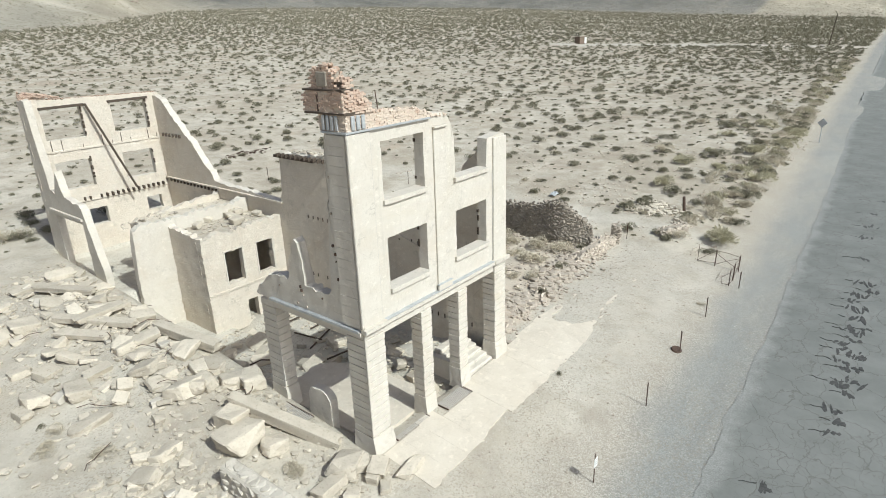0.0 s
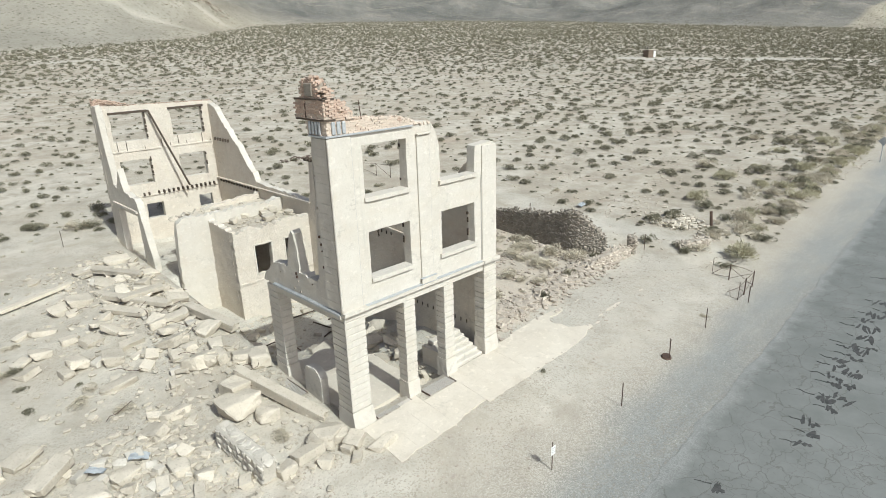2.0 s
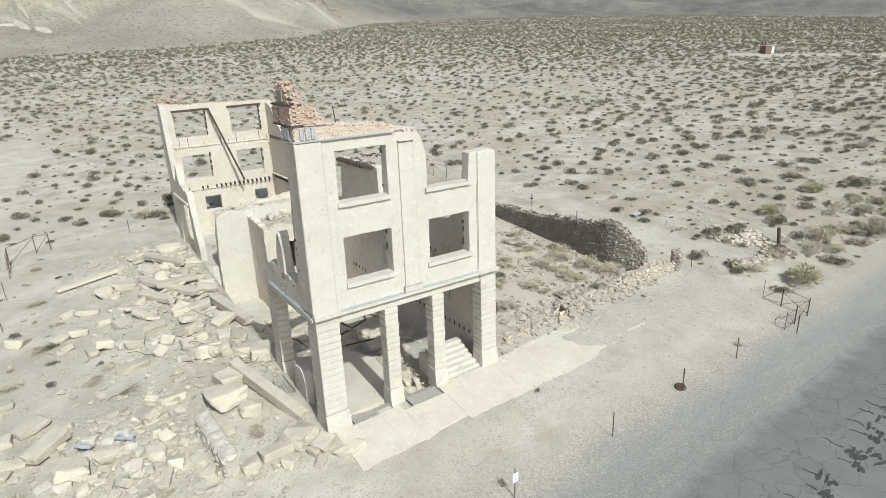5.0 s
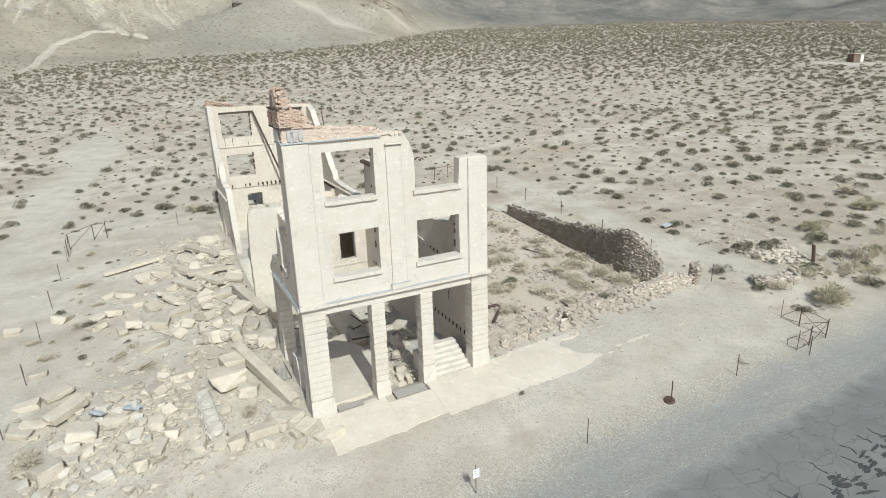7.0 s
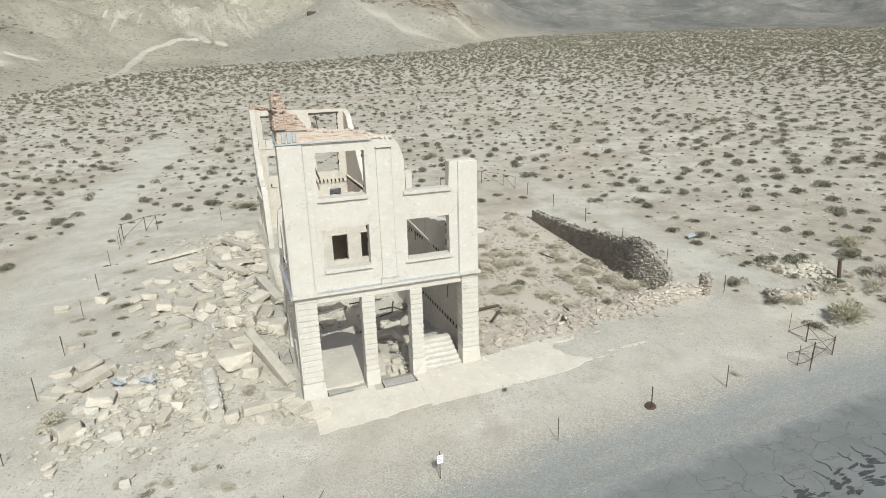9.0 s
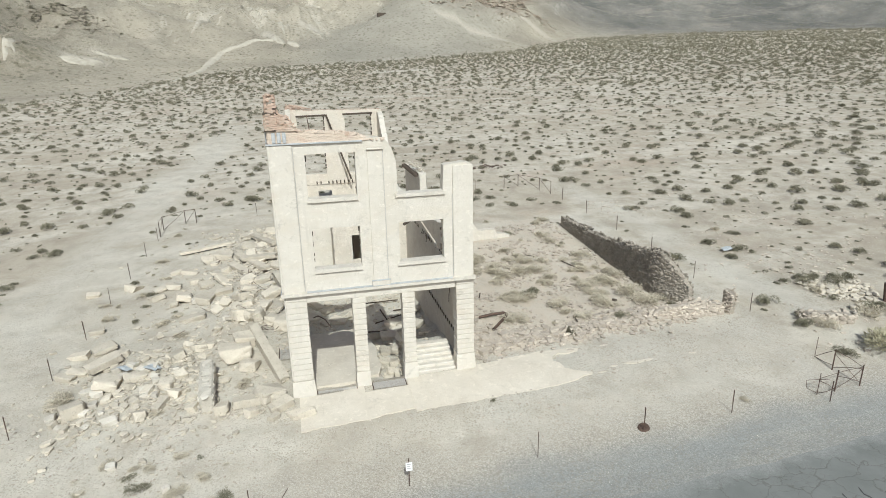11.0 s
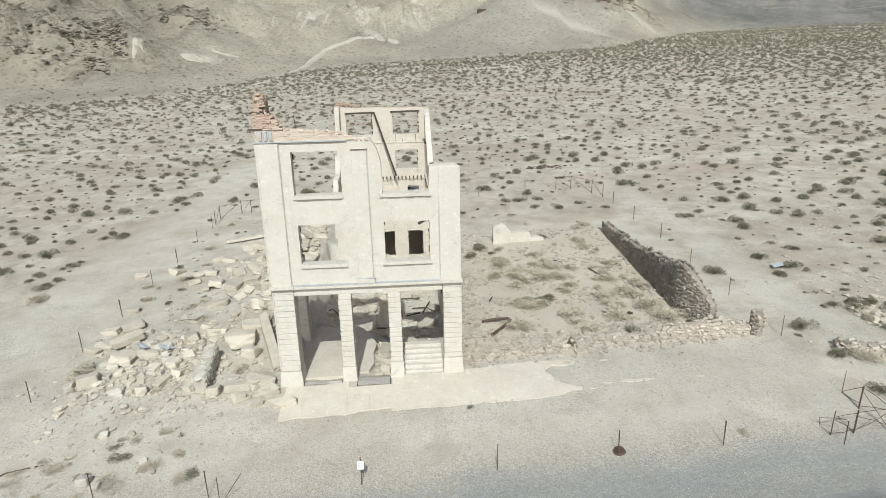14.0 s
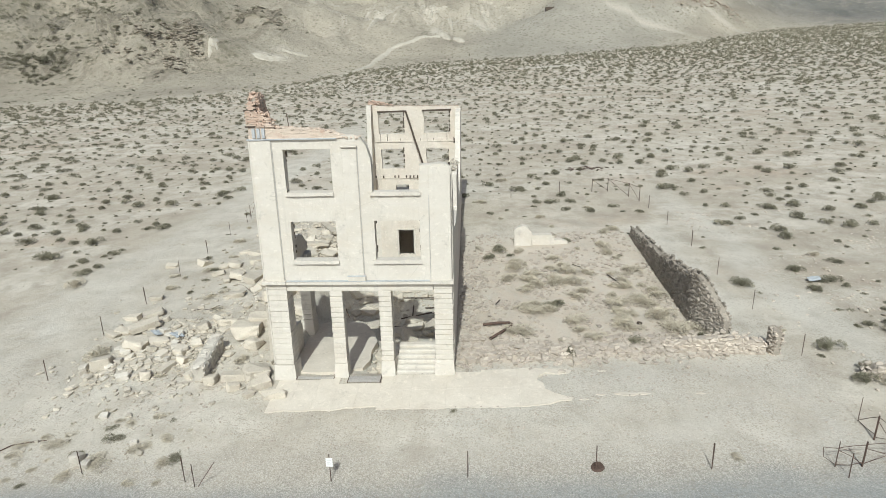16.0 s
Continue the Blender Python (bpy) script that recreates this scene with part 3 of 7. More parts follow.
strip("road", 9.7, 17.0, -120, 420, 0.02, M_ROAD, "sun-bleached grey asphalt road with fine cracks", "road", 0.22, 0.25)


def tar_patch(x, y, size, seed):
    """Ragged blots of black filler beside one another, with a tail along the crack."""
    rng = random.Random(seed)
    ob = empty("tar_patch", "black tar filler smeared over a road crack", "tar patch", group="tar patches on the road")

    def sheet(name, rings, lift):
        bm = bmesh.new()
        for k, ring in enumerate(rings):
            fill(bm, ring, lift + 0.001 * k)
        part(name, bm, M_TAR, ob)

    def fill(bm, ring, lift):
        top = [bm.verts.new((u, v, 0.004 + lift)) for u, v in ring]
        low = [bm.verts.new((u, v, -0.01)) for u, v in ring]
        bm.faces.new(top)
        for k in range(len(ring)):
            bm.faces.new((top[k], low[k], low[(k + 1) % len(ring)], top[(k + 1) % len(ring)]))

    count = 2 + int(3.2 * size)
    for k in range(count):
        cu = (k - (count - 1) / 2) * 0.17 * rng.uniform(0.6, 1.3)
        cv = rng.gauss(0, 0.12 * size)
        ru, rv = rng.uniform(0.06, 0.13), rng.uniform(0.12, 0.18 + 0.34 * size)
        tilt = rng.uniform(-0.4, 0.4)
        ring = []
        for j in range(13):
            a = 6.283 * j / 13
            q = rng.uniform(0.55, 1.15)
            u, v = ru * q * math.cos(a), rv * q * math.sin(a)
            ring.append((cu + u + tilt * v, cv + v))
        sheet("blot", [ring], 0.001 * k)
    # the crack that it follows, drawn out as a thin tail
    u, v = -0.1 * count, rng.uniform(-0.1, 0.1)
    tail = []
    for k in range(rng.choice((2, 3, 4))):
        u2, v2, w = u - rng.uniform(0.10, 0.22), v + rng.uniform(-0.12, 0.12), 0.030 / (k + 1)
        tail.append([(u, v - w), (u, v + w), (u2, v2 + w * 0.6), (u2, v2 - w * 0.6)])
        u, v = u2, v2
    sheet("streak", tail, 0.0105)
    mid = 13.35
    x += bend(y) + 0.2 if y > 32 else 0.0
    ob.location = (x, y, base_plane(x, y) + 0.02 + 0.04 * (1 - abs(x - mid) / 3.6) + 0.006)
    ob.rotation_euler = (math.atan(0.028), math.atan(0.006), rng.uniform(-0.15, 0.15))


for k, (tx, ty, ts) in enumerate([(12.9, 28.9, 1.3), (12.8, 26.9, 1.2), (12.9, 24.9, 1.3), (13.0, 23.6, 1.0), (12.8, 22.2, 1.1), (13.2, 21.9, 1.1), (13.6, 22.6, 0.4), (13.0, 19.6, 1.4), (12.9, 18.4, 0.7), (13.1, 17.8, 0.5), (13.6, 19.2, 0.6),
                                  (13.0, 16.3, 0.8), (13.6, 16.7, 0.9), (13.5, 15.6, 0.5), (13.1, 14.0, 0.7), (13.4, 13.2, 0.5), (13.3, 12.4, 0.6), (11.8, 7.7, 0.6), (12.9, 33.2, 0.8), (12.8, 37.7, 1.2), (13.0, 40.5, 1.3), (12.9, 44.0, 1.0), (13.2, 48.0, 1.2),
                                  (12.6, 4.2, 0.5), (13.3, 2.4, 0.6), (13.0, 0.2, 0.5), (13.3, 27.8, 0.8), (12.6, 26.0, 0.7),
                                  (13.1, 21.0, 0.9), (12.7, 20.3, 0.7), (13.5, 18.0, 0.7)]):
    tar_patch(tx, ty, ts, 40 + k)


def slab_top(x, y):
    return base_plane(x, y) + 0.022


def pavement():
    """The sidewalk before the bank: square flags, a worn patch by the light well, long slabs and a broken far end."""
    root = empty("pavement", "worn concrete sidewalk flags before the ruined bank", "sidewalk", kind="structure")
    rng = random.Random(5)

    def front(y):
        return 2.68 + 0.12 * noise.noise(Vector((y * 1.3, 1.0, 4.0))) + 0.07 * noise.noise(Vector((y * 5, 1.0, 4.0)))

    def slab(outline, lift):
        bm = bmesh.new()
        top = [bm.verts.new((x, y, slab_top(x, y) + lift)) for x, y in outline]
        low = [bm.verts.new((x, y, slab_top(x, y) - 0.14)) for x, y in outline]
        bm.faces.new(top)
        for k in range(len(top)):
            j = (k + 1) % len(top)
            bm.faces.new((top[k], low[k], low[j], top[j]))
        return part("flag", bm, M_SLAB, root)

    def row(a, b, cuts, ragged=0.0):
        for x0, x1 in zip(cuts[:-1], cuts[1:]):
            if x1 is None:
                n = max(4, int((b - a) / 0.12))
                side = [(max(x0 + 0.15, front(b - 0.0025 - (b - a - 0.005) * k / n) - ragged * (0.5 + noise.noise(Vector((b - (b - a) * k / n, 7.0, 2.0))))), b - 0.0025 - (b - a - 0.005) * k / n) for k in range(n + 1)]
            else:
                side = [(x1 - 0.0025, b - 0.0025), (x1 - 0.0025, a + 0.0025)]
            slab([(x0 + 0.0025, a + 0.0025), (x0 + 0.0025, b - 0.0025)] + side, 0.003 * rng.random())

    # square flags before the corner
    for a, b in ((0.22, 1.25), (1.25, 2.30), (2.30, 3.30)):
        row(a, b, [0.30 if a < 2.2 else 0.05, 1.5 + 0.1 * rng.uniform(-1, 1), None])
    # the worn patch beside the grating, its front broken away
    row(3.30, 4.35, [0.69, 1.45, None], 0.35)
    row(4.35, 5.42, [0.69, None], 0.5)
    # long slabs towards the empty lot
    for a, b, back in ((5.42, 6.95, 0.03), (6.95, 8.62, 0.03), (8.62, 10.30, -0.10), (10.30, 12.10, -0.25)):
        row(a, b, [back, 1.30 + 0.06 * rng.uniform(-1, 1), None])
    # the broken far end: a tongue on either side of a washed-out hollow
    slab([(-0.28, 12.104), (-0.36, 12.7), (-0.22, 13.5), (-0.20, 14.3), (-0.02, 14.75), (0.22, 14.6), (0.25, 14.0), (0.10, 13.5), (0.38, 13.08), (0.72, 13.0), (1.0, 13.25), (1.45, 13.3),
          (1.75, 13.7), (2.0, 14.2), (2.12, 14.5), (2.3, 14.4), (2.28, 13.9), (2.52, 13.4), (2.60, 12.8), (2.68, 12.104)], 0.004)
    # last broken bits of the same slab, left in the gravel
    for x, y, s in [(2.25, 15.0, 0.2), (1.95, 15.8, 0.22), (1.9, 17.0, 0.5), (1.88, 17.7, 0.3), (0.1, 16.2, 0.25), (2.0, 20.3, 0.2)]:
        bm = bmesh.new()
        vs = [bm.verts.new((x + s * 0.35 * math.cos(t) * rng.uniform(0.7, 1.1), y + s * 1.2 * math.sin(t) * rng.uniform(0.7, 1.1), ground(x, y) + 0.012)) for t in np.arange(0, 6.2, 0.8)]
        ext = bmesh.ops.extrude_face_region(bm, geom=[bm.faces.new(vs)])
        for v in ext["geom"]:
            if isinstance(v, bmesh.types.BMVert):
                v.co.z -= 0.14
        part("flag", bm, M_SLAB, root)


pavement()


# ---- the ruined bank ----
def wall_mesh(name, axis, t0, t1, u0, u1, low, top, holes=(), step=0.2, jag=0.0, inner=None, seed=0, rough=0.022):
    """A wall of thickness t0..t1 along u0..u1 with a broken top line (u, z) and openings (u0, u1, z0, z1)."""
    rng = random.Random(seed)
    us = sorted({round(v, 3) for v in list(np.arange(u0, u1, step)) + [u1] + [h[0] for h in holes] + [h[1] for h in holes] + [p[0] for p in top] if u0 - 1e-6 <= v <= u1 + 1e-6})
    pu, pz = zip(*sorted(top))
    tops = {u: float(np.interp(u, pu, pz)) + jag * (0.9 * noise.noise(Vector((u * 1.3, seed, 1))) + 0.6 * noise.noise(Vector((u * 4.1, seed, 5))) + 0.25 * (rng.random() - 0.5)) for u in us}
    drop = {u: jag * 0.8 * (rng.random() - 0.5) for u in us}
    verts, faces, mats = [], [], []

    def quad(pts, m):
        s = len(verts)
        verts.extend(pts)
        faces.append(tuple(range(s, s + 4)))
        mats.append(m)

    def at(t, u, z):
        return (t, u, z) if axis == "y" else (u, t, z)

    def spans(a, b):
        out = [(low, None)]
        for h in holes:
            if h[0] <= a + 1e-4 and h[1] >= b - 1e-4:
                nxt = []
                for z0, z1 in out:
                    lim = min(tops[a], tops[b]) if z1 is None else z1
                    if h[2] >= lim or h[3] <= z0:
                        nxt.append((z0, z1))
                        continue
                    if h[2] > z0 + 1e-4:
                        nxt.append((z0, h[2]))
                    if h[3] < lim - 1e-4:
                        nxt.append((h[3], z1))
                out = nxt
        return out

    zmax = max(tops.values())
    zs = sorted({round(v, 3) for v in list(np.arange(low, zmax, step)) + [h[2] for h in holes] + [h[3] for h in holes]})

    def column(pa, pb, z0, za, zb, m):
        """One column of cells between two edges, split at the common levels."""
        cut = [z0] + [z for z in zs if z0 + 0.04 < z < min(za, zb) - 0.04]
        for k, z in enumerate(cut):
            ua, ub = (cut[k + 1], cut[k + 1]) if k + 1 < len(cut) else (za, zb)
            quad([at(*pa, z), at(*pb, z), at(*pb, ub), at(*pa, ua)], m)

    cols = [spans(a, b) for a, b in zip(us[:-1], us[1:])]
    for i, (a, b) in enumerate(zip(us[:-1], us[1:])):
        for z0, z1 in cols[i]:
            za, zb = (tops[a], tops[b]) if z1 is None else (z1, z1)
            column((t0, a), (t0, b), z0, za, zb, 1 if inner == "lo" else 0)
            ya, yb = (za + drop[a], zb + drop[b]) if z1 is None else (za, zb)
            column((t1, a), (t1, b), z0, ya, yb, 1 if inner == "hi" else 0)
            quad([at(t0, a, za), at(t0, b, zb), at(t1, b, yb), at(t1, a, ya)], 0)
            quad([at(t0, a, z0), at(t0, b, z0), at(t1, b, z0), at(t1, a, z0)], 0)
            for j, u, zt, yt in ((i - 1, a, za, ya), (i + 1, b, zb, yb)):
                if not (0 <= j < len(cols)) or (z0, z1) not in cols[j]:
                    column((t0, u), (t1, u), z0, zt, yt, 0)
    bm = bmesh.new()
    bv = [bm.verts.new(v) for v in verts]
    for f, m in zip(faces, mats):
        bm.faces.new([bv[k] for k in f]).material_index = m
    bmesh.ops.remove_doubles(bm, verts=bm.verts[:], dist=0.0005)
    bmesh.ops.recalc_face_normals(bm, faces=bm.faces[:])
    # uneven faces and chipped arrises
    worn = {v for e in bm.edges if len(e.link_faces) == 2 and e.calc_face_angle(0.0) > 0.9 for v in e.verts}
    for v in bm.verts:
        d = noise.noise_vector(v.co * 1.3) * 0.7 + noise.noise_vector(v.co * 4.1) * 0.5
        k = rough
        if v in worn:
            d += noise.noise_vector(v.co * 7.0 + Vector((seed, 3, 1))) * 1.6
        v.co += d * k
    me = bpy.data.meshes.new(name)
    for f in bm.faces:
        f.smooth = True
    bm.to_mesh(me)
    bm.free()
    me.set_sharp_from_angle(angle=radians(32))
    return me


def wall_part(name, parent, axis, t0, t1, u0, u1, low, top, holes=(), inner=None, material=None, label="", **kw):
    me = wall_mesh(name, axis, t0, t1, u0, u1, low, top, holes, inner=inner, **kw)
    ob = link(name, me, material or M_WALL, parent, label)
    me.materials.append(M_INNER)
    return ob


bank = empty("ruined_bank", "roofless three-storey bank ruin of pale concrete with empty windows", "ruin")

W3, W2 = (9.50, 11.47), (6.24, 8.13)
FRONT_TOP = [(0, 11.93), (3.9, 11.93), (4.0, 12.02), (4.6, 12.05), (4.95, 11.95), (5.2, 11.6), (5.38, 11.0), (5.40, 10.55), (5.50, 10.25), (5.58, 9.47), (7.5, 9.47), (7.55, 10.66), (8.1, 10.72), (8.5, 10.76), (8.78, 10.70), (8.92, 10.55)]
wall_part("facade_wall", bank, "y", -0.45, 0.0, 0.0, 8.92, 5.12, FRONT_TOP,
          [(1.44, 3.59, *W3), (1.48, 3.61, *W2), (5.40, 7.50, *W2), (5.40, 7.5, 9.46, 13.0)], "lo", step=0.15, jag=0.05, rough=0.013, label="cream rendered front wall with four window openings")
box_part("lintel_beam", (-0.42, 0.95, 4.67), (-0.004, 8.05, 5.115), M_WALL, bank, bevel=0.015)
# shallow pilasters on the front, one with a broken cap
for y0, y1, z1 in ((-0.04, 0.93, 11.86), (4.10, 4.78, 11.50), (7.97, 8.94, 10.62)):
    box_part("pilaster", (0.0, y0, 5.2), (0.07, y1, z1), M_PILASTER, bank, bevel=0.012)
# thin grey strips drawn up the edges of the pilasters
for y0, z1 in ((0.935, 11.86), (4.785, 11.50), (7.93, 9.3)):
    box_part("seam_strip", (0.0, y0, 5.23), (0.035, y0 + 0.035, z1), M_BAR, bank, "thin grey strip along the pilaster edge", bevel=0.006)
box_part("base_flashing", (0.065, 4.0, 5.463), (0.19, 4.88, 5.49), M_GALV, bank, "dull zinc cap", bevel=0.006)
box_part("pilaster_base", (0.07, 4.02, 5.22), (0.17, 4.86, 5.46), M_WALL, bank, bevel=0.02)
box_part("pilaster_cap", (0.02, 4.08, 11.52), (0.16, 4.82, 11.60), M_WALL, bank, bevel=0.02)


def ledge(name, parent, lo, hi, material=M_WALL, label="", chips=0.03, seed=1, axis=1):
    """A projecting band with a worn front edge."""
    rng = random.Random(seed)
    n = max(3, int((hi[axis] - lo[axis]) / 0.16))
    bm = bmesh.new()
    rings = []
    o = 0 if axis == 1 else 1
    for k in range(n + 1):
        u = lo[axis] + (hi[axis] - lo[axis]) * k / n
        d = -chips * rng.random() ** 2
        ring = []
        for dv, dz in ((0, 0), (1, 0), (1, 1), (0, 1)):
            c = [0, 0, 0]
            c[axis] = u
            if o == 0:
                c[0] = hi[0] + d if dv else lo[0]
            else:
                c[1] = lo[1] - d if dv else hi[1]
            c[2] = hi[2] + (d * 0.5 if dv else 0) if dz else lo[2]
            ring.append(bm.verts.new(c))
        rings.append(ring)
    for a, b in zip(rings[:-1], rings[1:]):
        for k in range(4):
            bm.faces.new((a[k], a[(k + 1) % 4], b[(k + 1) % 4], b[k]))
    bm.faces.new(rings[0])
    bm.faces.new(rings[-1][::-1])
    return part(name, bm, material, parent, label)


for k, (y0, y1, z) in enumerate(((1.38, 3.62, 9.51), (5.28, 7.60, 9.49), (1.46, 3.64, 6.24), (5.26, 7.60, 6.24))):
    ledge("window_sill", bank, (-0.44, y0, z - 0.17), (0.12, y1, z + 0.005), chips=0.05 if z > 9 else 0.02, seed=k)
# cornice over the ground floor, two fillets, broken round the piers
ledge("cornice", bank, (-0.02, 1.0, 5.07), (0.20, 7.9, 5.20), chips=0.03, seed=20)
ledge("cornice", bank, (-0.02, -0.10, 5.10), (0.26, 1.02, 5.25), chips=0.02, seed=21)
ledge("cornice", bank, (-0.02, 7.90, 5.09), (0.26, 9.00, 5.24), chips=0.02, seed=22)
ledge("cornice_flashing", bank, (-0.01, 1.03, 5.205), (0.17, 7.89, 5.235), M_GALV, "dull zinc strip", 0.01, 23)
ledge("roof_flashing", bank, (-0.05, -0.06, 11.90), (0.11, 3.92, 11.96), M_GALV, "bluish zinc strip", 0.01, 24)
ledge("roof_flashing", bank, (-1.05, -0.12, 11.89), (0.10, 0.02, 11.955), M_GALV, "bluish zinc strip", 0.01, 25, axis=0)


def pier(name, x0, x1, y0, y1, z0, z1, courses, base=0.75, flare=0.08, label=""):
    """A rusticated pier: a core with a plain foot, and courses of blocks with sunk joints."""
    root = box_part(name, (x0 + 0.035, y0 + 0.035, z0 - 0.3), (x1 - 0.04, y1 - 0.035, z1), M_WALL, bank, label, bevel=0.01)
    h = (z1 - z0 - base) / courses
    bm = bmesh.new()
    foot_box = add_box(bm, (x0 - 0.02, y0 - 0.02, z0 - 0.25), (x1 + 0.03, y1 + 0.02, z0 + base - 0.03))
    for v in foot_box:
        if v.co.z < z0:
            v.co.x += flare if v.co.x > (x0 + x1) / 2 else 0.0
            v.co.y += 0.5 * flare if v.co.y > (y0 + y1) / 2 else -0.3 * flare
    bmesh.ops.subdivide_edges(bm, edges=bm.edges[:], cuts=4, use_grid_fill=True)
    for v in bm.verts:
        v.co += noise.noise_vector(v.co * 3.1) * 0.03
    part("foot", bm, M_WALL, root)
    me = None
    jit = random.Random(int(100 * y0) + courses)
    for k in range(courses):
        if me is None:
            bm = bmesh.new()
            add_box(bm, (x0, y0, 0.0), (x1, y1, h - 0.022), None, 0.014)
            me = bpy.data.meshes.new("block")
            bm.to_mesh(me)
            bm.free()
            me.materials.append(M_WALL)
        ob = new("block", me)
        ob.parent = root
        ob.matrix_local = pose(jit.uniform(-0.010, 0.006), jit.uniform(-0.007, 0.007), z0 + base + k * h + jit.uniform(-0.004, 0.004), 0, 0, 0)
    return root


pier("corner_pier", -0.92, 0.05, 0.0, 0.97, 0.02, 5.08, 15, flare=0.16, label="wide banded corner pier of pale cast blocks")
pier("pier", -0.55, 0.02, 3.03, 3.65, 0.10, 4.67, 14, label="banded square pier")
pier("pier", -0.55, 0.02, 5.40, 6.01, 0.25, 4.67, 14, label="banded square pier")
pier("corner_pier", -0.60, 0.05, 8.07, 8.96, 0.34, 5.07, 15, label="banded corner pier")
pier("pier", -5.95, -5.05, 0.02, 0.62, 0.25, 4.95, 13, label="banded side pier with a broken head")

# side wall of the front part: the corner stands to full height, the rest is broken off at the sills
wall_part("side_wall", bank, "x", 0.0, 0.42, -6.1, -0.452, 5.05,
          [(-0.45, 11.93), (-1.0, 11.9), (-1.1, 11.4), (-1.12, 10.6), (-1.25, 9.5), (-1.2, 8.6), (-1.42, 7.6), (-1.46, 6.3), (-1.6, 6.15), (-2.9, 6.12), (-2.95, 6.5), (-3.0, 7.1), (-3.1, 7.75), (-3.25, 7.9), (-3.45, 7.75), (-3.75, 6.9), (-3.85, 6.2), (-4.6, 6.2), (-5.1, 6.15), (-5.5, 5.75), (-5.9, 5.5), (-6.1, 5.1)],
          inner="hi", step=0.13, jag=0.14, rough=0.035, label="jagged remains of the side wall", seed=3)
box_part("lintel_beam", (-5.1, 0.01, 4.70), (-0.9, 0.41, 5.045), M_WALL, bank, bevel=0.015)
ledge("cornice", bank, (-5.2, -0.14, 4.98), (-0.02, 0.02, 5.13), chips=0.03, seed=26, axis=0)
ledge("cornice_flashing", bank, (-5.1, -0.155, 5.075), (-0.1, 0.01, 5.165), M_GALV, "bluish zinc strip", 0.01, 27, axis=0)
corner = box_part("corner_strip", (-0.93, -0.03, 5.2), (-0.06, -0.002, 11.86), M_PILASTER, bank, bevel=0.012)
rc = random.Random(17)
z = 5.22
while z < 11.7:
    h = rc.uniform(0.26, 0.42)
    bm = bmesh.new()
    add_box(bm, (-0.94, -0.050 - rc.uniform(0, 0.012), z), (-0.075, -0.025, min(z + h, 11.85)), None, 0.012)
    bmesh.ops.subdivide_edges(bm, edges=[e for e in bm.edges if e.calc_length() > 0.5], cuts=7, use_grid_fill=True)
    for v in bm.verts:
        v.co += noise.noise_vector(Vector((v.co.x * 3, v.co.y, v.co.z * 6))) * 0.012
    part("course", bm, M_PILASTER, corner)
    z += h


def bead(x, y, z0, z1, r):
    """A worn rounded bead up a corner."""
    n = int((z1 - z0) / 0.12)
    verts, faces = [], []
    for k in range(n + 1):
        z = z0 + (z1 - z0) * k / n
        q = r * (1 + 0.35 * noise.noise(Vector((x, y, z * 3.7))))
        for j in range(8):
            verts.append((x + q * math.cos(j * math.pi / 4), y + q * math.sin(j * math.pi / 4), z))
        if k:
            faces += [((k - 1) * 8 + j, (k - 1) * 8 + (j + 1) % 8, k * 8 + (j + 1) % 8, k * 8 + j) for j in range(8)]
    faces += [tuple(range(8))[::-1], tuple(range(n * 8, n * 8 + 8))]
    return link("corner_bead", mesh_of("corner_bead", verts, faces, True), M_WALL, bank, "rounded plaster bead up the corner")


bead(0.045, -0.035, 5.25, 11.86, 0.058)
bead(0.045, 0.012, 0.78, 5.08, 0.04)


# long party wall
wall_part("party_wall", bank, "x", 8.55, 9.0, -29.3, -0.452, -1.6,
          [(-0.45, 10.55), (-0.95, 10.2), (-1.5, 9.6), (-2.0, 9.1), (-2.6, 7.6), (-3.2, 6.8), (-6, 6.5), (-9.8, 6.3), (-10.3, 6.5), (-10.4, 8.45), (-10.9, 8.55), (-11.8, 8.65), (-13, 8.5), (-15.35, 8.45), (-15.5, 6.2), (-15.8, 5.5), (-19, 5.65), (-22.9, 5.85), (-23.2, 6.6), (-23.8, 6.9), (-25, 8.2), (-27, 9.9), (-28.3, 11.1), (-29.3, 11.3)],
          inner="lo", step=0.2, jag=0.14, label="long broken party wall with joist sockets", seed=4)
# back wall
wall_part("back_wall", bank, "y", -29.75, -29.3, 0.42, 9.0, -0.5, [(0.42, 11.75), (2, 11.6), (9, 11.5)],
          [(1.36, 3.74, 9.10, 11.08), (5.6, 8.0, 9.13, 11.1), (1.5, 3.66, 5.85, 7.68), (5.75, 7.85, 5.87, 7.68), (2.75, 4.0, 3.15, 4.30), (6.78, 7.88, 3.3, 4.27)],
          inner="hi", step=0.2, jag=0.08, rough=0.03, label="tall rear wall with six window openings", seed=6)
# rear side wall with an open ground-floor bay
wall_part("rear_side_wall", bank, "x", 0.42, 0.84, -29.298, -22.5, 0.2,
          [(-29.3, 11.75), (-28.6, 11.7), (-28.45, 10.0), (-28.2, 8.2), (-28.0, 6.4), (-27.3, 6.3), (-26.9, 7.0), (-26.5, 7.5), (-26.25, 6.9), (-25.9, 6.2), (-24.8, 6.0), (-23.75, 5.8), (-23.4, 4.6), (-22.9, 3.0), (-22.5, 2.0)],
          [(-28.0, -24.0, 0.0, 4.75)], "hi", step=0.2, jag=0.2, label="broken rear side wall over an open bay", seed=7)
ledge("cornice", bank, (-28.6, 0.28, 4.98), (-23.9, 0.44, 5.13), chips=0.04, seed=28, axis=0)
for z in (8.75, 5.3):
    ledge("joist_ledge", bank, (-29.32, 0.85, z - 0.42), (-29.22, 8.5, z - 0.32), chips=0.05, seed=int(z), material=M_INNER)

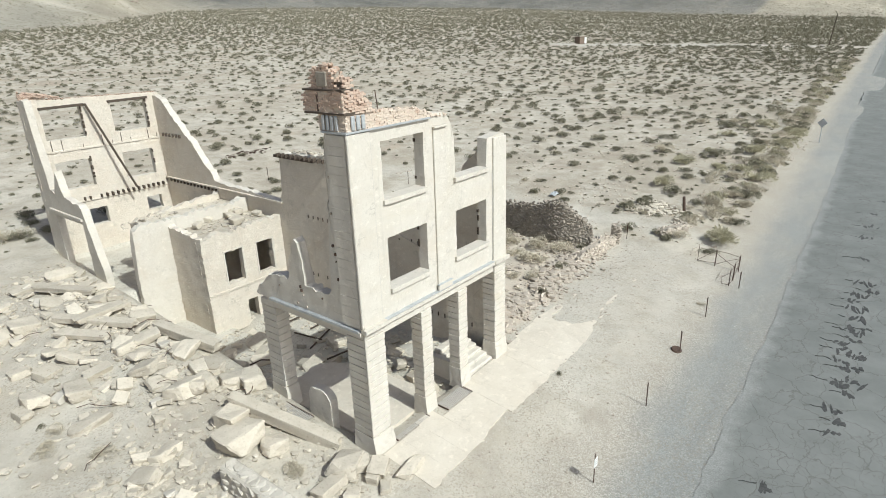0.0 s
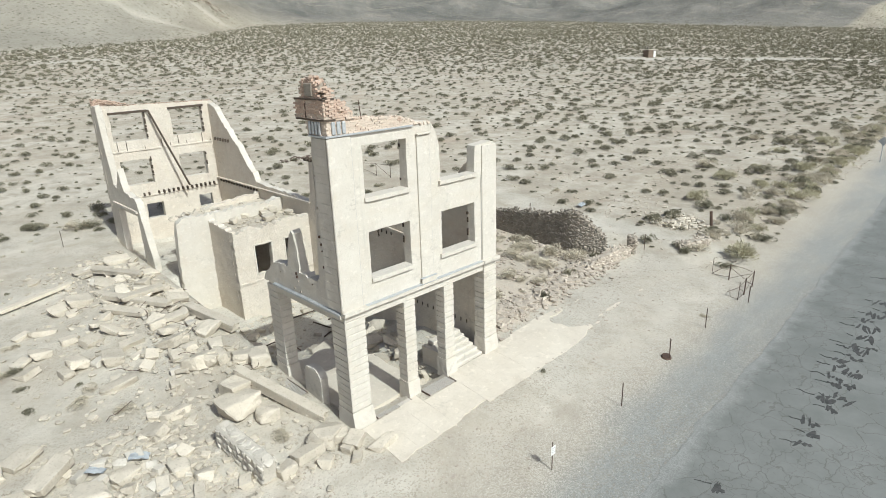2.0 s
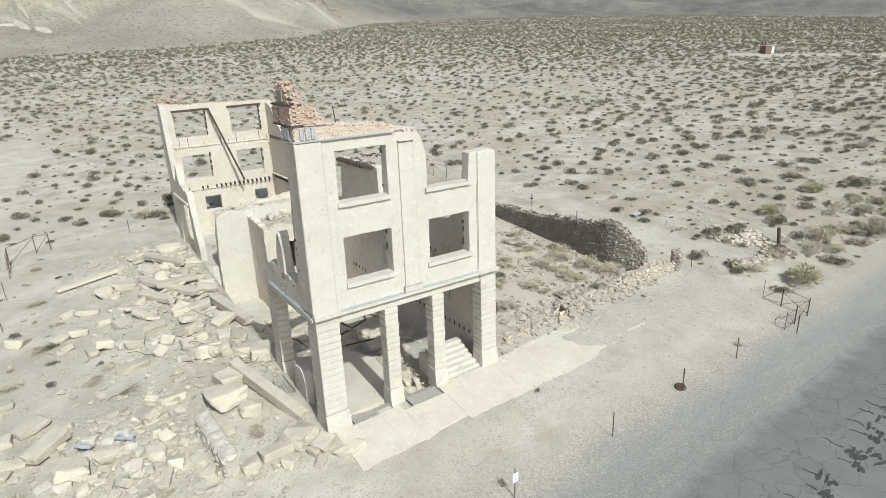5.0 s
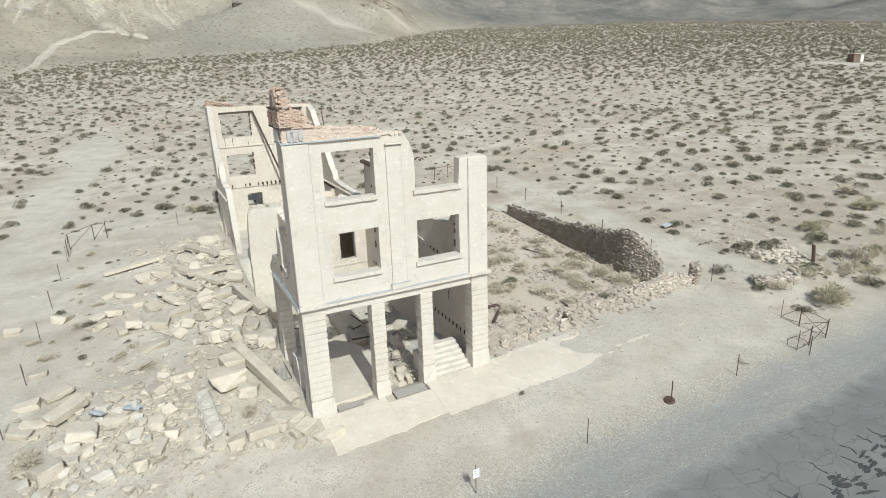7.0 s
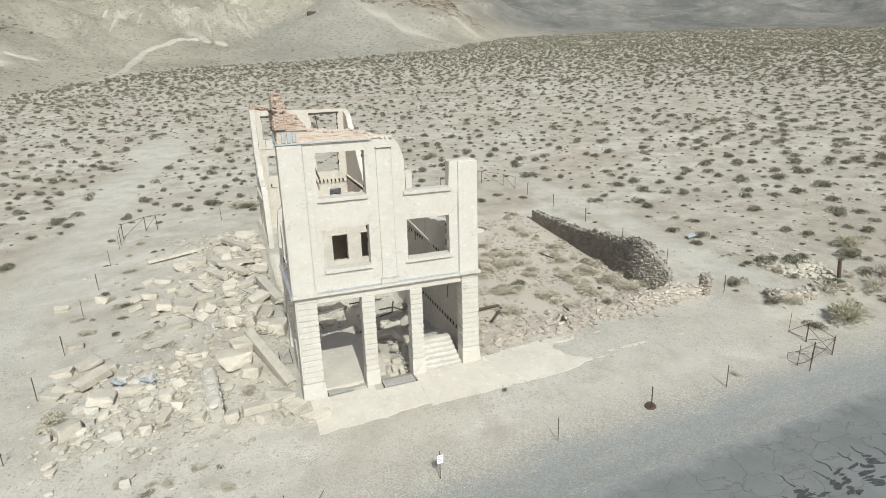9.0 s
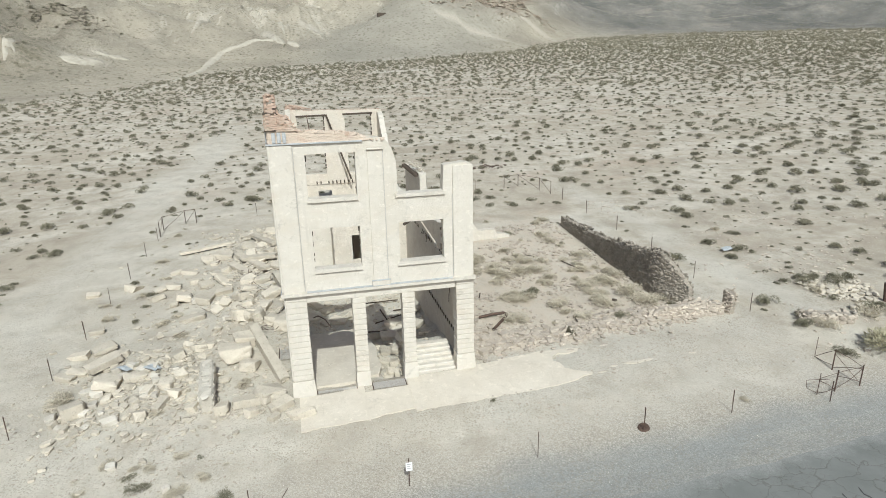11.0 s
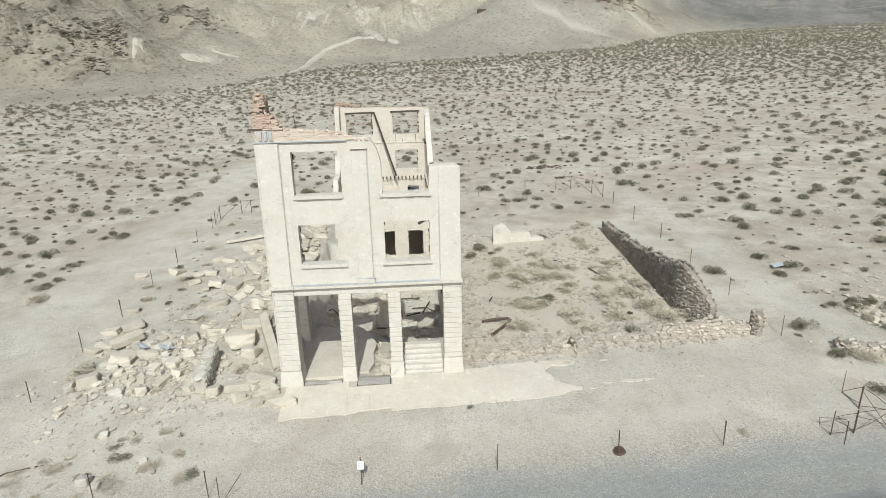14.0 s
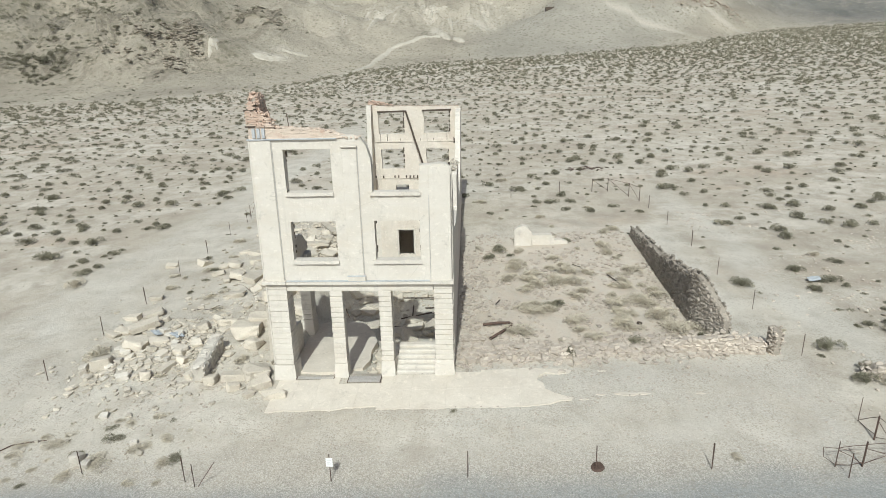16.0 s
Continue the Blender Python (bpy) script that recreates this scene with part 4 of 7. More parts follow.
# timber nailing blocks left in the window jambs
rj = random.Random(71)
for y0, y1, z0, z1 in ((1.44, 3.59, *W3), (1.48, 3.61, *W2), (5.40, 7.50, *W2)):
    for y, side in ((y0, 1), (y1, -1)):
        z = z0 + 0.25
        while z < z1 - 0.1:
            h = rj.uniform(0.06, 0.34)
            if rj.random() < 0.6:
                d = rj.uniform(0.0, 0.05)
                box_part("nailing_block", (-0.47, y - (0.05 if side > 0 else 0.02 + d), z), (-0.40 + rj.uniform(0, 0.04), y + (0.02 + d if side > 0 else 0.05), z + h), M_TIMBER, bank, bevel=0.006)
            z += h + rj.uniform(0.1, 0.5)
for y1, z0, z1 in ((3.74, 9.10, 11.08), (8.0, 9.13, 11.1), (3.66, 5.85, 7.68), (7.85, 5.87, 7.68)):
    z = z0 + 0.1
    while z < z1 - 0.15:
        h = rj.uniform(0.12, 0.4)
        if rj.random() < 0.75:
            box_part("nailing_block", (-29.36, y1 - rj.uniform(0.03, 0.09), z), (-29.27, y1 + 0.04, z + h), M_TIMBER, bank, bevel=0.006)
        z += h + rj.uniform(0.03, 0.2)
# rusty ties and hollows on the broken side wall
for k in range(13):
    x, z = rj.uniform(-5.6, -1.2), rj.uniform(5.3, 6.1)
    if k > 6:
        x, z = rj.uniform(-1.15, -0.95), rj.uniform(6.4, 11.4)
    s = rj.uniform(0.02, 0.05)
    box_part("wall_tie", (x - s, -0.05, z - s), (x + s * 0.8, 0.06, z + s * rj.uniform(0.6, 1.6)), M_STEEL if k % 3 else M_STONE, bank, bevel=0.01)

# concrete floor of the front bay, broken off towards the light well
bm = bmesh.new()
edge = [(-0.52, 0.45), (-6.4, 0.45), (-6.9, 1.2), (-6.5, 2.0), (-7.0, 2.9), (-6.3, 3.6), (-5.4, 4.1), (-4.1, 4.5), (-3.0, 4.35), (-1.9, 4.45), (-1.0, 4.2), (-0.9, 3.72), (-0.62, 3.70)]
top = [bm.verts.new((x, y, 0.02)) for x, y in edge]
low = [bm.verts.new((x, y, -0.5)) for x, y in edge]
bm.faces.new(top)
for k in range(len(top)):
    bm.faces.new((top[k], low[k], low[(k + 1) % len(top)], top[(k + 1) % len(top)]))
part("floor", bm, M_SLAB, None, "dusty concrete floor of the ruined bank's front bay", category="floor", kind="structure")

# inner strongroom block
vault = empty("strongroom", "flat-roofed concrete strongroom block inside the ruin, two dark windows", "vault")
wall_part("front_wall", vault, "y", -16.4, -16.0, 3.15, 8.54, -1.6, [(3.15, 4.5), (8.54, 4.62)],
          [(4.48, 5.6, 1.40, 3.37), (6.6, 7.7, 1.40, 3.37), (5.5, 6.2, -1.3, 0.05)], "lo", material=M_INNER, jag=0.22, step=0.15, seed=8, rough=0.04)
wall_part("side_wall", vault, "x", 3.15, 3.55, -19.3, -16.402, -1.6, [(-19.3, 4.75), (-16.4, 4.5)], material=M_INNER, jag=0.22, step=0.15, seed=9, rough=0.04)
wall_part("stub_wall", vault, "y", -19.7, -19.3, 0.95, 8.54, -1.6, [(0.95, 2.2), (1.05, 3.9), (1.15, 4.9), (1.5, 5.2), (3.2, 5.15), (8.54, 5.2)], material=M_WALL, jag=0.25, step=0.15, seed=10, rough=0.04, label="pale plastered cross wall")
wall_part("back_wall", vault, "y", -22.9, -22.5, 2.6, 8.54, -1.6, [(2.6, 4.6), (8.54, 5.2)], material=M_INNER, jag=0.25, step=0.2, seed=11)
wall_part("side_wall", vault, "x", 2.6, 3.0, -22.5, -19.702, -1.6, [(-22.5, 4.5), (-19.7, 4.9)], material=M_WALL, jag=0.2, step=0.2, seed=12)
box_part("roof_slab", (-19.298, 3.56, 4.05), (-16.402, 8.54, 4.36), M_ROCK, vault, bevel=0.03)
box_part("roof_slab", (-22.498, 3.02, 4.4), (-19.702, 8.54, 4.7), M_ROCK, vault, bevel=0.03)
for y0, y1 in ((4.48, 5.6), (6.6, 7.7)):
    w = box_part("window_frame", (-16.25, y0 - 0.10, 3.37), (-15.97, y1 + 0.10, 3.47), M_WALL, vault, bevel=0.01)
    for a, b in ((y0 - 0.10, y0), (y1, y1 + 0.10)):
        box_part("jamb", (-16.25, a, 1.40), (-15.97, b, 3.368), M_WALL, w, bevel=0.01)
ledge("ledge", vault, (-16.02, 3.2, 1.0), (-15.93, 8.5, 1.12), M_INNER, chips=0.06, seed=31)


# ---- loose stone and rubble ----
def chunk_mesh(name, seed, flat=1.0, points=16, square=0.5):
    """A broken block about 1 m across: the hull of scattered points, more or less squared."""
    rng = random.Random(seed)
    bm = bmesh.new()
    for k in range(points):
        p = [rng.uniform(-1, 1) for _ in range(3)]
        if k < 8:
            p = [(1 if (k >> i) & 1 else -1) * rng.uniform(0.35 + 0.4 * square, 1.0) for i in range(3)]
        else:
            m = max(abs(v) for v in p)
            p = [v / m * rng.uniform(0.75, 1.0) for v in p]
        bm.verts.new((p[0] * 0.5, p[1] * 0.5, p[2] * 0.5 * flat))
    hull = bmesh.ops.convex_hull(bm, input=bm.verts[:])
    bmesh.ops.delete(bm, geom=list({g for g in hull["geom_interior"] + hull["geom_unused"] if isinstance(g, bmesh.types.BMVert)}), context="VERTS")
    bmesh.ops.dissolve_limit(bm, angle_limit=0.2, verts=bm.verts[:], edges=bm.edges[:])
    bmesh.ops.bevel(bm, geom=bm.edges[:], offset=0.035, segments=1, affect="EDGES")
    bmesh.ops.triangulate(bm, faces=bm.faces[:])
    bmesh.ops.subdivide_edges(bm, edges=[e for e in bm.edges if e.calc_length() > 0.22], cuts=2)
    bmesh.ops.triangulate(bm, faces=bm.faces[:])
    for v in bm.verts:
        d = noise.noise(v.co * 5 + Vector((seed, 0, 0))) * 0.055 + noise.noise(v.co * 11 + Vector((0, seed, 0))) * 0.028
        v.co *= 1 + d * 1.6
    bmesh.ops.recalc_face_normals(bm, faces=bm.faces[:])
    me = bpy.data.meshes.new(name)
    bm.to_mesh(me)
    bm.free()
    return me


def stone_mesh(name, seed):
    """A rounded, lumpy stone."""
    rng = random.Random(seed)
    bm = bmesh.new()
    for k in range(17):
        v = Vector((rng.gauss(0, 1), rng.gauss(0, 1), rng.gauss(0, 1))).normalized()
        v = Vector([math.copysign(abs(c) ** 0.7, c) for c in v]) * rng.uniform(0.40, 0.55)
        v.z *= 0.8
        bm.verts.new(v)
    hull = bmesh.ops.convex_hull(bm, input=bm.verts[:])
    bmesh.ops.delete(bm, geom=list({g for g in hull["geom_interior"] + hull["geom_unused"] if isinstance(g, bmesh.types.BMVert)}), context="VERTS")
    bmesh.ops.recalc_face_normals(bm, faces=bm.faces[:])
    me = bpy.data.meshes.new(name)
    bm.to_mesh(me)
    bm.free()
    return me


CHUNKS = [chunk_mesh("concrete_chunk", 100 + k, 1.0, 20, 0.35) for k in range(10)]
SLABS = [chunk_mesh("concrete_slab", 200 + k, 1.0, 16, 0.7) for k in range(8)]
STONES = [stone_mesh("stone", 300 + k) for k in range(8)]
BEAMS = [chunk_mesh("concrete_beam", 240 + k, 1.0, 9, 1.35) for k in range(5)]
for me in CHUNKS + SLABS + BEAMS:
    me.materials.append(M_ROCK)


def lay(mesh, name, x, y, size, turn=0.0, tilt=(0.0, 0.0), sink=0.12, z=None, label="", category="", group="", parent=None):
    ob = new(name, mesh)
    z0 = (ground(x, y) if z is None else z) + size[2] * (0.5 - sink)
    ob.matrix_world = Matrix.Translation((x, y, z0)) @ Euler((tilt[0], tilt[1], turn)).to_matrix().to_4x4() @ Matrix.Diagonal((*size, 1))
    if parent:
        ob.parent = parent
    return tagged(ob, label, category, group)


FALLEN = "fallen concrete beside the ruin"
rng = random.Random(11)
# long beams and flat panels: ends (x, y), width, thickness, lift
for k, (xa, ya, xb, yb, wd, th, up) in enumerate([
        (-13.8, -0.95, -9.9, 0.0, 0.6, 0.45, 0.2), (-18.4, -3.9, -14.4, -1.5, 0.6, 0.3, 0.25), (-17.1, -4.2, -14.5, -2.85, 0.6, 0.25, 0.1), (-16.7, -3.5, -17.0, -1.0, 0.7, 0.3, 0.35),
        (-21.5, -8.5, -22.5, -4.5, 0.4, 0.22, 0.1), (-23.2, -3.0, -19.8, -1.2, 0.6, 0.3, 0.25), (0.07, -2.85, 0.0, -1.5, 0.6, 0.42, 0.0), (1.0, -1.15, 0.55, -0.15, 0.5, 0.36, 0.0),
        (-4.7, -10.3, -5.8, -8.95, 0.75, 0.4, 0.2), (-0.3, -6.3, -1.25, -5.9, 0.4, 0.35, 0.0)]):
    d = math.hypot(xb - xa, yb - ya)
    xm, ym = (xa + xb) / 2, (ya + yb) / 2
    pitch = -math.atan2(ground(xb, yb) - ground(xa, ya), d)
    lay(BEAMS[k % 5], "fallen_beam", xm, ym, (d, wd, th), math.atan2(yb - ya, xb - xa), (rng.uniform(-0.12, 0.12), pitch), 0.1,
        (ground(xa, ya) + ground(xb, yb)) / 2 + up, "long broken concrete beam lying on rubble", "beam", FALLEN)

# the longest beam, its far end propped on a block
a, b = Vector((-5.75, -2.05, 1.30)), Vector((-1.35, -0.45, 0.12))
prop = new("fallen_beam", BEAMS[0])
prop.matrix_world = Matrix.Translation((a + b) / 2) @ (b - a).to_track_quat("X", "Z").to_matrix().to_4x4() @ Matrix.Diagonal(((b - a).length * 1.05, 0.55, 0.50, 1))
tagged(prop, "long squared concrete beam propped on a block", "beam", FALLEN)

# larger blocks: x, y, length, width, height
SANDY = [(-15.9, -10.6, 1.14, 0.84, 0.42), (-13.7, -8.6, 1.11, 0.61, 0.35), (-14.9, -8.7, 0.83, 0.5, 0.28), (-12.9, -6.8, 0.87, 1.13, 0.57), (-15.1, -7.8, 0.96, 0.75, 0.4), (-12.1, -5.4, 0.89, 1.15, 0.5),
         (-9.8, -5.9, 1.47, 0.69, 0.34), (-9.7, -11.2, 0.79, 0.5, 0.3), (-15.4, -12.9, 0.8, 0.5, 0.3), (-17.8, -8.1, 0.9, 0.4, 0.22), (-17.5, -7.2, 1.39, 0.5, 0.28), (-15.5, -6.4, 1.05, 0.6, 0.33),
         (-14.5, -5.7, 0.94, 0.71, 0.4), (-15.8, -4.8, 1.34, 0.6, 0.3), (-19.3, -5.8, 1.35, 0.82, 0.41), (-19.4, -4.9, 1.19, 1.05, 0.52)]
WALLSIDE = [(-8.2, -2.8, 1.35, 1.05, 0.6), (-7.8, -1.9, 0.7, 0.9, 0.6), (-7.4, -1.0, 1.15, 0.8, 0.5), (-6.8, -0.4, 0.9, 1.1, 0.8), (-4.1, -2.9, 1.6, 1.3, 0.8), (-5.1, -2.6, 1.0, 0.9, 0.75), (-3.0, -2.2, 0.9, 0.8, 0.55),
            (-13.1, -2.0, 1.42, 0.71, 0.4), (-13.1, -2.8, 0.91, 0.69, 0.4), (-11.1, -1.3, 0.95, 0.57, 0.4), (-10.7, -2.5, 0.75, 0.5, 0.3), (-9.6, -2.6, 0.83, 0.52, 0.35), (-18.0, -1.7, 1.54, 0.67, 0.33),
            (-20.7, -1.0, 2.0, 0.7, 0.35), (-24.5, -1.2, 1.5, 0.8, 0.4), (-24.0, -3.3, 1.3, 0.7, 0.36), (-15.6, -0.8, 1.1, 0.8, 0.5)]
HEAP = [(-5.9, -4.9, 1.23, 0.62, 0.35), (-5.1, -6.0, 0.95, 0.87, 0.45), (-7.3, -10.2, 1.27, 0.77, 0.4), (-3.2, -8.9, 1.11, 1.12, 0.6), (-3.3, -7.7, 0.99, 0.54, 0.4), (-7.0, -11.3, 0.98, 0.57, 0.3), (-5.2, -10.9, 1.0, 0.6, 0.32),
        (-4.8, -11.4, 0.91, 0.54, 0.3), (-1.4, -10.0, 1.0, 0.9, 0.6), (-0.1, -6.9, 0.55, 0.56, 0.4), (-1.6, -5.6, 0.7, 0.64, 0.35), (-2.4, -6.1, 0.85, 0.71, 0.4), (-2.0, -6.9, 0.49, 0.56, 0.35), (-3.3, -5.6, 0.59, 0.52, 0.3),
        (-2.0, -10.8, 0.8, 0.4, 0.3), (-0.3, -4.6, 0.42, 0.5, 0.3), (-0.3, -1.2, 1.2, 1.0, 0.65), (0.3, -3.3, 0.65, 0.65, 0.45), (0.9, -1.9, 0.6, 0.5, 0.35)]
PALE = [(-1.2, -10.9, 0.47, 0.54, 0.3), (-0.1, -8.1, 0.8, 0.4, 0.28), (-4.2, -7.1, 0.62, 0.47, 0.3), (-3.1, -9.9, 0.62, 0.3, 0.2), (-2.6, -9.3, 0.54, 0.39, 0.3), (-1.7, -9.2, 0.34, 0.32, 0.25), (-0.4, -10.3, 0.4, 0.3, 0.22),
        (-4.6, -8.9, 0.44, 0.41, 0.3), (-3.8, -8.4, 0.49, 0.36, 0.28), (-2.9, -6.7, 0.37, 0.32, 0.25), (-4.8, -8.2, 0.61, 0.44, 0.3), (-1.6, -6.5, 0.36, 0.31, 0.25), (-1.7, -7.0, 0.41, 0.33, 0.25), (-4.2, -7.6, 0.47, 0.3, 0.22),
        (-3.3, -6.8, 0.38, 0.3, 0.22), (2.8, -7.4, 0.35, 0.3, 0.2), (5.5, -7.0, 0.55, 0.45, 0.35), (5.9, -6.4, 0.4, 0.35, 0.28), (4.6, -5.0, 0.3, 0.25, 0.2)]
PALE_CHUNKS = [me.copy() for me in CHUNKS]
for me in PALE_CHUNKS:
    me.materials.clear()
    me.materials.append(M_WHITE)
for spots, shapes, what in ((SANDY, CHUNKS, "weathered block of tan concrete half sunk in sand"), (WALLSIDE, CHUNKS, "angular broken block of pale concrete on the heap"),
                            (HEAP, CHUNKS, "angular broken block of pale concrete on the sand"), (PALE, PALE_CHUNKS, "small whitish broken block on the sand")):
    for k, (x, y, a, b, c) in enumerate(spots):
        lay(shapes[k % 10], "concrete_block", x, y, (b * 1.2, a * 1.15, c * 1.25), rng.uniform(-0.5, 0.5), (rng.uniform(-0.22, 0.22), rng.uniform(-0.25, 0.25)), 0.22, None, what, "rubble block", FALLEN)
# the long block at the foot of the corner pier and those beside it
for x, y, a, b, c, t in ((1.6, 0.35, 0.5, 1.6, 0.42, 0.12), (0.75, -0.55, 0.7, 0.95, 0.5, 0.5), (0.15, -0.75, 0.6, 0.7, 0.5, 1.0), (1.5, -0.95, 0.45, 0.6, 0.3, 0.8)):
    lay(CHUNKS[int(10 * t) % 8], "concrete_block", x, y, (a, b, c), t, (0.06, 0.08), 0.12, None, "angular broken block of pale concrete at the pier", "rubble block", FALLEN)
# slabs and blocks heaped along the wall
for k in range(46):
    x, y = rng.uniform(-24, -7.5), -0.6 - 4.0 * rng.random() ** 1.4
    s = rng.uniform(0.45, 1.0)
    flat = k % 3 == 0
    lay((SLABS if flat else CHUNKS)[k % 8], "concrete_block", x, y, (s * rng.uniform(1.0, 1.7), s, s * (rng.uniform(0.25, 0.4) if flat else rng.uniform(0.5, 0.8))), rng.uniform(0, 6.3),
        (rng.uniform(-0.4, 0.4), rng.uniform(-0.4, 0.4)), 0.2, None, "angular broken block of pale concrete on the heap", "rubble block", FALLEN)
# smaller blocks strewn between them
for k in range(230):
    zone = rng.random()
    if zone < 0.40:
        x, y = rng.uniform(-25, -7), -abs(rng.gauss(0, 2.8)) - 0.3
    elif zone < 0.82:
        x, y = rng.gauss(-3.2, 1.7), rng.gauss(-7.2, 1.6)
    elif zone < 0.92:
        x, y = rng.gauss(-0.3, 0.6), rng.gauss(-10.2, 0.7)
    else:
        x, y = rng.uniform(-7, 0.6), rng.uniform(-3.4, -0.5)
    if y > -0.35 or y < -12 or x > 1.6:
        continue
    s = 0.16 + 0.5 * rng.random() ** 2.2 if zone < 0.4 else 0.14 + 0.34 * rng.random() ** 1.8
    slabby = rng.random() < 0.4
    lay((SLABS if slabby else (CHUNKS if k % 4 else PALE_CHUNKS))[k % 8], "concrete_block", x, y, (s * rng.uniform(0.9, 1.5), s, s * (0.4 if slabby else rng.uniform(0.5, 0.8))), rng.uniform(0, 6.3),
        (rng.uniform(-0.3, 0.3), rng.uniform(-0.3, 0.3)), 0.15, None, "small broken block of pale concrete on the sand", "rubble block", FALLEN)
# inside the shell
for k in range(38):
    x, y = rng.uniform(-15.2, -2.5), rng.uniform(1.0, 8.2)
    if (x > -7.3 and y < 4.7) or (x > -4.5 and y > 5.0):
        continue
    s = rng.uniform(0.3, 1.0)
    lay((SLABS if k % 2 else CHUNKS)[k % 8], "concrete_block", x, y, (s * 1.5, s, s * 0.5), rng.uniform(0, 6.3), (rng.uniform(-0.4, 0.4), rng.uniform(-0.4, 0.4)), 0.2, None,
        "broken concrete slab on the floor of the ruin", "rubble block", "debris inside the ruin")
for x, y, a, b, c in [(-1.0, 4.7, 0.5, 0.5, 0.3), (-1.3, 5.2, 0.35, 0.3, 0.75), (-1.9, 5.0, 0.6, 0.5, 0.35), (-2.6, 5.3, 0.8, 0.6, 0.4), (-3.2, 4.8, 0.6, 0.6, 0.35), (-3.6, 5.5, 0.6, 0.5, 0.45), (-4.4, 5.0, 0.9, 0.7, 0.35), (-5.4, 4.8, 0.8, 0.6, 0.4), (-6.0, 5.6, 1.3, 0.9, 0.45), (-7.8, 4.6, 1.4, 1.0, 0.5)]:
    lay(CHUNKS[int(a * 10) % 10], "concrete_block", x, y, (a, b, c), 5 * x, (0.2, -0.15), 0.15, None, "broken concrete slab on the floor of the ruin", "rubble block", "debris inside the ruin")
for k in range(14):
    lay(CHUNKS[k % 10], "roof_block", rng.uniform(-22.2, -16.6), rng.uniform(3.8, 8.3), (rng.uniform(0.4, 1.3), rng.uniform(0.3, 0.8), rng.uniform(0.25, 0.6)), rng.uniform(0, 6.3), (0.1, 0.1), 0.1,
        4.42, "loose concrete block on the strongroom roof", "rubble block", "blocks on the strongroom roof")


def strew(name, spots, meshes, material, label, category, size=(0.05, 0.2), squash=0.7, seed=0):
    """Many stones as one mesh; spots is a list of (x, y, z or None)."""
    rr = np.random.RandomState(seed)
    vs, fs, base = [], [], 0
    data = []
    for me in meshes:
        co = np.array([v.co[:] for v in me.vertices])
        data.append((co, [tuple(p.vertices) for p in me.polygons]))
    for k, (x, y, z) in enumerate(spots):
        co, pol = data[k % len(data)]
        s = size[0] + (size[1] - size[0]) * rr.rand() ** 2.2
        a = rr.rand() * 6.3
        m = np.array([[math.cos(a), -math.sin(a), 0], [math.sin(a), math.cos(a), 0], [0, 0, 1]])
        p = (co * np.array([s * (1 + rr.rand() * 0.6), s, s * squash])) @ m.T
        p[:, :2] += (x, y)
        p[:, 2] += (ground(x, y) if z is None else z) + s * squash * 0.25
        vs.append(p)
        fs.extend([tuple(i + base for i in f) for f in pol])
        base += len(p)
    return link(name, mesh_of(name, np.concatenate(vs).tolist(), fs), material, None, label, category, kind="stuff")


rs = random.Random(21)
strew("rubble_gravel", [(rs.uniform(-27, 1.5), -abs(rs.gauss(0, 4.2)) - 0.3, None) for _ in range(1500)] + [(rs.gauss(-3, 3), rs.gauss(-7, 2.5), None) for _ in range(700)],
      STONES, M_ROCK, "scattered small concrete rubble beside the ruin", "rubble", (0.05, 0.32), 0.7, 1)
strew("rubble_pieces", [(rs.uniform(-26, -7), -abs(rs.gauss(0, 2.8)) - 0.4, None) for _ in range(230)] + [(rs.gauss(-2.6, 2.2), rs.gauss(-7.0, 1.9), None) for _ in range(240)],
      CHUNKS + SLABS, M_ROCK, "broken concrete pieces heaped beside the ruin", "rubble", (0.10, 0.36), 0.65, 9)
strew("lot_stones", [q for q in [(rs.uniform(-20, -0.8), rs.uniform(9.3, 22), None) for _ in range(6500)] if noise.noise(Vector((q[0] * 0.5, q[1] * 0.5, 6.0))) > rs.uniform(-0.35, 0.5)] + [(rs.gauss(-1.6, 0.7), rs.uniform(9.2, 22.5), None) for _ in range(900)],
      STONES, M_PINK, "greyish-pink stones strewn over the empty lot", "rubble", (0.03, 0.30), 0.7, 2)
strew("footing_rubble", [(rs.gauss(-1.55 - 0.03 * (q - 9), 0.42), q, None) for q in [9.1 + 13.4 * rs.random() for _ in range(430)]] + [(rs.gauss(-1.6, 0.5), rs.gauss(10.2, 0.7), None) for _ in range(160)] + [(rs.uniform(-4.5, -1.0), rs.gauss(22.4, 0.8), None) for _ in range(200)],
      CHUNKS + STONES, M_PINK, "tumbled pale stones of the lot's front footing", "rubble", (0.10, 0.46), 0.7, 12)
strew("party_wall_rubble", [(rs.uniform(-16, -1.5), 9.2 + abs(rs.gauss(0, 0.9)), None) for _ in range(420)], CHUNKS + STONES, M_PINK, "stones and plaster fallen along the party wall", "rubble", (0.05, 0.34), 0.7, 13)
strew("floor_rubble", [q for q in [(rs.uniform(-15.5, -2.2), rs.uniform(0.8, 8.4), None) for _ in range(1150)] if q[0] < -7 or q[1] > 4.5] + [(rs.uniform(-6, -0.7), rs.uniform(4.4, 5.6), None) for _ in range(320)], STONES, M_ROCK, "small rubble over the floor of the ruin", "rubble", (0.04, 0.25), 0.7, 3)
strew("verge_pebbles", [(6.6 - 7.6 * rs.random() ** 0.8, rs.uniform(-14, 27), None) for _ in range(3200)], STONES, M_PINK, "pale pebbles on the gravel verge", "pebbles", (0.02, 0.12), 0.6, 4)
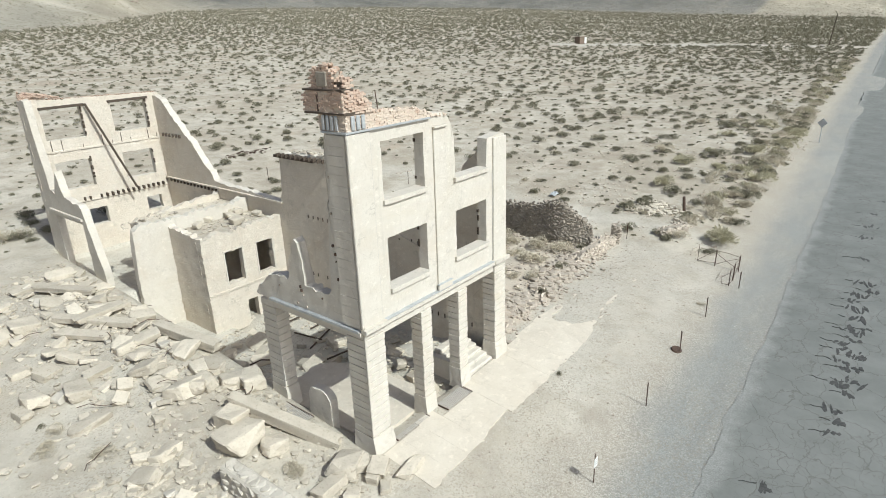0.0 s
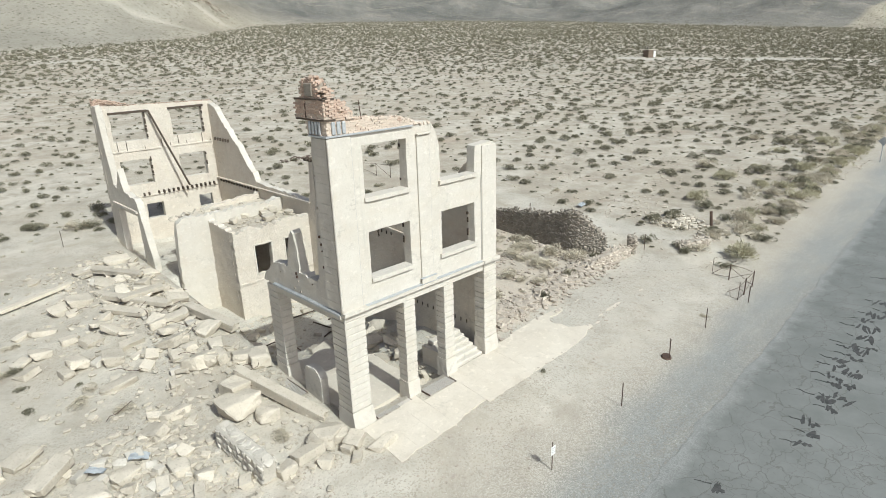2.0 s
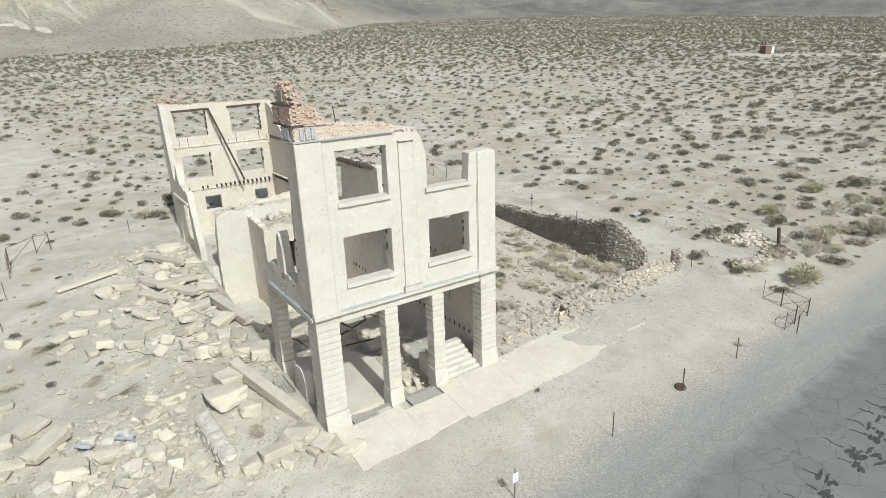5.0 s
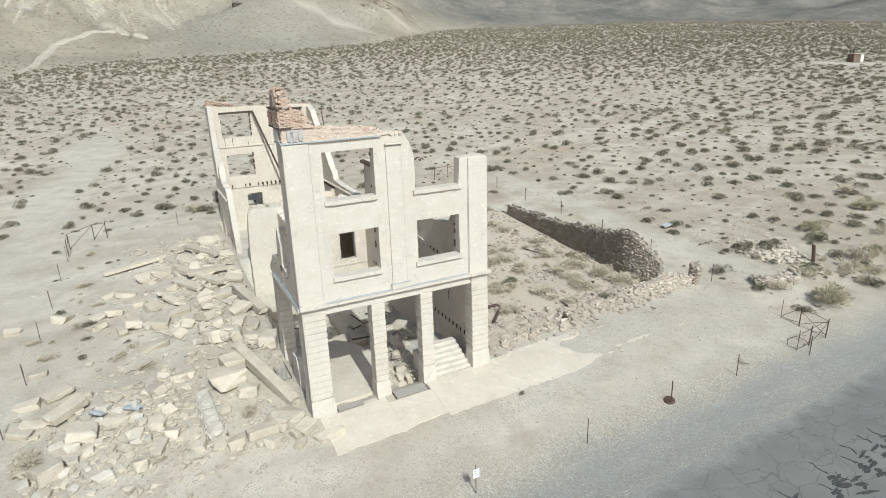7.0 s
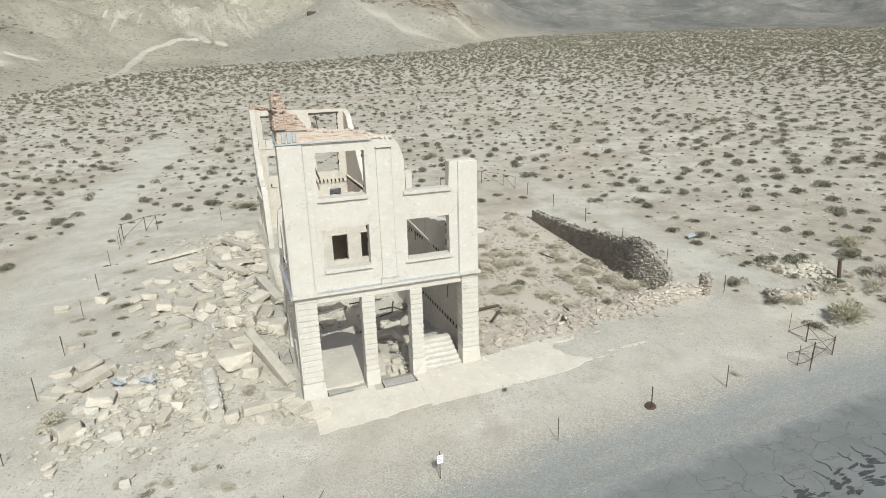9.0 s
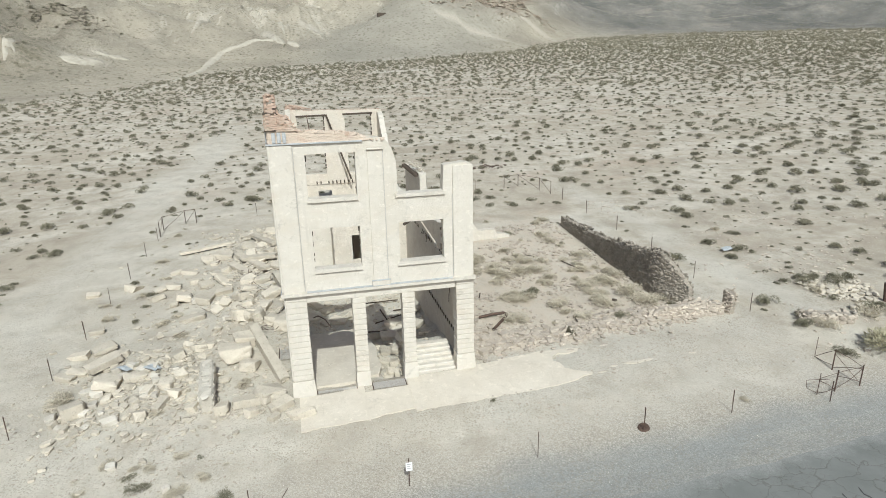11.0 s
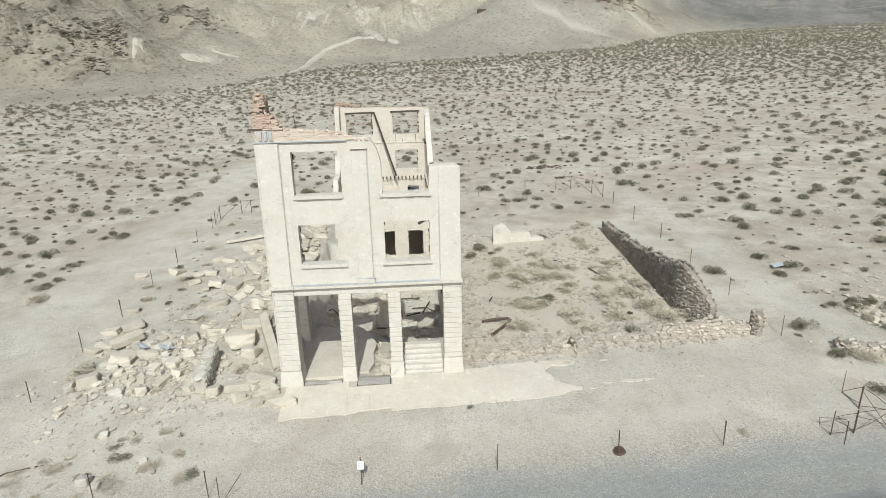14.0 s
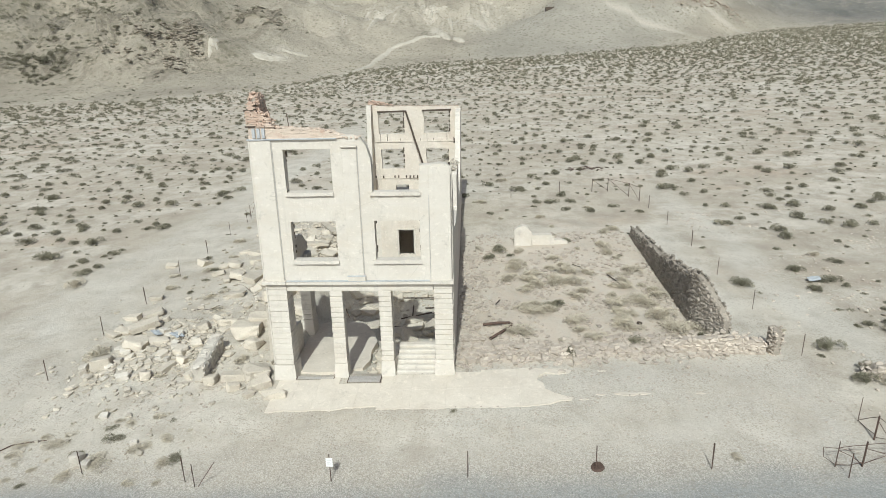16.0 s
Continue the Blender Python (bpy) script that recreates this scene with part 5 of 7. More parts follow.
for cx, cy, sx_, sy_, count in ((-216, -101, 8, 4.5, 800), (-203, -104, 7, 6, 700), (-289, -97, 9, 10, 800), (-205, -121, 9, 7, 500)):
    strew("rock_outcrop", [(rs.gauss(cx, sx_), rs.gauss(cy, sy_), None) for _ in range(count)], STONES, M_CRAG, "dark broken outcrop on the stony hillside", "rock outcrop", (0.25, 1.7), 0.5, 16 + count)
strew("brown_ridge", [(-352 - 62 * q + rs.gauss(0, 7), 92 + 96 * q + rs.gauss(0, 7), None) for q in [rs.random() for _ in range(1500)]], STONES, M_RIDGE, "broken brown ridge of rock behind the spur", "rock outcrop", (0.4, 2.4), 0.5, 19)
strew("scrap_heap", [(rs.gauss(-41.0, 0.5), rs.gauss(23.0, 1.3), None) for _ in range(90)], STONES, M_STEEL, "low heap of dark rusted scrap in a hollow", "scrap heap", (0.1, 0.5), 0.35, 15)
strew("white_stone_heap", [(rs.gauss(-1.7, 1.3), rs.gauss(33.7, 1.0), None) for _ in range(260)], STONES, M_ROCK, "heap of whitish broken stone among scrub", "stone heap", (0.1, 0.5), 0.8, 5)
strew("far_stones", [q for q in [(rs.uniform(-24, 4.5), rs.uniform(27, 70), None) for _ in range(9000)] if noise.noise(Vector((q[0] * 0.22, q[1] * 0.16, 3.0))) > rs.uniform(-0.1, 0.5)], STONES, M_PINK, "pale stones scattered over the desert", "stones", (0.04, 0.22), 0.7, 6)
strew("roof_rubble", [(rs.uniform(-19.2, -16.5), rs.uniform(3.7, 8.4), 4.36) for _ in range(220)] + [(rs.uniform(-22.4, -19.8), rs.uniform(1.5, 8.4), 4.7) for _ in range(160)],
      STONES, M_ROCK, "loose rubble on the strongroom roof", "rubble", (0.05, 0.3), 0.7, 7)
strew("wall_top_rubble", [(rs.uniform(-15.3, -10.5), rs.uniform(8.58, 8.95), 8.62 + 0.1 * rs.random()) for _ in range(60)], STONES, M_ROCK, "loose rubble along the broken wall head", "rubble", (0.08, 0.3), 0.7, 8)

# a fallen piece of whitish masonry
slab = empty("fallen_masonry", "fallen piece of whitish stone masonry on the sand", "masonry", at=(0.15, -3.95, ground(0.15, -3.95)))
slab.scale = (1.15, 1.4, 1.25)
slab.rotation_euler = (0, radians(5.5), radians(5))
box_part("core", (-2.75, -0.20, -0.15), (0.05, 0.24, 0.72), M_WHITE, slab, bevel=0.05)
for me in (STONES[0], STONES[3]):
    me.materials.append(M_WHITE)
for k in range(54):
    i, j = k % 9, k // 9
    ob = new("stone", STONES[0 if k % 2 else 3])
    ob.parent = slab
    side = j % 2
    row = j // 2
    ob.matrix_local = pose(-2.55 + 0.31 * i + 0.1 * (row % 2), -0.19 if side else 0.23, 0.10 + 0.24 * row, 4 * (k % 3), 9 * (k % 5) - 18, 5 * (k % 7) - 15) @ Matrix.Diagonal((0.30, 0.12, 0.26, 1))
for k in range(14):
    ob = new("stone", STONES[0 if k % 2 else 3])
    ob.parent = slab
    ob.matrix_local = pose(-2.6 + 0.2 * k, 0.02, 0.72, 4 * (k % 3), 5, 31 * k) @ Matrix.Diagonal((0.30, 0.40, 0.12, 1))


# ---- dry-stone ruin of the next lot ----
def stone_wall(name, pts, thick, label, seed, mats, course=0.20, lone=0):
    """A rough stone wall: pts are (x, y, height) along its line. The first stones are objects, the rest one mesh."""
    rw = random.Random(seed)
    root = empty(name, label, "stone wall", at=(pts[0][0], pts[0][1], ground(pts[0][0], pts[0][1])))
    o = root.location.copy()
    cum = [0.0]
    for a, b in zip(pts[:-1], pts[1:]):
        cum.append(cum[-1] + math.hypot(b[0] - a[0], b[1] - a[1]))

    def at(s):
        x, y, h = (float(np.interp(s, cum, [p[i] for p in pts])) for i in range(3))
        x2, y2 = (float(np.interp(min(s + 0.2, cum[-1]), cum, [p[i] for p in pts])) for i in range(2))
        x1, y1 = (float(np.interp(max(s - 0.2, 0), cum, [p[i] for p in pts])) for i in range(2))
        return x, y, h, math.atan2(y2 - y1, x2 - x1)
    core_v, core_f = [], []
    n = max(2, int(cum[-1] / 0.5))
    for k in range(n + 1):
        x, y, h, a = at(cum[-1] * k / n)
        nx, ny = -math.sin(a) * thick * 0.40, math.cos(a) * thick * 0.40
        g = ground(x, y)
        for sx in (-1, 1):
            core_v += [(x + sx * nx - o.x, y + sx * ny - o.y, g - 0.3 - o.z), (x + sx * nx - o.x, y + sx * ny - o.y, g + (h * 0.93 - 0.05 if h > 0.5 else h * 0.5 - 0.25) - o.z)]
        if k:
            b0, b1 = (k - 1) * 4, k * 4
            core_f += [(b0, b1, b1 + 1, b0 + 1), (b0 + 2, b0 + 3, b1 + 3, b1 + 2), (b0 + 1, b1 + 1, b1 + 3, b0 + 3)]
    core_f += [(0, 1, 3, 2), (n * 4, n * 4 + 2, n * 4 + 3, n * 4 + 1)]
    link("core", mesh_of("core", core_v, core_f), mats[0], root)
    spots = []
    s = 0.0
    levels = int(max(p[2] for p in pts) / course) + 2
    for lev in range(levels):
        s = rw.uniform(0, 0.2)
        while s < cum[-1]:
            ln = rw.uniform(0.5, 2.2) * course
            x, y, h, a = at(s + ln / 2)
            z = (lev + 0.5) * course + rw.uniform(-0.5, 0.5) * course
            if z < h + rw.uniform(-0.15, 0.12) and (h > 0.3 or rw.random() < 0.45):
                for side in (-1, 1):
                    spots.append((x - math.sin(a) * side * thick * 0.38, y + math.cos(a) * side * thick * 0.38, ground(x, y) + z, a, ln * 1.2, thick * rw.uniform(0.20, 0.42), course * rw.uniform(0.6, 1.7), lev))
            s += ln
    shapes = [STONES[i].copy() for i in (1, 2, 4, 5)]
    for me in shapes:
        me.materials.clear()
        me.materials.append(mats[1])
    spots.sort(key=lambda q: -q[0])
    many_v, many_f, nb = [], [], 0
    for k, (x, y, z, a, ln, dp, hh, lev) in enumerate(spots):
        m = Matrix.Translation((x - o.x, y - o.y, z - o.z)) @ Euler((rw.uniform(-0.5, 0.5), rw.uniform(-0.6, 0.6), a + rw.uniform(-0.4, 0.4))).to_matrix().to_4x4() @ Matrix.Diagonal((ln, dp, hh / 0.8, 1))
        if k < lone:
            ob = new("stone", shapes[k % 4])
            ob.parent = root
            ob.matrix_local = m
        else:
            me = STONES[(1, 2, 4, 5)[k % 4]]
            many_v += [m @ v.co for v in me.vertices]
            many_f += [tuple(i + nb for i in p.vertices) for p in me.polygons]
            nb += len(me.vertices)
    if many_v:
        link("stonework", mesh_of("stonework", many_v, many_f), mats[1], root, kind="stuff")
    return root


stone_wall("stone_wall", [(-18.5, 22.45, 0.8), (-17.6, 22.45, 0.95), (-12.5, 22.35, 1.4), (-8.8, 22.25, 2.0), (-6.0, 22.15, 2.55), (-4.3, 22.1, 3.1), (-3.5, 22.3, 2.85), (-2.9, 22.5, 2.4), (-2.4, 22.75, 1.9), (-2.05, 22.9, 1.4)], 0.55,
           "tall dry-stone wall of grey-brown field stone, crumbling at its end", 61, (M_STONE, M_STONE), 0.15, 290)
stone_wall("stone_wall_stub", [(-1.2, 24.5, 0.7), (-1.3, 23.4, 0.95), (-1.3, 22.1, 0.95), (-1.55, 21.0, 0.7), (-1.8, 20.1, 0.45)], 0.55, "low pale stone wall at the corner of the lot", 62, (M_PINK, M_PINK), 0.18, 60)
stone_wall("stone_footing", [(-1.0, 9.4, 0.10), (-1.1, 11.5, 0.14), (-1.2, 14.2, 0.2), (-1.3, 14.7, 0.45), (-1.5, 15.4, 0.15), (-1.6, 17, 0.12), (-1.7, 19.0, 0.15), (-1.8, 20.0, 0.35)], 0.5,
           "low crumbled stone footing along the sidewalk", 63, (M_PINK, M_PINK), 0.17, 80)
stone_wall("stone_pier", [(-1.5, 24.85, 1.5), (-0.95, 25.0, 1.4)], 0.5, "short upright stone and brick pier stump", 64, (M_STONE, M_PINK), 0.15, 40)
stone_wall("stone_ring", [(0.6, 28.0, 0.45), (1.2, 29.2, 0.6), (1.7, 30.6, 0.55), (0.9, 31.4, 0.3)], 0.7, "low ring of loose pale stones in scrub", 65, (M_STONE, M_PINK), 0.2, 30)
ruin_pier = empty("concrete_stump", "broken stump of a concrete wall in the lot", "wall stump", at=(-17.6, 13.95, ground(-17.6, 13.95)))
wall = wall_part("upright", ruin_pier, "y", -0.25, 0.25, -0.75, 0.55, -0.3, [(-0.75, 1.30), (-0.2, 1.6), (0.2, 1.5), (0.4, 1.2), (0.55, 1.0)], material=M_WALL, jag=0.1, step=0.2, seed=41)
wall_part("low_wall", ruin_pier, "y", -0.35, 0.15, 0.58, 3.3, -0.3, [(0.58, 0.8), (2.1, 0.85), (2.3, 0.4), (3.3, 0.3)], material=M_WALL, jag=0.1, step=0.2, seed=42)


# ---- brickwork on the bank's front corner ----
def brick_mesh():
    bm = bmesh.new()
    add_box(bm, (-0.107, -0.05, -0.034), (0.107, 0.05, 0.034), None, 0.005)
    me = bpy.data.meshes.new("brick")
    bm.to_mesh(me)
    bm.free()
    me.materials.append(M_BRICK)
    return me


BRICK = brick_mesh()
chimney = box_part("brick_parapet", (-1.20, -0.022, 11.965), (-0.0, 0.33, 12.99), M_MORTAR, bank, "crumbling red brick corner of the parapet", bevel=0.02)
wall_part("mortar_core", chimney, "y", -0.36, 0.018, 0.05, 4.2, 11.93, [(0.05, 13.1), (0.75, 12.95), (1.0, 12.6), (1.2, 12.40), (2.9, 12.30), (3.6, 12.2), (4.2, 11.98)], material=M_MORTAR, jag=0.05, step=0.15, seed=50)
box_part("corbel_core", (-1.66, -0.075, 12.52), (0.03, 0.36, 13.15), M_MORTAR, chimney, bevel=0.02)
box_part("stack_core", (-1.38, 0.05, 13.15), (-0.42, 0.40, 13.82), M_STONE, chimney, "grey weathered brick head", bevel=0.10)
box_part("head_block", (-1.10, -0.075, 13.28), (-0.62, 0.0, 13.74), M_STONE, chimney, "grey weathered cement block", bevel=0.03)
# thin dark boards put in for the shadow lines above and below the corbel
for z in (12.50, 13.20):
    box_part("timber_band", (-1.74, -0.12, z - 0.03), (0.10, 0.36, z + 0.03), M_TIMBER, chimney, "dark board standing in for a shadow line", bevel=0.01)
# dark upright strip put in for a shaded slit in the brickwork
box_part("iron_strap", (-1.12, -0.10, 12.55), (-1.06, -0.06, 13.15), M_STEEL, chimney, bevel=0.004)
rb = random.Random(9)
side_top = [(-1.75, 13.1), (-1.68, 13.2), (-1.5, 13.25), (-1.45, 13.5), (-1.2, 13.85), (-0.75, 13.95), (-0.45, 13.75), (-0.3, 13.3), (0.02, 13.15)]
side_low = [(-1.75, 12.52), (-1.27, 12.52), (-1.26, 11.95), (0.02, 11.95)]
sx, sz = zip(*side_top)
lx, lz = zip(*side_low)
front_top = [(0.0, 13.3), (0.15, 13.72), (0.32, 13.6), (0.45, 13.2), (0.8, 13.05), (1.05, 12.7), (1.2, 12.46), (2.9, 12.36), (3.6, 12.26), (4.1, 12.06), (4.4, 11.98)]
fy, fz = zip(*front_top)
extra_v, extra_f, count = [], [], 0
for course in range(27):
    z = 11.985 + 0.074 * course
    proud = 0.06 if 12.5 < z < 13.18 else 0.0
    spots = []
    x = -1.72 + (0.11 if course % 2 else 0)
    while x < -0.02:
        if np.interp(x, lx, lz) < z < np.interp(x, sx, sz) + rb.uniform(-0.05, 0.03):
            spots.append((x, -0.0 - proud + rb.uniform(0, 0.03), 0.0))
            spots.append((x, 0.34 + rb.uniform(0, 0.04), 0.0))
        x += 0.222
    y = 0.10 + (0.11 if course % 2 else 0)
    while y < 4.3:
        if z < np.interp(y, fy, fz) + rb.uniform(-0.05, 0.02):
            spots.append((0.0 + proud - rb.uniform(0, 0.03), y, 1.57))
            if z > np.interp(y, fy, fz) - 0.16:
                spots.append((-0.22, y + 0.05, 1.57 + rb.uniform(-0.2, 0.2)))
                spots.append((-0.42, y + 0.05, 1.57 + rb.uniform(-0.2, 0.2)))
        y += 0.222
    for x, y, a in spots:
        if rb.random() < 0.07:
            continue
        m = Matrix.Translation((x + rb.uniform(-0.015, 0.015), y + rb.uniform(-0.015, 0.015), z)) @ Euler((rb.uniform(-0.07, 0.07), rb.uniform(-0.07, 0.07), a + rb.uniform(-0.10, 0.10) * (4 if z > 12.7 and y > 0.35 else 1))).to_matrix().to_4x4()
        if count < 290:
            ob = new("brick", BRICK)
            ob.parent = chimney
            ob.matrix_local = m
        else:
            nb = len(extra_v)
            extra_v += [m @ v.co for v in BRICK.vertices]
            extra_f += [tuple(i + nb for i in p.vertices) for p in BRICK.polygons]
        count += 1
for k in range(300):
    x, y = (rb.uniform(-0.40, 0.0), rb.uniform(0.4, 4.9)) if k % 5 else (rb.uniform(-1.3, -0.2), rb.uniform(0.05, 0.35))
    z = (np.interp(y, fy, fz) if k % 5 else float(np.interp(x, sx, sz))) - 0.02
    if k > 110:
        x, y, z = rb.uniform(-29.75, -29.3), abs(rb.gauss(0, 0.8)) + 0.5, 11.74 + 0.45 * rb.random() * (1 if k % 2 else 0.5)
        y = min(y, 2.6)
        z = min(z, 12.30 - 0.22 * y)
    m = Matrix.Translation((x, y, z)) @ Euler([rb.uniform(-0.6, 0.6) for _ in range(2)] + [rb.uniform(0, 3)]).to_matrix().to_4x4()
    nb = len(extra_v)
    extra_v += [m @ v.co for v in BRICK.vertices]
    extra_f += [tuple(i + nb for i in p.vertices) for p in BRICK.polygons]
y = 0.6
while y < 8.9:
    for x in (-29.66, -29.42):
        m = Matrix.Translation((x, y, float(np.interp(y, (0, 2, 9), (11.75, 11.6, 11.5))) + 0.02)) @ Euler((0, 0, rb.uniform(-0.15, 0.15))).to_matrix().to_4x4()
        nb = len(extra_v)
        extra_v += [m @ v.co for v in BRICK.vertices]
        extra_f += [tuple(i + nb for i in p.vertices) for p in BRICK.polygons]
    y += 0.14 + 0.14 * rb.random()
link("loose_bricks", mesh_of("loose_bricks", extra_v, extra_f), M_BRICK, chimney, kind="stuff")
# fluted zinc strips under the brick corner
def flutes(o, along, n, w, h):
    bm = bmesh.new()
    for k in range(n):
        u = w * k / n
        lo, hi = (u + 0.02, 0.0), (u + w / n - 0.05, 0.05)
        if along == "y":
            add_box(bm, (o[0], o[1] + lo[0], o[2]), (o[0] + 0.06, o[1] + hi[0], o[2] + h), None, 0.02)
        else:
            add_box(bm, (o[0] + lo[0], o[1] - 0.06, o[2]), (o[0] + hi[0], o[1], o[2] + h), None, 0.02)
    return part("fluted_strip", bm, M_GALV, bank, "dented bluish zinc fluting")


flutes((0.055, 0.14, 11.985), "y", 3, 0.66, 0.44)
flutes((-1.0, -0.055, 11.985), "x", 4, 0.80, 0.46)
box_part("timber_stub", (-1.95, 0.05, 12.72), (-1.5, 0.30, 12.86), M_TIMBER, bank, "splintered dark timber end", bevel=0.015)
bm = bmesh.new()
rod(bm, (-0.3, 1.75, 12.35), (-0.32, 1.68, 13.05), 0.018)
part("iron_rod", bm, M_STEEL, bank, "thin rusty upright rod")


# ---- timbers, stubs and steel in the shell ----
def beam(name, a, b, w, h, parent, label="", material=None):
    a, b = Vector(a), Vector(b)
    d = b - a
    m = Matrix.Translation((a + b) / 2) @ d.to_track_quat("X", "Z").to_matrix().to_4x4()
    bm = bmesh.new()
    add_box(bm, (-d.length / 2, -w / 2, -h / 2), (d.length / 2, w / 2, h / 2), m, 0.015)
    return part(name, bm, material or M_TIMBER, parent, label)


beam("window_lintel", (-29.25, 1.30, 11.10), (-29.25, 3.95, 11.14), 0.16, 0.16, bank, "dark timber lintel")
beam("window_lintel", (-29.25, 5.45, 11.16), (-29.25, 8.15, 11.20), 0.16, 0.16, bank, "dark timber lintel")
leaning = beam("fallen_timber", (-29.05, 3.95, 11.20), (-28.2, 5.78, 5.4), 0.12, 0.14, None, "")
tagged(leaning, "long dark timber leaning against the rear wall", "timber")
rt = random.Random(3)
y = 0.9
while y < 8.4:
    if 4.0 < y:
        beam("joist_stub", (-29.3, y, 5.08), (-29.02, y, 5.06), 0.10, 0.24, bank)
    elif rt.random() < 0.5:
        beam("joist_stub", (-29.3, y, 5.08), (-29.12, y, 5.08), 0.10, 0.22, bank)
    y += 0.36
y = 0.9
while y < 8.4:
    if rt.random() < 0.75:
        beam("iron_peg", (-29.22, y, 8.42), (-29.22, y, 8.42 + rt.choice((0.25, 0.3, 0.7))), 0.035, 0.035, bank)
    y += 0.62
x = -15.3
while x < -10.6:
    beam("joist_stub", (x, 8.58, 8.40), (x, 8.30, 8.38), 0.10, 0.22, bank)
    x += 0.4
beam("wall_plate", (-15.75, 8.48, 8.30), (-12.2, 8.48, 8.28), 0.14, 0.16, bank, "weathered timber wall plate")
x = -14.6
while x < -1.4:
    if rt.random() < 0.92:
        beam("joist_peg", (x, 8.55, 1.35), (x, 8.49, 1.35), 0.045, 0.22, bank)
    if rt.random() < 0.6:
        beam("joist_peg", (x + 0.1, 8.55, 4.95), (x + 0.1, 8.49, 4.95), 0.05, 0.20, bank)
    x += 0.42
x = -28.6
while x < -22.5:
    beam("joist_peg", (x, 8.55, 5.3), (x, 8.40, 5.3), 0.06, 0.24, bank)
    if x < -26.3:
        beam("joist_peg", (x, 8.55, 8.6), (x, 8.40, 8.6), 0.06, 0.24, bank)
    x += 0.45
ledge("floor_ledge", bank, (-29.2, 8.40, 5.40), (-15.6, 8.56, 5.50), M_INNER, chips=0.06, seed=33, axis=0)
beam("broken_joist", (-9.6, 8.50, 6.2), (-9.3, 7.2, 5.6), 0.12, 0.16, bank, "hanging splintered joist")
for k in range(6):
    x, y = rt.uniform(-14, -7), rt.uniform(3.2, 7.8)
    a = rt.uniform(0, 3.14)
    ln = rt.uniform(0.5, 1.5)
    g = ground(x, y)
    ob = beam("charred_timber", (x - ln * math.cos(a), y - ln * math.sin(a), g + 0.12), (x + ln * math.cos(a), y + ln * math.sin(a), g + rt.uniform(0.12, 0.4)), 0.09, 0.07, None)
    tagged(ob, "splintered dark timber among the floor rubble", "timber", "timbers inside the ruin")


for (xa, ya), (xb, yb), w in (((-11.2, 18.9), (-9.3, 19.4), 0.07), ((-4.1, 19.0), (-3.85, 19.15), 0.16), ((-13.2, 16.9), (-12.6, 17.4), 0.06), ((-7.4, 11.6), (-6.6, 11.3), 0.07)):
    ob = beam("old_plank", (xa, ya, ground(xa, ya) + 0.10), (xb, yb, ground(xb, yb) + 0.14), w, w * 0.8, None)
    tagged(ob, "short dark weathered plank lying among stones", "plank", "planks in the empty lot")


# trace of a stair string on the plaster, and battens left hanging
for a, b in (((-10.07, 8.50, 5.44), (-6.23, 8.50, 5.12)), ((-6.23, 8.50, 5.12), (-4.5, 8.50, 4.66))):
    beam("stair_string", a, b, 0.10, 0.16, bank, "pale plaster-spattered timber string", M_INNER)
for k in range(4):
    x = -9.8 + 0.5 * k + rt.uniform(-0.2, 0.2)
    beam("hanging_batten", (x, 8.47, 5.2 - 0.06 * k), (x + rt.uniform(-0.5, 0.5), 8.42, 4.8 - 0.08 * k), 0.03, 0.05, bank)


tube_pts = [(-3.1, 8.53, 4.5), (-3.15, 8.5, 4.0), (-3.0, 8.51, 3.5), (-3.25, 8.52, 3.0), (-3.2, 8.5, 2.6)]
# stairs in the doorway
stairs = empty("entrance_stairs", "worn concrete entrance steps between two piers", "stairs", at=(0, 7.05, 0.3))
for k in range(6):
    bm = bmesh.new()
    add_box(bm, (-2.0, -0.98, -1.4), (-0.06 - 0.3 * k, 0.98, 0.14 * k + 0.06), None, 0.05)
    part("step", bm, M_WALL, stairs)
wall_part("cheek_wall", stairs, "x", -1.28, -0.99, -2.05, -0.62, -0.9, [(-2.05, 0.55), (-0.62, 0.55)], material=M_WALL, seed=52)


def grating(name, x0, x1, y0, y1, z, nx, ny, label):
    root = empty(name, label, "grating", at=(x0, y0, z))
    # near-black plate under the bars stands in for the shade of the well
    box_part("pit", (0.01, 0.01, -0.34), (x1 - x0 - 0.01, y1 - y0 - 0.01, -0.24), M_DARK, root, "near-black plate for the shade of the light well", bevel=0.0)
    box_part("frame", (0, 0, -0.04), (x1 - x0, 0.04, 0.02), M_STEEL, root, bevel=0.005)
    box_part("frame", (0, y1 - y0 - 0.04, -0.04), (x1 - x0, y1 - y0, 0.02), M_STEEL, root, bevel=0.005)
    for k in range(nx):
        x = (x1 - x0) * (k + 0.5) / nx
        box_part("bar", (x - 0.011, 0.04, 0.0), (x + 0.011, y1 - y0 - 0.04, 0.015), M_BAR, root, bevel=0.0)
    for k in range(ny):
        y = (y1 - y0) * (k + 0.5) / ny
        box_part("cross_bar", (0.0, y - 0.007, 0.0), (x1 - x0, y + 0.007, 0.010), M_BAR, root, bevel=0.0)
    return root


grating("pavement_grating", 0.03, 0.66, 3.70, 5.36, 0.135, 9, 15, "rusty steel grating over a light well")
grating("slot_grating", 0.04, 0.27, 1.06, 2.98, 0.09, 3, 2, "narrow rusty slot grating")
grating("side_grating", -5.4, -3.2, -0.75, -0.12, 0.42, 22, 9, "rusty steel grating against the side wall")
stub = wall_part("wall_stub", None, "x", 0.05, 0.42, -3.6, -2.3, -0.3, [(-3.6, 1.3), (-3.4, 1.62), (-2.95, 1.68), (-2.55, 1.62), (-2.3, 1.35)], material=M_WALL, jag=0.03, step=0.1, seed=55)
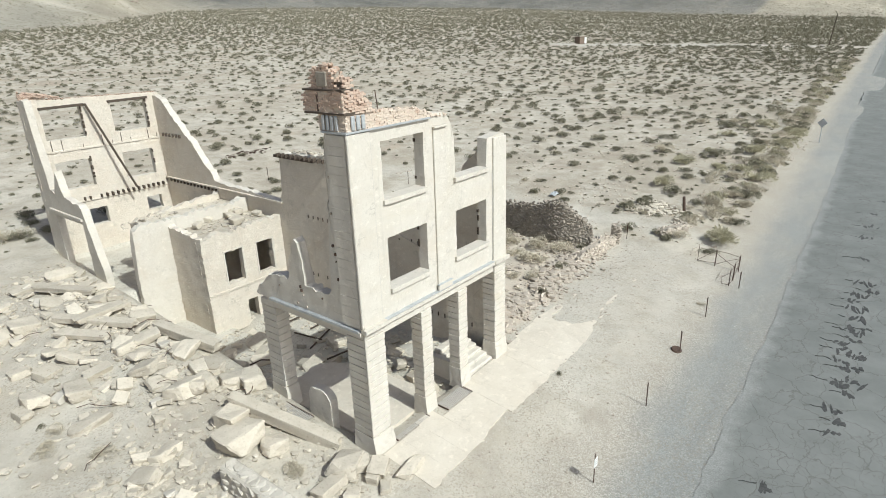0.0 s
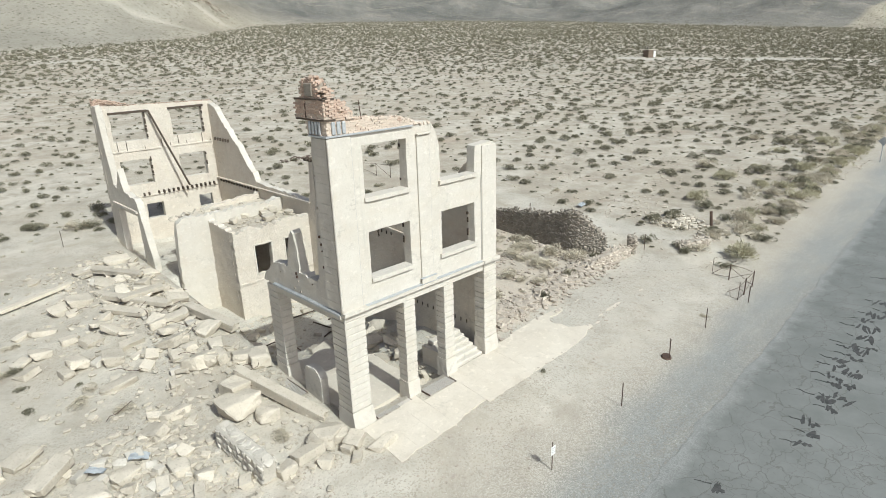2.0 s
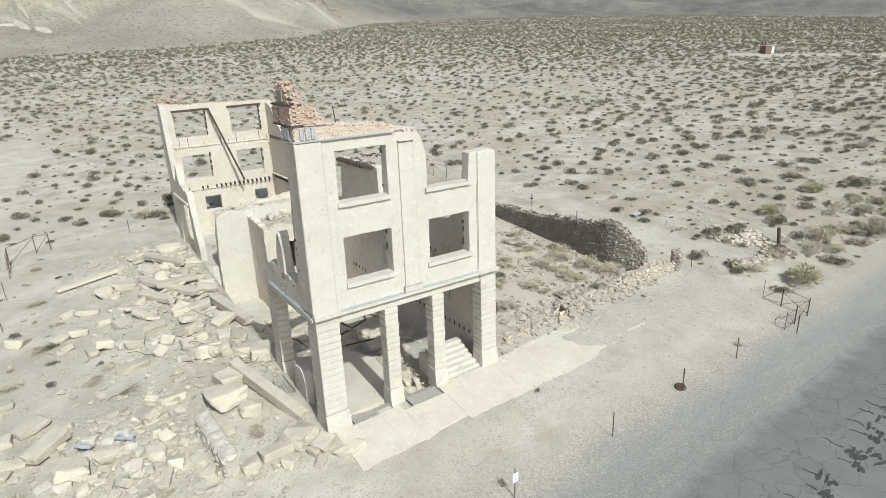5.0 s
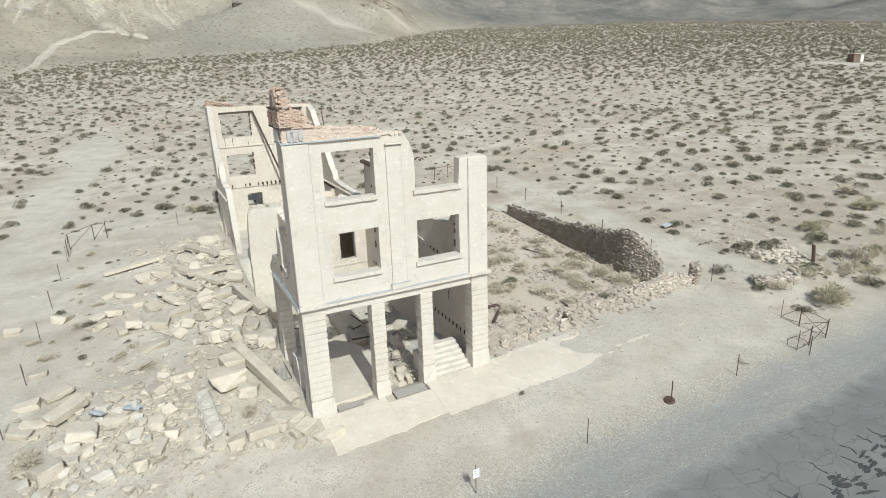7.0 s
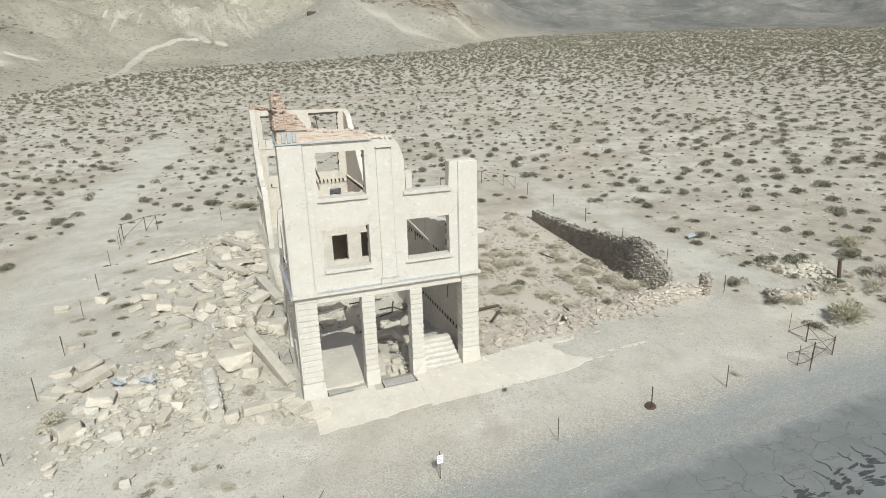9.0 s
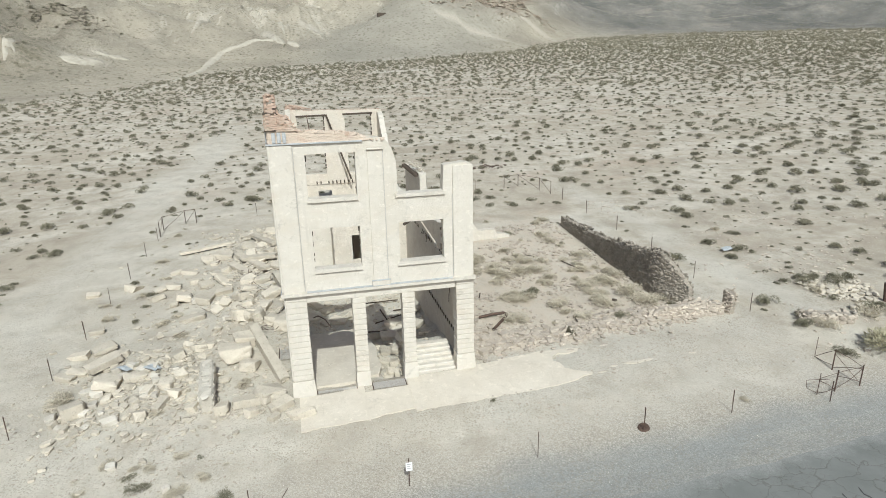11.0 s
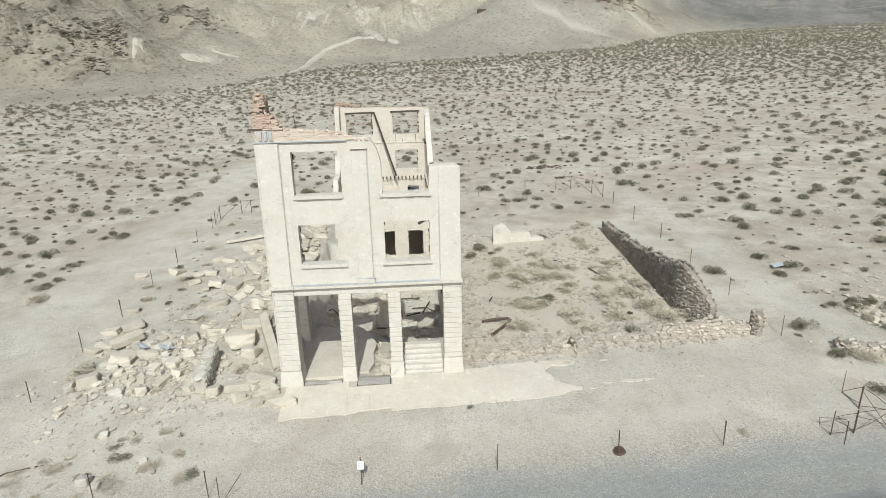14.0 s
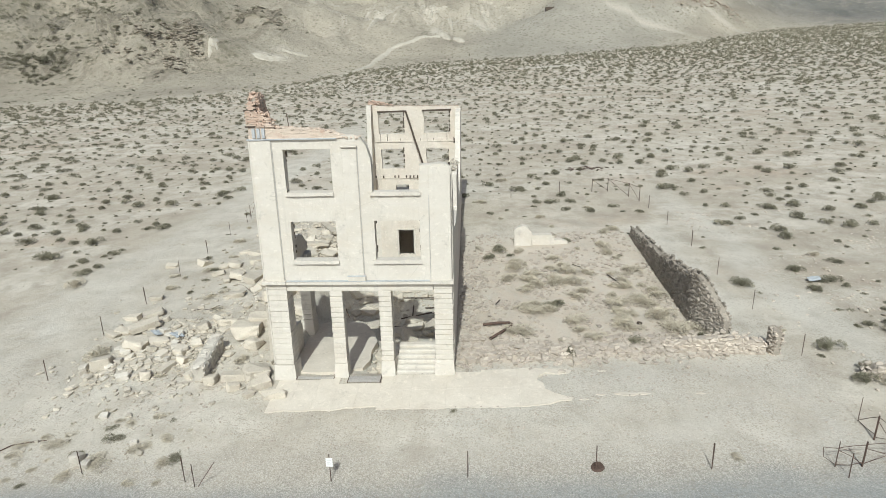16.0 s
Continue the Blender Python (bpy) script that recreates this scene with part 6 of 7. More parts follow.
tagged(stub, "rounded stub of a low concrete wall", "wall stump")


# ---- fence, signs and scrap ----
def stake(x, y, h=1.18, lean=(0, 0), label="thin rusty steel fence stake in gravel"):
    g = ground(x, y)
    bm = bmesh.new()
    rod(bm, (0, 0, -0.2), (lean[0], lean[1], h), 0.017, 5)
    add_box(bm, (-0.022, -0.006, -0.2), (0.022, 0.006, h * 0.97))
    ob = part("fence_stake", bm, M_STEEL, None, label, category="stake", group="fence stakes")
    ob.location = (x, y, g)
    return ob


for x, y, h in [(6.8, -1.7, 1.2), (6.3, -6.3, 1.1), (6.75, 9.65, 1.2), (6.55, 14.65, 1.2), (6.5, 19.1, 1.2), (-0.2, -12.2, 1.2), (-4.9, -12.0, 1.25), (-9.1, -11.6, 1.2), (-13.6, -11.4, 1.2), (-18.0, -11.2, 1.2), (-22.3, -11.0, 1.2), (-25.9, -10.8, 1.2),
                (-0.9, 26.2, 1.2), (-5.9, 26.0, 1.2), (-10.8, 25.9, 1.2), (-16.1, 26.1, 1.2), (-20.9, 25.8, 1.2), (-25.5, 25.6, 1.2), (-31.3, 18.6, 1.2), (-30.5, 13.8, 1.2), (7.05, 23.9, 1.1), (-30.6, 2.5, 1.2), (-30.4, -3.0, 1.2)]:
    stake(x, y, h, (rt.uniform(-0.05, 0.05), rt.uniform(-0.05, 0.05)))
stake(7.05, -1.2, 1.1, (-0.1, 0.9), "leaning rusty steel stake")


def brace(corners, label):
    """A fence corner: posts with a top rail and crossed braces."""
    root = empty("fence_brace", label, "fence brace", "fence corner braces", at=(*corners[0], ground(*corners[0])))
    o = root.location
    tops = []
    for x, y in corners:
        bm = bmesh.new()
        g = ground(x, y)
        rod(bm, (x - o.x, y - o.y, g - 0.2 - o.z), (x - o.x, y - o.y, g + 1.3 - o.z), 0.028, 6)
        part("post", bm, M_STEEL, root)
        tops.append(Vector((x - o.x, y - o.y, g - o.z)))
    for a, b in zip(tops[:-1], tops[1:]):
        for za, zb in ((1.25, 1.25), (0.1, 1.2)):
            bm = bmesh.new()
            rod(bm, a + Vector((0, 0, za)), b + Vector((0, 0, zb)), 0.016, 5)
            part("rail", bm, M_STEEL, root)


def corner_gate():
    """Posts and bent tube panels at the fence corner by the road."""
    posts = [(4.0, 26.0, 1.15, 0.014), (5.08, 26.0, 1.12, 0.034), (6.45, 26.2, 1.12, 0.03), (6.5, 24.7, 1.12, 0.034), (6.5, 23.7, 1.15, 0.018)]
    root = empty("fence_gate", "bent rusty tube panels between steel fence posts", "fence gate", at=(4.0, 26.0, ground(4.0, 26.0)))
    o = root.location
    base = [Vector((x - o.x, y - o.y, ground(x, y) - o.z)) for x, y, h, r in posts]
    for p, (x, y, h, r) in zip(base, posts):
        bm = bmesh.new()
        rod(bm, p - Vector((0, 0, 0.2)), p + Vector((0.03, 0.0, h)), r, 6)
        part("post", bm, M_STEEL, root)
    for i, za, j, zb in ((0, 0.05, 1, 1.05), (0, 0.05, 1, 0.25), (1, 1.05, 2, 0.98), (1, 0.12, 2, 0.9), (1, 0.9, 2, 0.15), (2, 0.98, 3, 0.98), (2, 0.2, 3, 0.8), (2, 0.9, 3, 0.12), (3, 0.2, 4, 0.1), (3, 0.95, 4, 0.85), (3, 0.1, 4, 0.75)):
        bm = bmesh.new()
        a, b = base[i] + Vector((0, 0, za)), base[j] + Vector((0, 0, zb))
        mid = (a + b) / 2 + Vector((0.03, 0.02, 0.05 if zb > 0.5 else -0.05))
        rod(bm, a, mid, 0.014, 5)
        rod(bm, mid, b, 0.014, 5)
        part("rail", bm, M_STEEL, root)
    bm = bmesh.new()
    pts = [base[4] + Vector(q) for q in ((0, 0, 0.1), (-0.35, -0.25, 0.2), (-0.4, -0.3, 0.6), (-0.1, 0.1, 0.75), (0.0, 0.6, 0.7))]
    for a, b in zip(pts[:-1], pts[1:]):
        rod(bm, a, b, 0.012, 5)
    part("bent_tube", bm, M_STEEL, root)


corner_gate()
brace([(-26.9, -10.8), (-28.5, -10.8), (-30.0, -9.2), (-30.1, -8.3)], "braced corner of rusty steel fence posts in sand")
brace([(-27.8, 25.4), (-29.3, 24.8), (-31.4, 23.3), (-31.5, 21.8)], "braced corner of rusty steel fence posts in sand")
sign = empty("notice_sign", "small white notice on a rusty steel stake", "sign", at=(6.85, 4.25, ground(6.85, 4.25)))
bm = bmesh.new()
rod(bm, (0, 0, -0.2), (0, 0, 1.26), 0.02, 6)
part("post", bm, M_STEEL, sign)
box_part("plate", (0.03, -0.13, 0.72), (0.045, 0.13, 1.10), M_SIGN, sign, bevel=0.003)
for k in range(3):
    box_part("print_bar", (0.045, -0.09, 1.01 - 0.09 * k), (0.049, 0.08 - 0.05 * (k % 2), 1.035 - 0.09 * k), M_INK, sign, bevel=0.0)
bm = bmesh.new()
bmesh.ops.create_cone(bm, cap_ends=True, segments=14, radius1=0.27, radius2=0.22, depth=0.10)
for v in bm.verts:
    v.co *= 1 + 0.12 * noise.noise(v.co * 4)
ob = part("rusty_disc", bm, M_STEEL, None, "dark rusty metal disc lying on gravel", category="scrap iron")
ob.matrix_world = pose(6.35, 14.75, ground(6.35, 14.75) + 0.06, 8, 5, 0)


def tube(name, pts, r, material, label, category):
    cu = bpy.data.curves.new(name, "CURVE")
    cu.dimensions, cu.bevel_depth, cu.bevel_resolution = "3D", r, 2
    sp = cu.splines.new("POLY")
    sp.points.add(len(pts) - 1)
    for p, c in zip(sp.points, pts):
        p.co = (*c, 1)
    ob = new(name, cu)
    me = bpy.data.meshes.new_from_object(ob)
    bpy.data.objects.remove(ob)
    return link(name, me, material, None, label, category)


tube("bent_girder", [(-4.1, 10.5, ground(-4.1, 10.5) + 0.14), (-4.0, 11.3, ground(-4.0, 11.3) + 0.2), (-3.95, 11.95, ground(-3.95, 11.95) + 0.22), (-3.8, 12.08, ground(-3.8, 12.08) + 0.2), (-3.6, 12.0, ground(-3.6, 12.0) + 0.18), (-2.5, 10.85, ground(-2.5, 10.85) + 0.14)], 0.085, M_STEEL, "bent rusty iron bar lying on stones", "scrap iron")
tube("bent_pipe", [(-9.6, 1.2, -0.1), (-9.0, 1.5, 0.25), (-8.2, 1.9, 0.3), (-7.6, 2.2, 0.0)], 0.035, M_STEEL, "bent rusty pipe in the rubble", "scrap iron")
tube("old_cable", [(5.2, -11.2, ground(5.2, -11.2) + 0.03), (4.6, -10.6, ground(4.6, -10.6) + 0.05), (4.4, -9.8, ground(4.4, -9.8) + 0.03), (4.3, -9.2, ground(4.3, -9.2) + 0.02)], 0.025, M_STEEL, "length of dark cable lying on gravel", "cable")
tube("hanging_wire", tube_pts, 0.018, M_STEEL, "dark wire hanging down the plastered wall", "wire")
for k in range(16):
    x, y = rt.uniform(-19, -5), -abs(rt.gauss(0, 2.6)) - 0.6
    g = ground(x, y)
    a = rt.uniform(0, 6.3)
    pts = [(x + 0.35 * j * math.cos(a + 0.25 * j * math.sin(k)), y + 0.35 * j * math.sin(a + 0.2 * j), g + 0.12 + 0.28 * math.sin(j * 0.8 + k) ** 2) for j in range(5)]
    tube("reinforcing_bar", pts, 0.014, M_STEEL, "bent rusty reinforcing bar in rubble", "scrap iron")
bm = bmesh.new()
rod(bm, (0, 0, -0.1), (-0.12, -0.05, 1.15), 0.12, 9)
ob = part("rusty_pipe", bm, M_STEEL, None, "short leaning dark rusty pipe in stones", category="pipe")
ob.location = (0.4, 34.6, ground(0.4, 34.6))
for x, y, s, name in ((-9.3, 31.2, 0.5, "sheet"), (-4.3, -8.4, 0.45, "sheet"), (-3.9, -7.0, 0.5, "sheet")):
    bm = bmesh.new()
    bmesh.ops.create_grid(bm, x_segments=8, y_segments=6, size=0.5)
    for v in bm.verts:
        v.co.z = 0.18 * noise.noise(v.co * 3 + Vector((x, y, 0)))
    ext = bmesh.ops.extrude_face_region(bm, geom=bm.faces[:])
    for v in ext["geom"]:
        if isinstance(v, bmesh.types.BMVert):
            v.co.z -= 0.015
    ob = part("metal_sheet", bm, M_BLUE, None, "crumpled faded blue-grey sheet metal on the ground", category="sheet metal")
    ob.matrix_world = pose(x, y, ground(x, y) + 0.28, 12, -9, x * 30) @ Matrix.Diagonal((s * 1.4, s, s, 1))

hut = empty("hut", "small grey-brown privy hut with a pale roof beside a track", "hut", at=(-78, 177, ground(-78, 177)))
hut.rotation_euler = (0, 0, radians(-25))
box_part("wall", (-1.5, -1.7, -0.5), (1.2, 1.3, 2.2), M_HUT, hut, bevel=0.03)
box_part("roof", (-1.7, -1.9, 2.2), (1.5, 1.6, 2.42), M_SLAB, hut, bevel=0.03)
box_part("door", (1.2, 0.2, 0.0), (1.25, 1.1, 2.0), M_SIGN, hut, "white door", bevel=0.01)
box_part("vent_pipe", (-1.2, -1.5, 2.42), (-1.0, -1.3, 3.3), M_DARK, hut, bevel=0.02)
box_part("vent_pipe", (-1.2, -0.5, 2.42), (-1.0, -0.3, 3.3), M_DARK, hut, bevel=0.02)
for x, y in ((-14.0, 226),):
    bm = bmesh.new()
    rod(bm, (0, 0, -0.5), (0.9, 0.6, 9.6), 0.14, 7)
    ob = part("utility_pole", bm, M_TIMBER, None, "leaning weathered wooden pole in the desert", category="pole")
    ob.location = (x, y, ground(x, y))
road_sign = empty("road_sign", "diamond road sign on a steel post, seen from behind", "sign", at=(5.0, 69, ground(5.0, 69)))
bm = bmesh.new()
rod(bm, (0, 0, -0.3), (0, 0, 2.5), 0.05, 6)
part("post", bm, M_GALV, road_sign)
box_part("plate", (-0.38, -0.02, -0.38), (0.38, 0.02, 0.38), M_GALV, road_sign, bevel=0.004, m=Matrix.Translation((0, -0.07, 2.3)) @ Matrix.Rotation(radians(45), 4, "Y"))
for x, y, s in ((-346, 57, 1.5),):
    box_part("mine_shed", (-s, -s * 1.7, -2), (s, s * 1.7, 0.6), M_TIMBER, None, "dark shed on the spur of the hill", bevel=0.1, category="shed").location = (x, y, ground(x, y) + 0.5)


# ---- scrub ----
def bush_template(seed, leaves, leaf, twigs=0, upright=0.3):
    """A low desert shrub about 1 m wide: narrow leaf blades over a lumpy dome, on a few twigs."""
    rr = np.random.RandomState(seed)
    lumps = [(rr.uniform(-0.28, 0.28), rr.uniform(-0.28, 0.28), rr.uniform(0.16, 0.30)) for _ in range(5)]
    vs, fs = [], []
    for k in range(leaves):
        lx, ly, lr = lumps[k % 5]
        a, e = rr.uniform(0, 6.283), math.asin(rr.uniform(-0.15, 1.0))
        d = lr * (0.45 + 0.55 * rr.rand() ** 0.5)
        c = np.array([lx + d * math.cos(a) * math.cos(e), ly + d * math.sin(a) * math.cos(e), 0.12 + 1.05 * d * math.sin(e) + 0.06 * rr.rand()])
        out = np.array([math.cos(a) * math.cos(e), math.sin(a) * math.cos(e), math.sin(e) + upright])
        out = out / np.linalg.norm(out) + rr.uniform(-0.5, 0.5, 3)
        side = np.cross(out, rr.uniform(-1, 1, 3))
        side = side / (np.linalg.norm(side) + 1e-6)
        ln, wd = leaf * rr.uniform(0.7, 1.5), leaf * rr.uniform(0.3, 0.55)
        n = len(vs)
        vs += [c - side * wd * 0.5, c + side * wd * 0.5, c + out * ln]
        fs.append((n, n + 1, n + 2))
    for k in range(twigs):
        a, r, h = rr.uniform(0, 6.283), rr.uniform(0.15, 0.5), rr.uniform(0.25, 0.5)
        tip = np.array([r * math.cos(a), r * math.sin(a), h])
        n = len(vs)
        s = np.array([-math.sin(a), math.cos(a), 0]) * 0.007
        vs += [-s, s, tip]
        fs.append((n, n + 1, n + 2))
    return np.array(vs), np.array(fs)


def joined(name, spots, templates, material, label):
    """All spots (x, y, z, width, height, turn) as one mesh."""
    vs, fs, nb = [], [], 0
    for k, (x, y, z, w, h, a) in enumerate(spots):
        co, tri = templates[k % len(templates)]
        c, s = math.cos(a), math.sin(a)
        p = np.empty_like(co)
        p[:, 0] = (co[:, 0] * c - co[:, 1] * s) * w + x
        p[:, 1] = (co[:, 0] * s + co[:, 1] * c) * w * 0.85 + y
        p[:, 2] = co[:, 2] * h + z - 0.03
        vs.append(p)
        fs.append(tri + nb)
        nb += len(co)
    if not vs:
        return
    v, f = np.concatenate(vs), np.concatenate(fs)
    me = bpy.data.meshes.new(name)
    me.vertices.add(len(v))
    me.vertices.foreach_set("co", v.ravel().astype(np.float32))
    me.loops.add(f.size)
    me.loops.foreach_set("vertex_index", f.ravel().astype(np.int32))
    me.polygons.add(len(f))
    me.polygons.foreach_set("loop_start", np.arange(0, f.size, 3, dtype=np.int32))
    me.update(calc_edges=True)
    me.validate()
    link(name, me, material, None, label, "scrub", kind="stuff")


NEAR = [bush_template(500 + k, 1500, 0.050, 44, 0.15) for k in range(6)]
MID = [bush_template(520 + k, 270, 0.10, 8) for k in range(8)]
FAR = [bush_template(540 + k, 62, 0.24) for k in range(8)]
VERY_FAR = [bush_template(560 + k, 15, 0.46) for k in range(8)]


def single(templates, material):
    out = []
    for co, tri in templates:
        me = mesh_of("shrub", co.tolist(), tri.tolist())
        me.materials.append(material)
        out.append(me)
    return out


SHRUB = {"scrub": single(NEAR, M_BUSH), "dry": single(NEAR, M_DRY), "green": single(NEAR, M_GREEN)}


def shrub(x, y, w, h, kind="scrub", k=0):
    ob = new("shrub", SHRUB[kind][k % 6])
    ob.matrix_world = pose(x, y, ground(x, y) - 0.03, 0, 0, 57 * k) @ Matrix.Diagonal((w, w * 0.88, h, 1))
    labels = {"scrub": "low grey-green desert shrub on sand", "dry": "dry straw-coloured shrub among stones", "green": "rounded yellow-green brush on sand"}
    return tagged(ob, labels[kind], "shrub", "desert shrubs")


# shrubs with a place of their own
LOT_SHRUBS = [(4.4, 30.2, 3.3, 2.7, "green"), (1.9, 28.9, 1.5, 1.2, "dry"), (0.4, 28.6, 1.2, 0.9, "scrub"), (-16.5, 19.7, 1.5, 1.1, "dry"), (-7.1, 19.8, 1.3, 1.0, "dry"), (-4.5, 15.8, 1.7, 1.1, "dry"),
              (-4.7, 20.6, 2.2, 1.7, "dry"), (-3.2, 20.7, 1.9, 1.5, "dry"), (-2.0, 18.4, 0.9, 1.1, "scrub"), (-1.3, 14.9, 0.7, 1.3, "scrub"), (-10.1, 19.6, 1.2, 0.9, "dry"), (-2.6, 16.4, 1.4, 0.9, "dry"),
              (-8.7, 17.0, 1.3, 0.9, "dry"), (-12.2, -18.5, 1.8, 1.3, "dry"), (-18.6, -19.2, 1.3, 0.9, "scrub"), (-24.9, -18.3, 1.7, 1.1, "scrub")]
RUBBLE_SHRUBS = [(-2.5, -10.9, 2.0, 1.1, "dry"), (-11.2, -11.0, 1.1, 0.8, "dry"), (-16.9, -20.9, 1.3, 0.9, "scrub"), (-10.5, -6.9, 1.0, 0.5, "dry"), (-7.8, -6.2, 1.1, 0.5, "dry"), (-9.6, -7.6, 1.2, 0.6, "dry"),
                 (-1.6, -2.4, 1.1, 0.7, "dry"), (-33.5, -1.2, 3.0, 1.5, "dry"), (-35.5, -3.6, 2.2, 1.4, "scrub"), (-11.0, 12.4, 1.5, 0.9, "dry"), (-13.0, 16.4, 1.2, 0.9, "dry"), (-6.6, 13.4, 1.6, 1.0, "dry"),
                 (-15.0, 11.2, 1.3, 0.8, "scrub"), (-5.4, 18.2, 1.2, 0.8, "dry"), (-17.8, 17.2, 1.1, 0.8, "scrub"), (2.95, 9.0, 0.35, 0.45, "scrub")]
VERGE_SHRUBS = [(-2.2, 22.0, 1.0, 1.2, "scrub"), (-0.2, -6.2, 0.7, 0.4, "dry"), (4.8, -4.6, 1.3, 0.35, "dry"), (5.6, -6.2, 1.6, 0.4, "dry"), (5.8, -3.2, 1.0, 0.35, "dry"), (4.6, -8.6, 1.2, 0.4, "dry"),
                (-14.4, -9.6, 1.0, 0.6, "dry"), (-17.0, -8.7, 0.9, 0.5, "dry"), (-20.5, -9.5, 1.2, 0.6, "dry"), (5.9, 20.2, 0.7, 0.3, "dry"), (-26.5, -9.4, 1.2, 0.6, "dry"), (-9.3, 32.2, 1.4, 1.0, "scrub"),
                (-3.2, 32.3, 1.8, 1.2, "scrub"), (0.9, 33.2, 1.6, 1.0, "scrub")]
for k, (x, y, w, h, kind) in enumerate(LOT_SHRUBS + RUBBLE_SHRUBS + VERGE_SHRUBS):
    shrub(x, y, w, h, kind, k)
rl = random.Random(31)
for k in range(26):
    x, y, w = rl.uniform(-14, -3), rl.uniform(12, 21.6), 0.9 + 1.2 * rl.random()
    shrub(x, y, w, w * 0.6, "dry", k)
for k in range(34):
    x, y, w = rl.uniform(-17, -2.5), rl.uniform(10.5, 22.3), 0.5 + 1.5 * rl.random() ** 1.5
    shrub(x, y, w, w * 0.62, "dry" if k % 9 else "scrub", k)


for k in range(46):
    x, y, w = (rl.uniform(-31, -19), rl.uniform(9.5, 25.5), 0.4 + 1.2 * rl.random() ** 1.6) if k < 30 else (rl.uniform(-30, -8), rl.uniform(-12.3, -7), 0.4 + 0.7 * rl.random() ** 1.6)
    shrub(x, y, w, w * 0.6, "dry" if k % 3 == 0 else "scrub", k)


for k in range(44):
    x, y, w = rl.uniform(2.5, 7.0), rl.uniform(-14, -2.5), 0.3 + 0.8 * rl.random() ** 1.6
    shrub(x, y, w, w * 0.35, "dry" if k % 3 else "scrub", k)


# tall brush along the road's verge
for k in range(34):
    y = 37 + 42 * rl.random() ** 1.2
    x, w = 4.6 + bend(y) - 11 * rl.random() ** 1.8, 1.5 + 1.7 * rl.random()
    shrub(x, y, w, w * 0.72, ("green", "scrub", "dry", "green")[k % 4], k)


def bare(x, y):
    """Where nothing grows: the fenced lot, the tracks and the road."""
    if -31 < x < 7 and -12.5 < y < 26.5:
        return True
    if 5.4 + bend(y) < x < 19.5:
        return True
    if x > 19.5:
        return True
    if track(x, y) > 0.42:
        return True
    if -31 < x < 3 and (-19 < y <= -12.5):
        return True
    return False


rg = np.random.RandomState(77)
near_spots, mid, far, vfar = [], [], [], []
step = 2.0
for i, gx in enumerate(np.arange(-520, 19, step)):
    for gy in np.arange(-190, 600, step):
        r = math.hypot(gx + 5, gy - 5)
        u = rg.rand(6)
        if r > 640 or (r > 330 and u[5] < 0.20) or (r > 460 and u[5] < 0.45):
            continue
        x, y = gx + step * (u[0] - 0.5) * 1.1, gy + step * (u[1] - 0.5) * 1.1
        ang = math.atan2(y, -x)
        if ang < -0.95 or (y < -60 and x > -40):
            continue
        dens = 0.93 + 0.55 * noise.noise(Vector((x * 0.035, y * 0.035, 0.0))) + 0.35 * noise.noise(Vector((x * 0.11, y * 0.07, 4.0)))
        dens += 0.14 * ease(r, 90, 200) + 0.12 * (1 - ease(r, 50, 75))
        dens += 0.22 * ease(x, -30, -14) * ease(y, 26, 32) + 0.16 * ease(-y, -10, 25) + 0.14 * ease(r, 130, 230) * ease(ang, 0.1, 0.5)
        dens += 0.22 * ease(foot(x, y), -95, -50) * (1 - ease(ang, 0.35, 0.6))
        dens += 0.16 * ease(x, -75, -25) * ease(y, 40, 80)
        back = foot(x, y)
        if back > -10:
            dens = (0.30 if ang < 0.3 else 0.6) - 0.001 * back
        if u[2] > dens or bare(x, y):
            continue
        w = 0.38 + 1.45 * u[3] ** 2.1 + 0.22 * ease(r, 110, 240)
        w *= 1 + 0.22 * ease(x, -75, -25) * ease(y, 40, 80)
        if back > -10:
            w *= 0.62
        h = w * (0.62 + 0.25 * u[5])
        spot = (x, y, ground(x, y), w, h, 6.283 * u[4])
        if r < 62:
            near_spots.append((r, spot))
        elif r < 125:
            mid.append(spot)
        elif r < 240:
            far.append(spot)
        else:
            vfar.append(spot)
near_spots.sort()
for k, (r, (x, y, z, w, h, a)) in enumerate(near_spots[:100]):
    shrub(x, y, w, h, "dry" if k % 11 == 0 else "scrub", k)
joined("scrub_near", [s for r, s in near_spots[100:]], [bush_template(580 + k, 520, 0.08, 24) for k in range(6)], M_BUSH, "scattered low grey-green desert shrubs")
joined("scrub_plain", mid, MID, M_BUSH, "scattered grey-green scrub on the desert plain")
joined("scrub_far", far, FAR, M_BUSH, "grey-green scrub on the distant fan")
joined("scrub_hills", vfar, VERY_FAR, M_BUSH, "thin scrub on the far slopes")
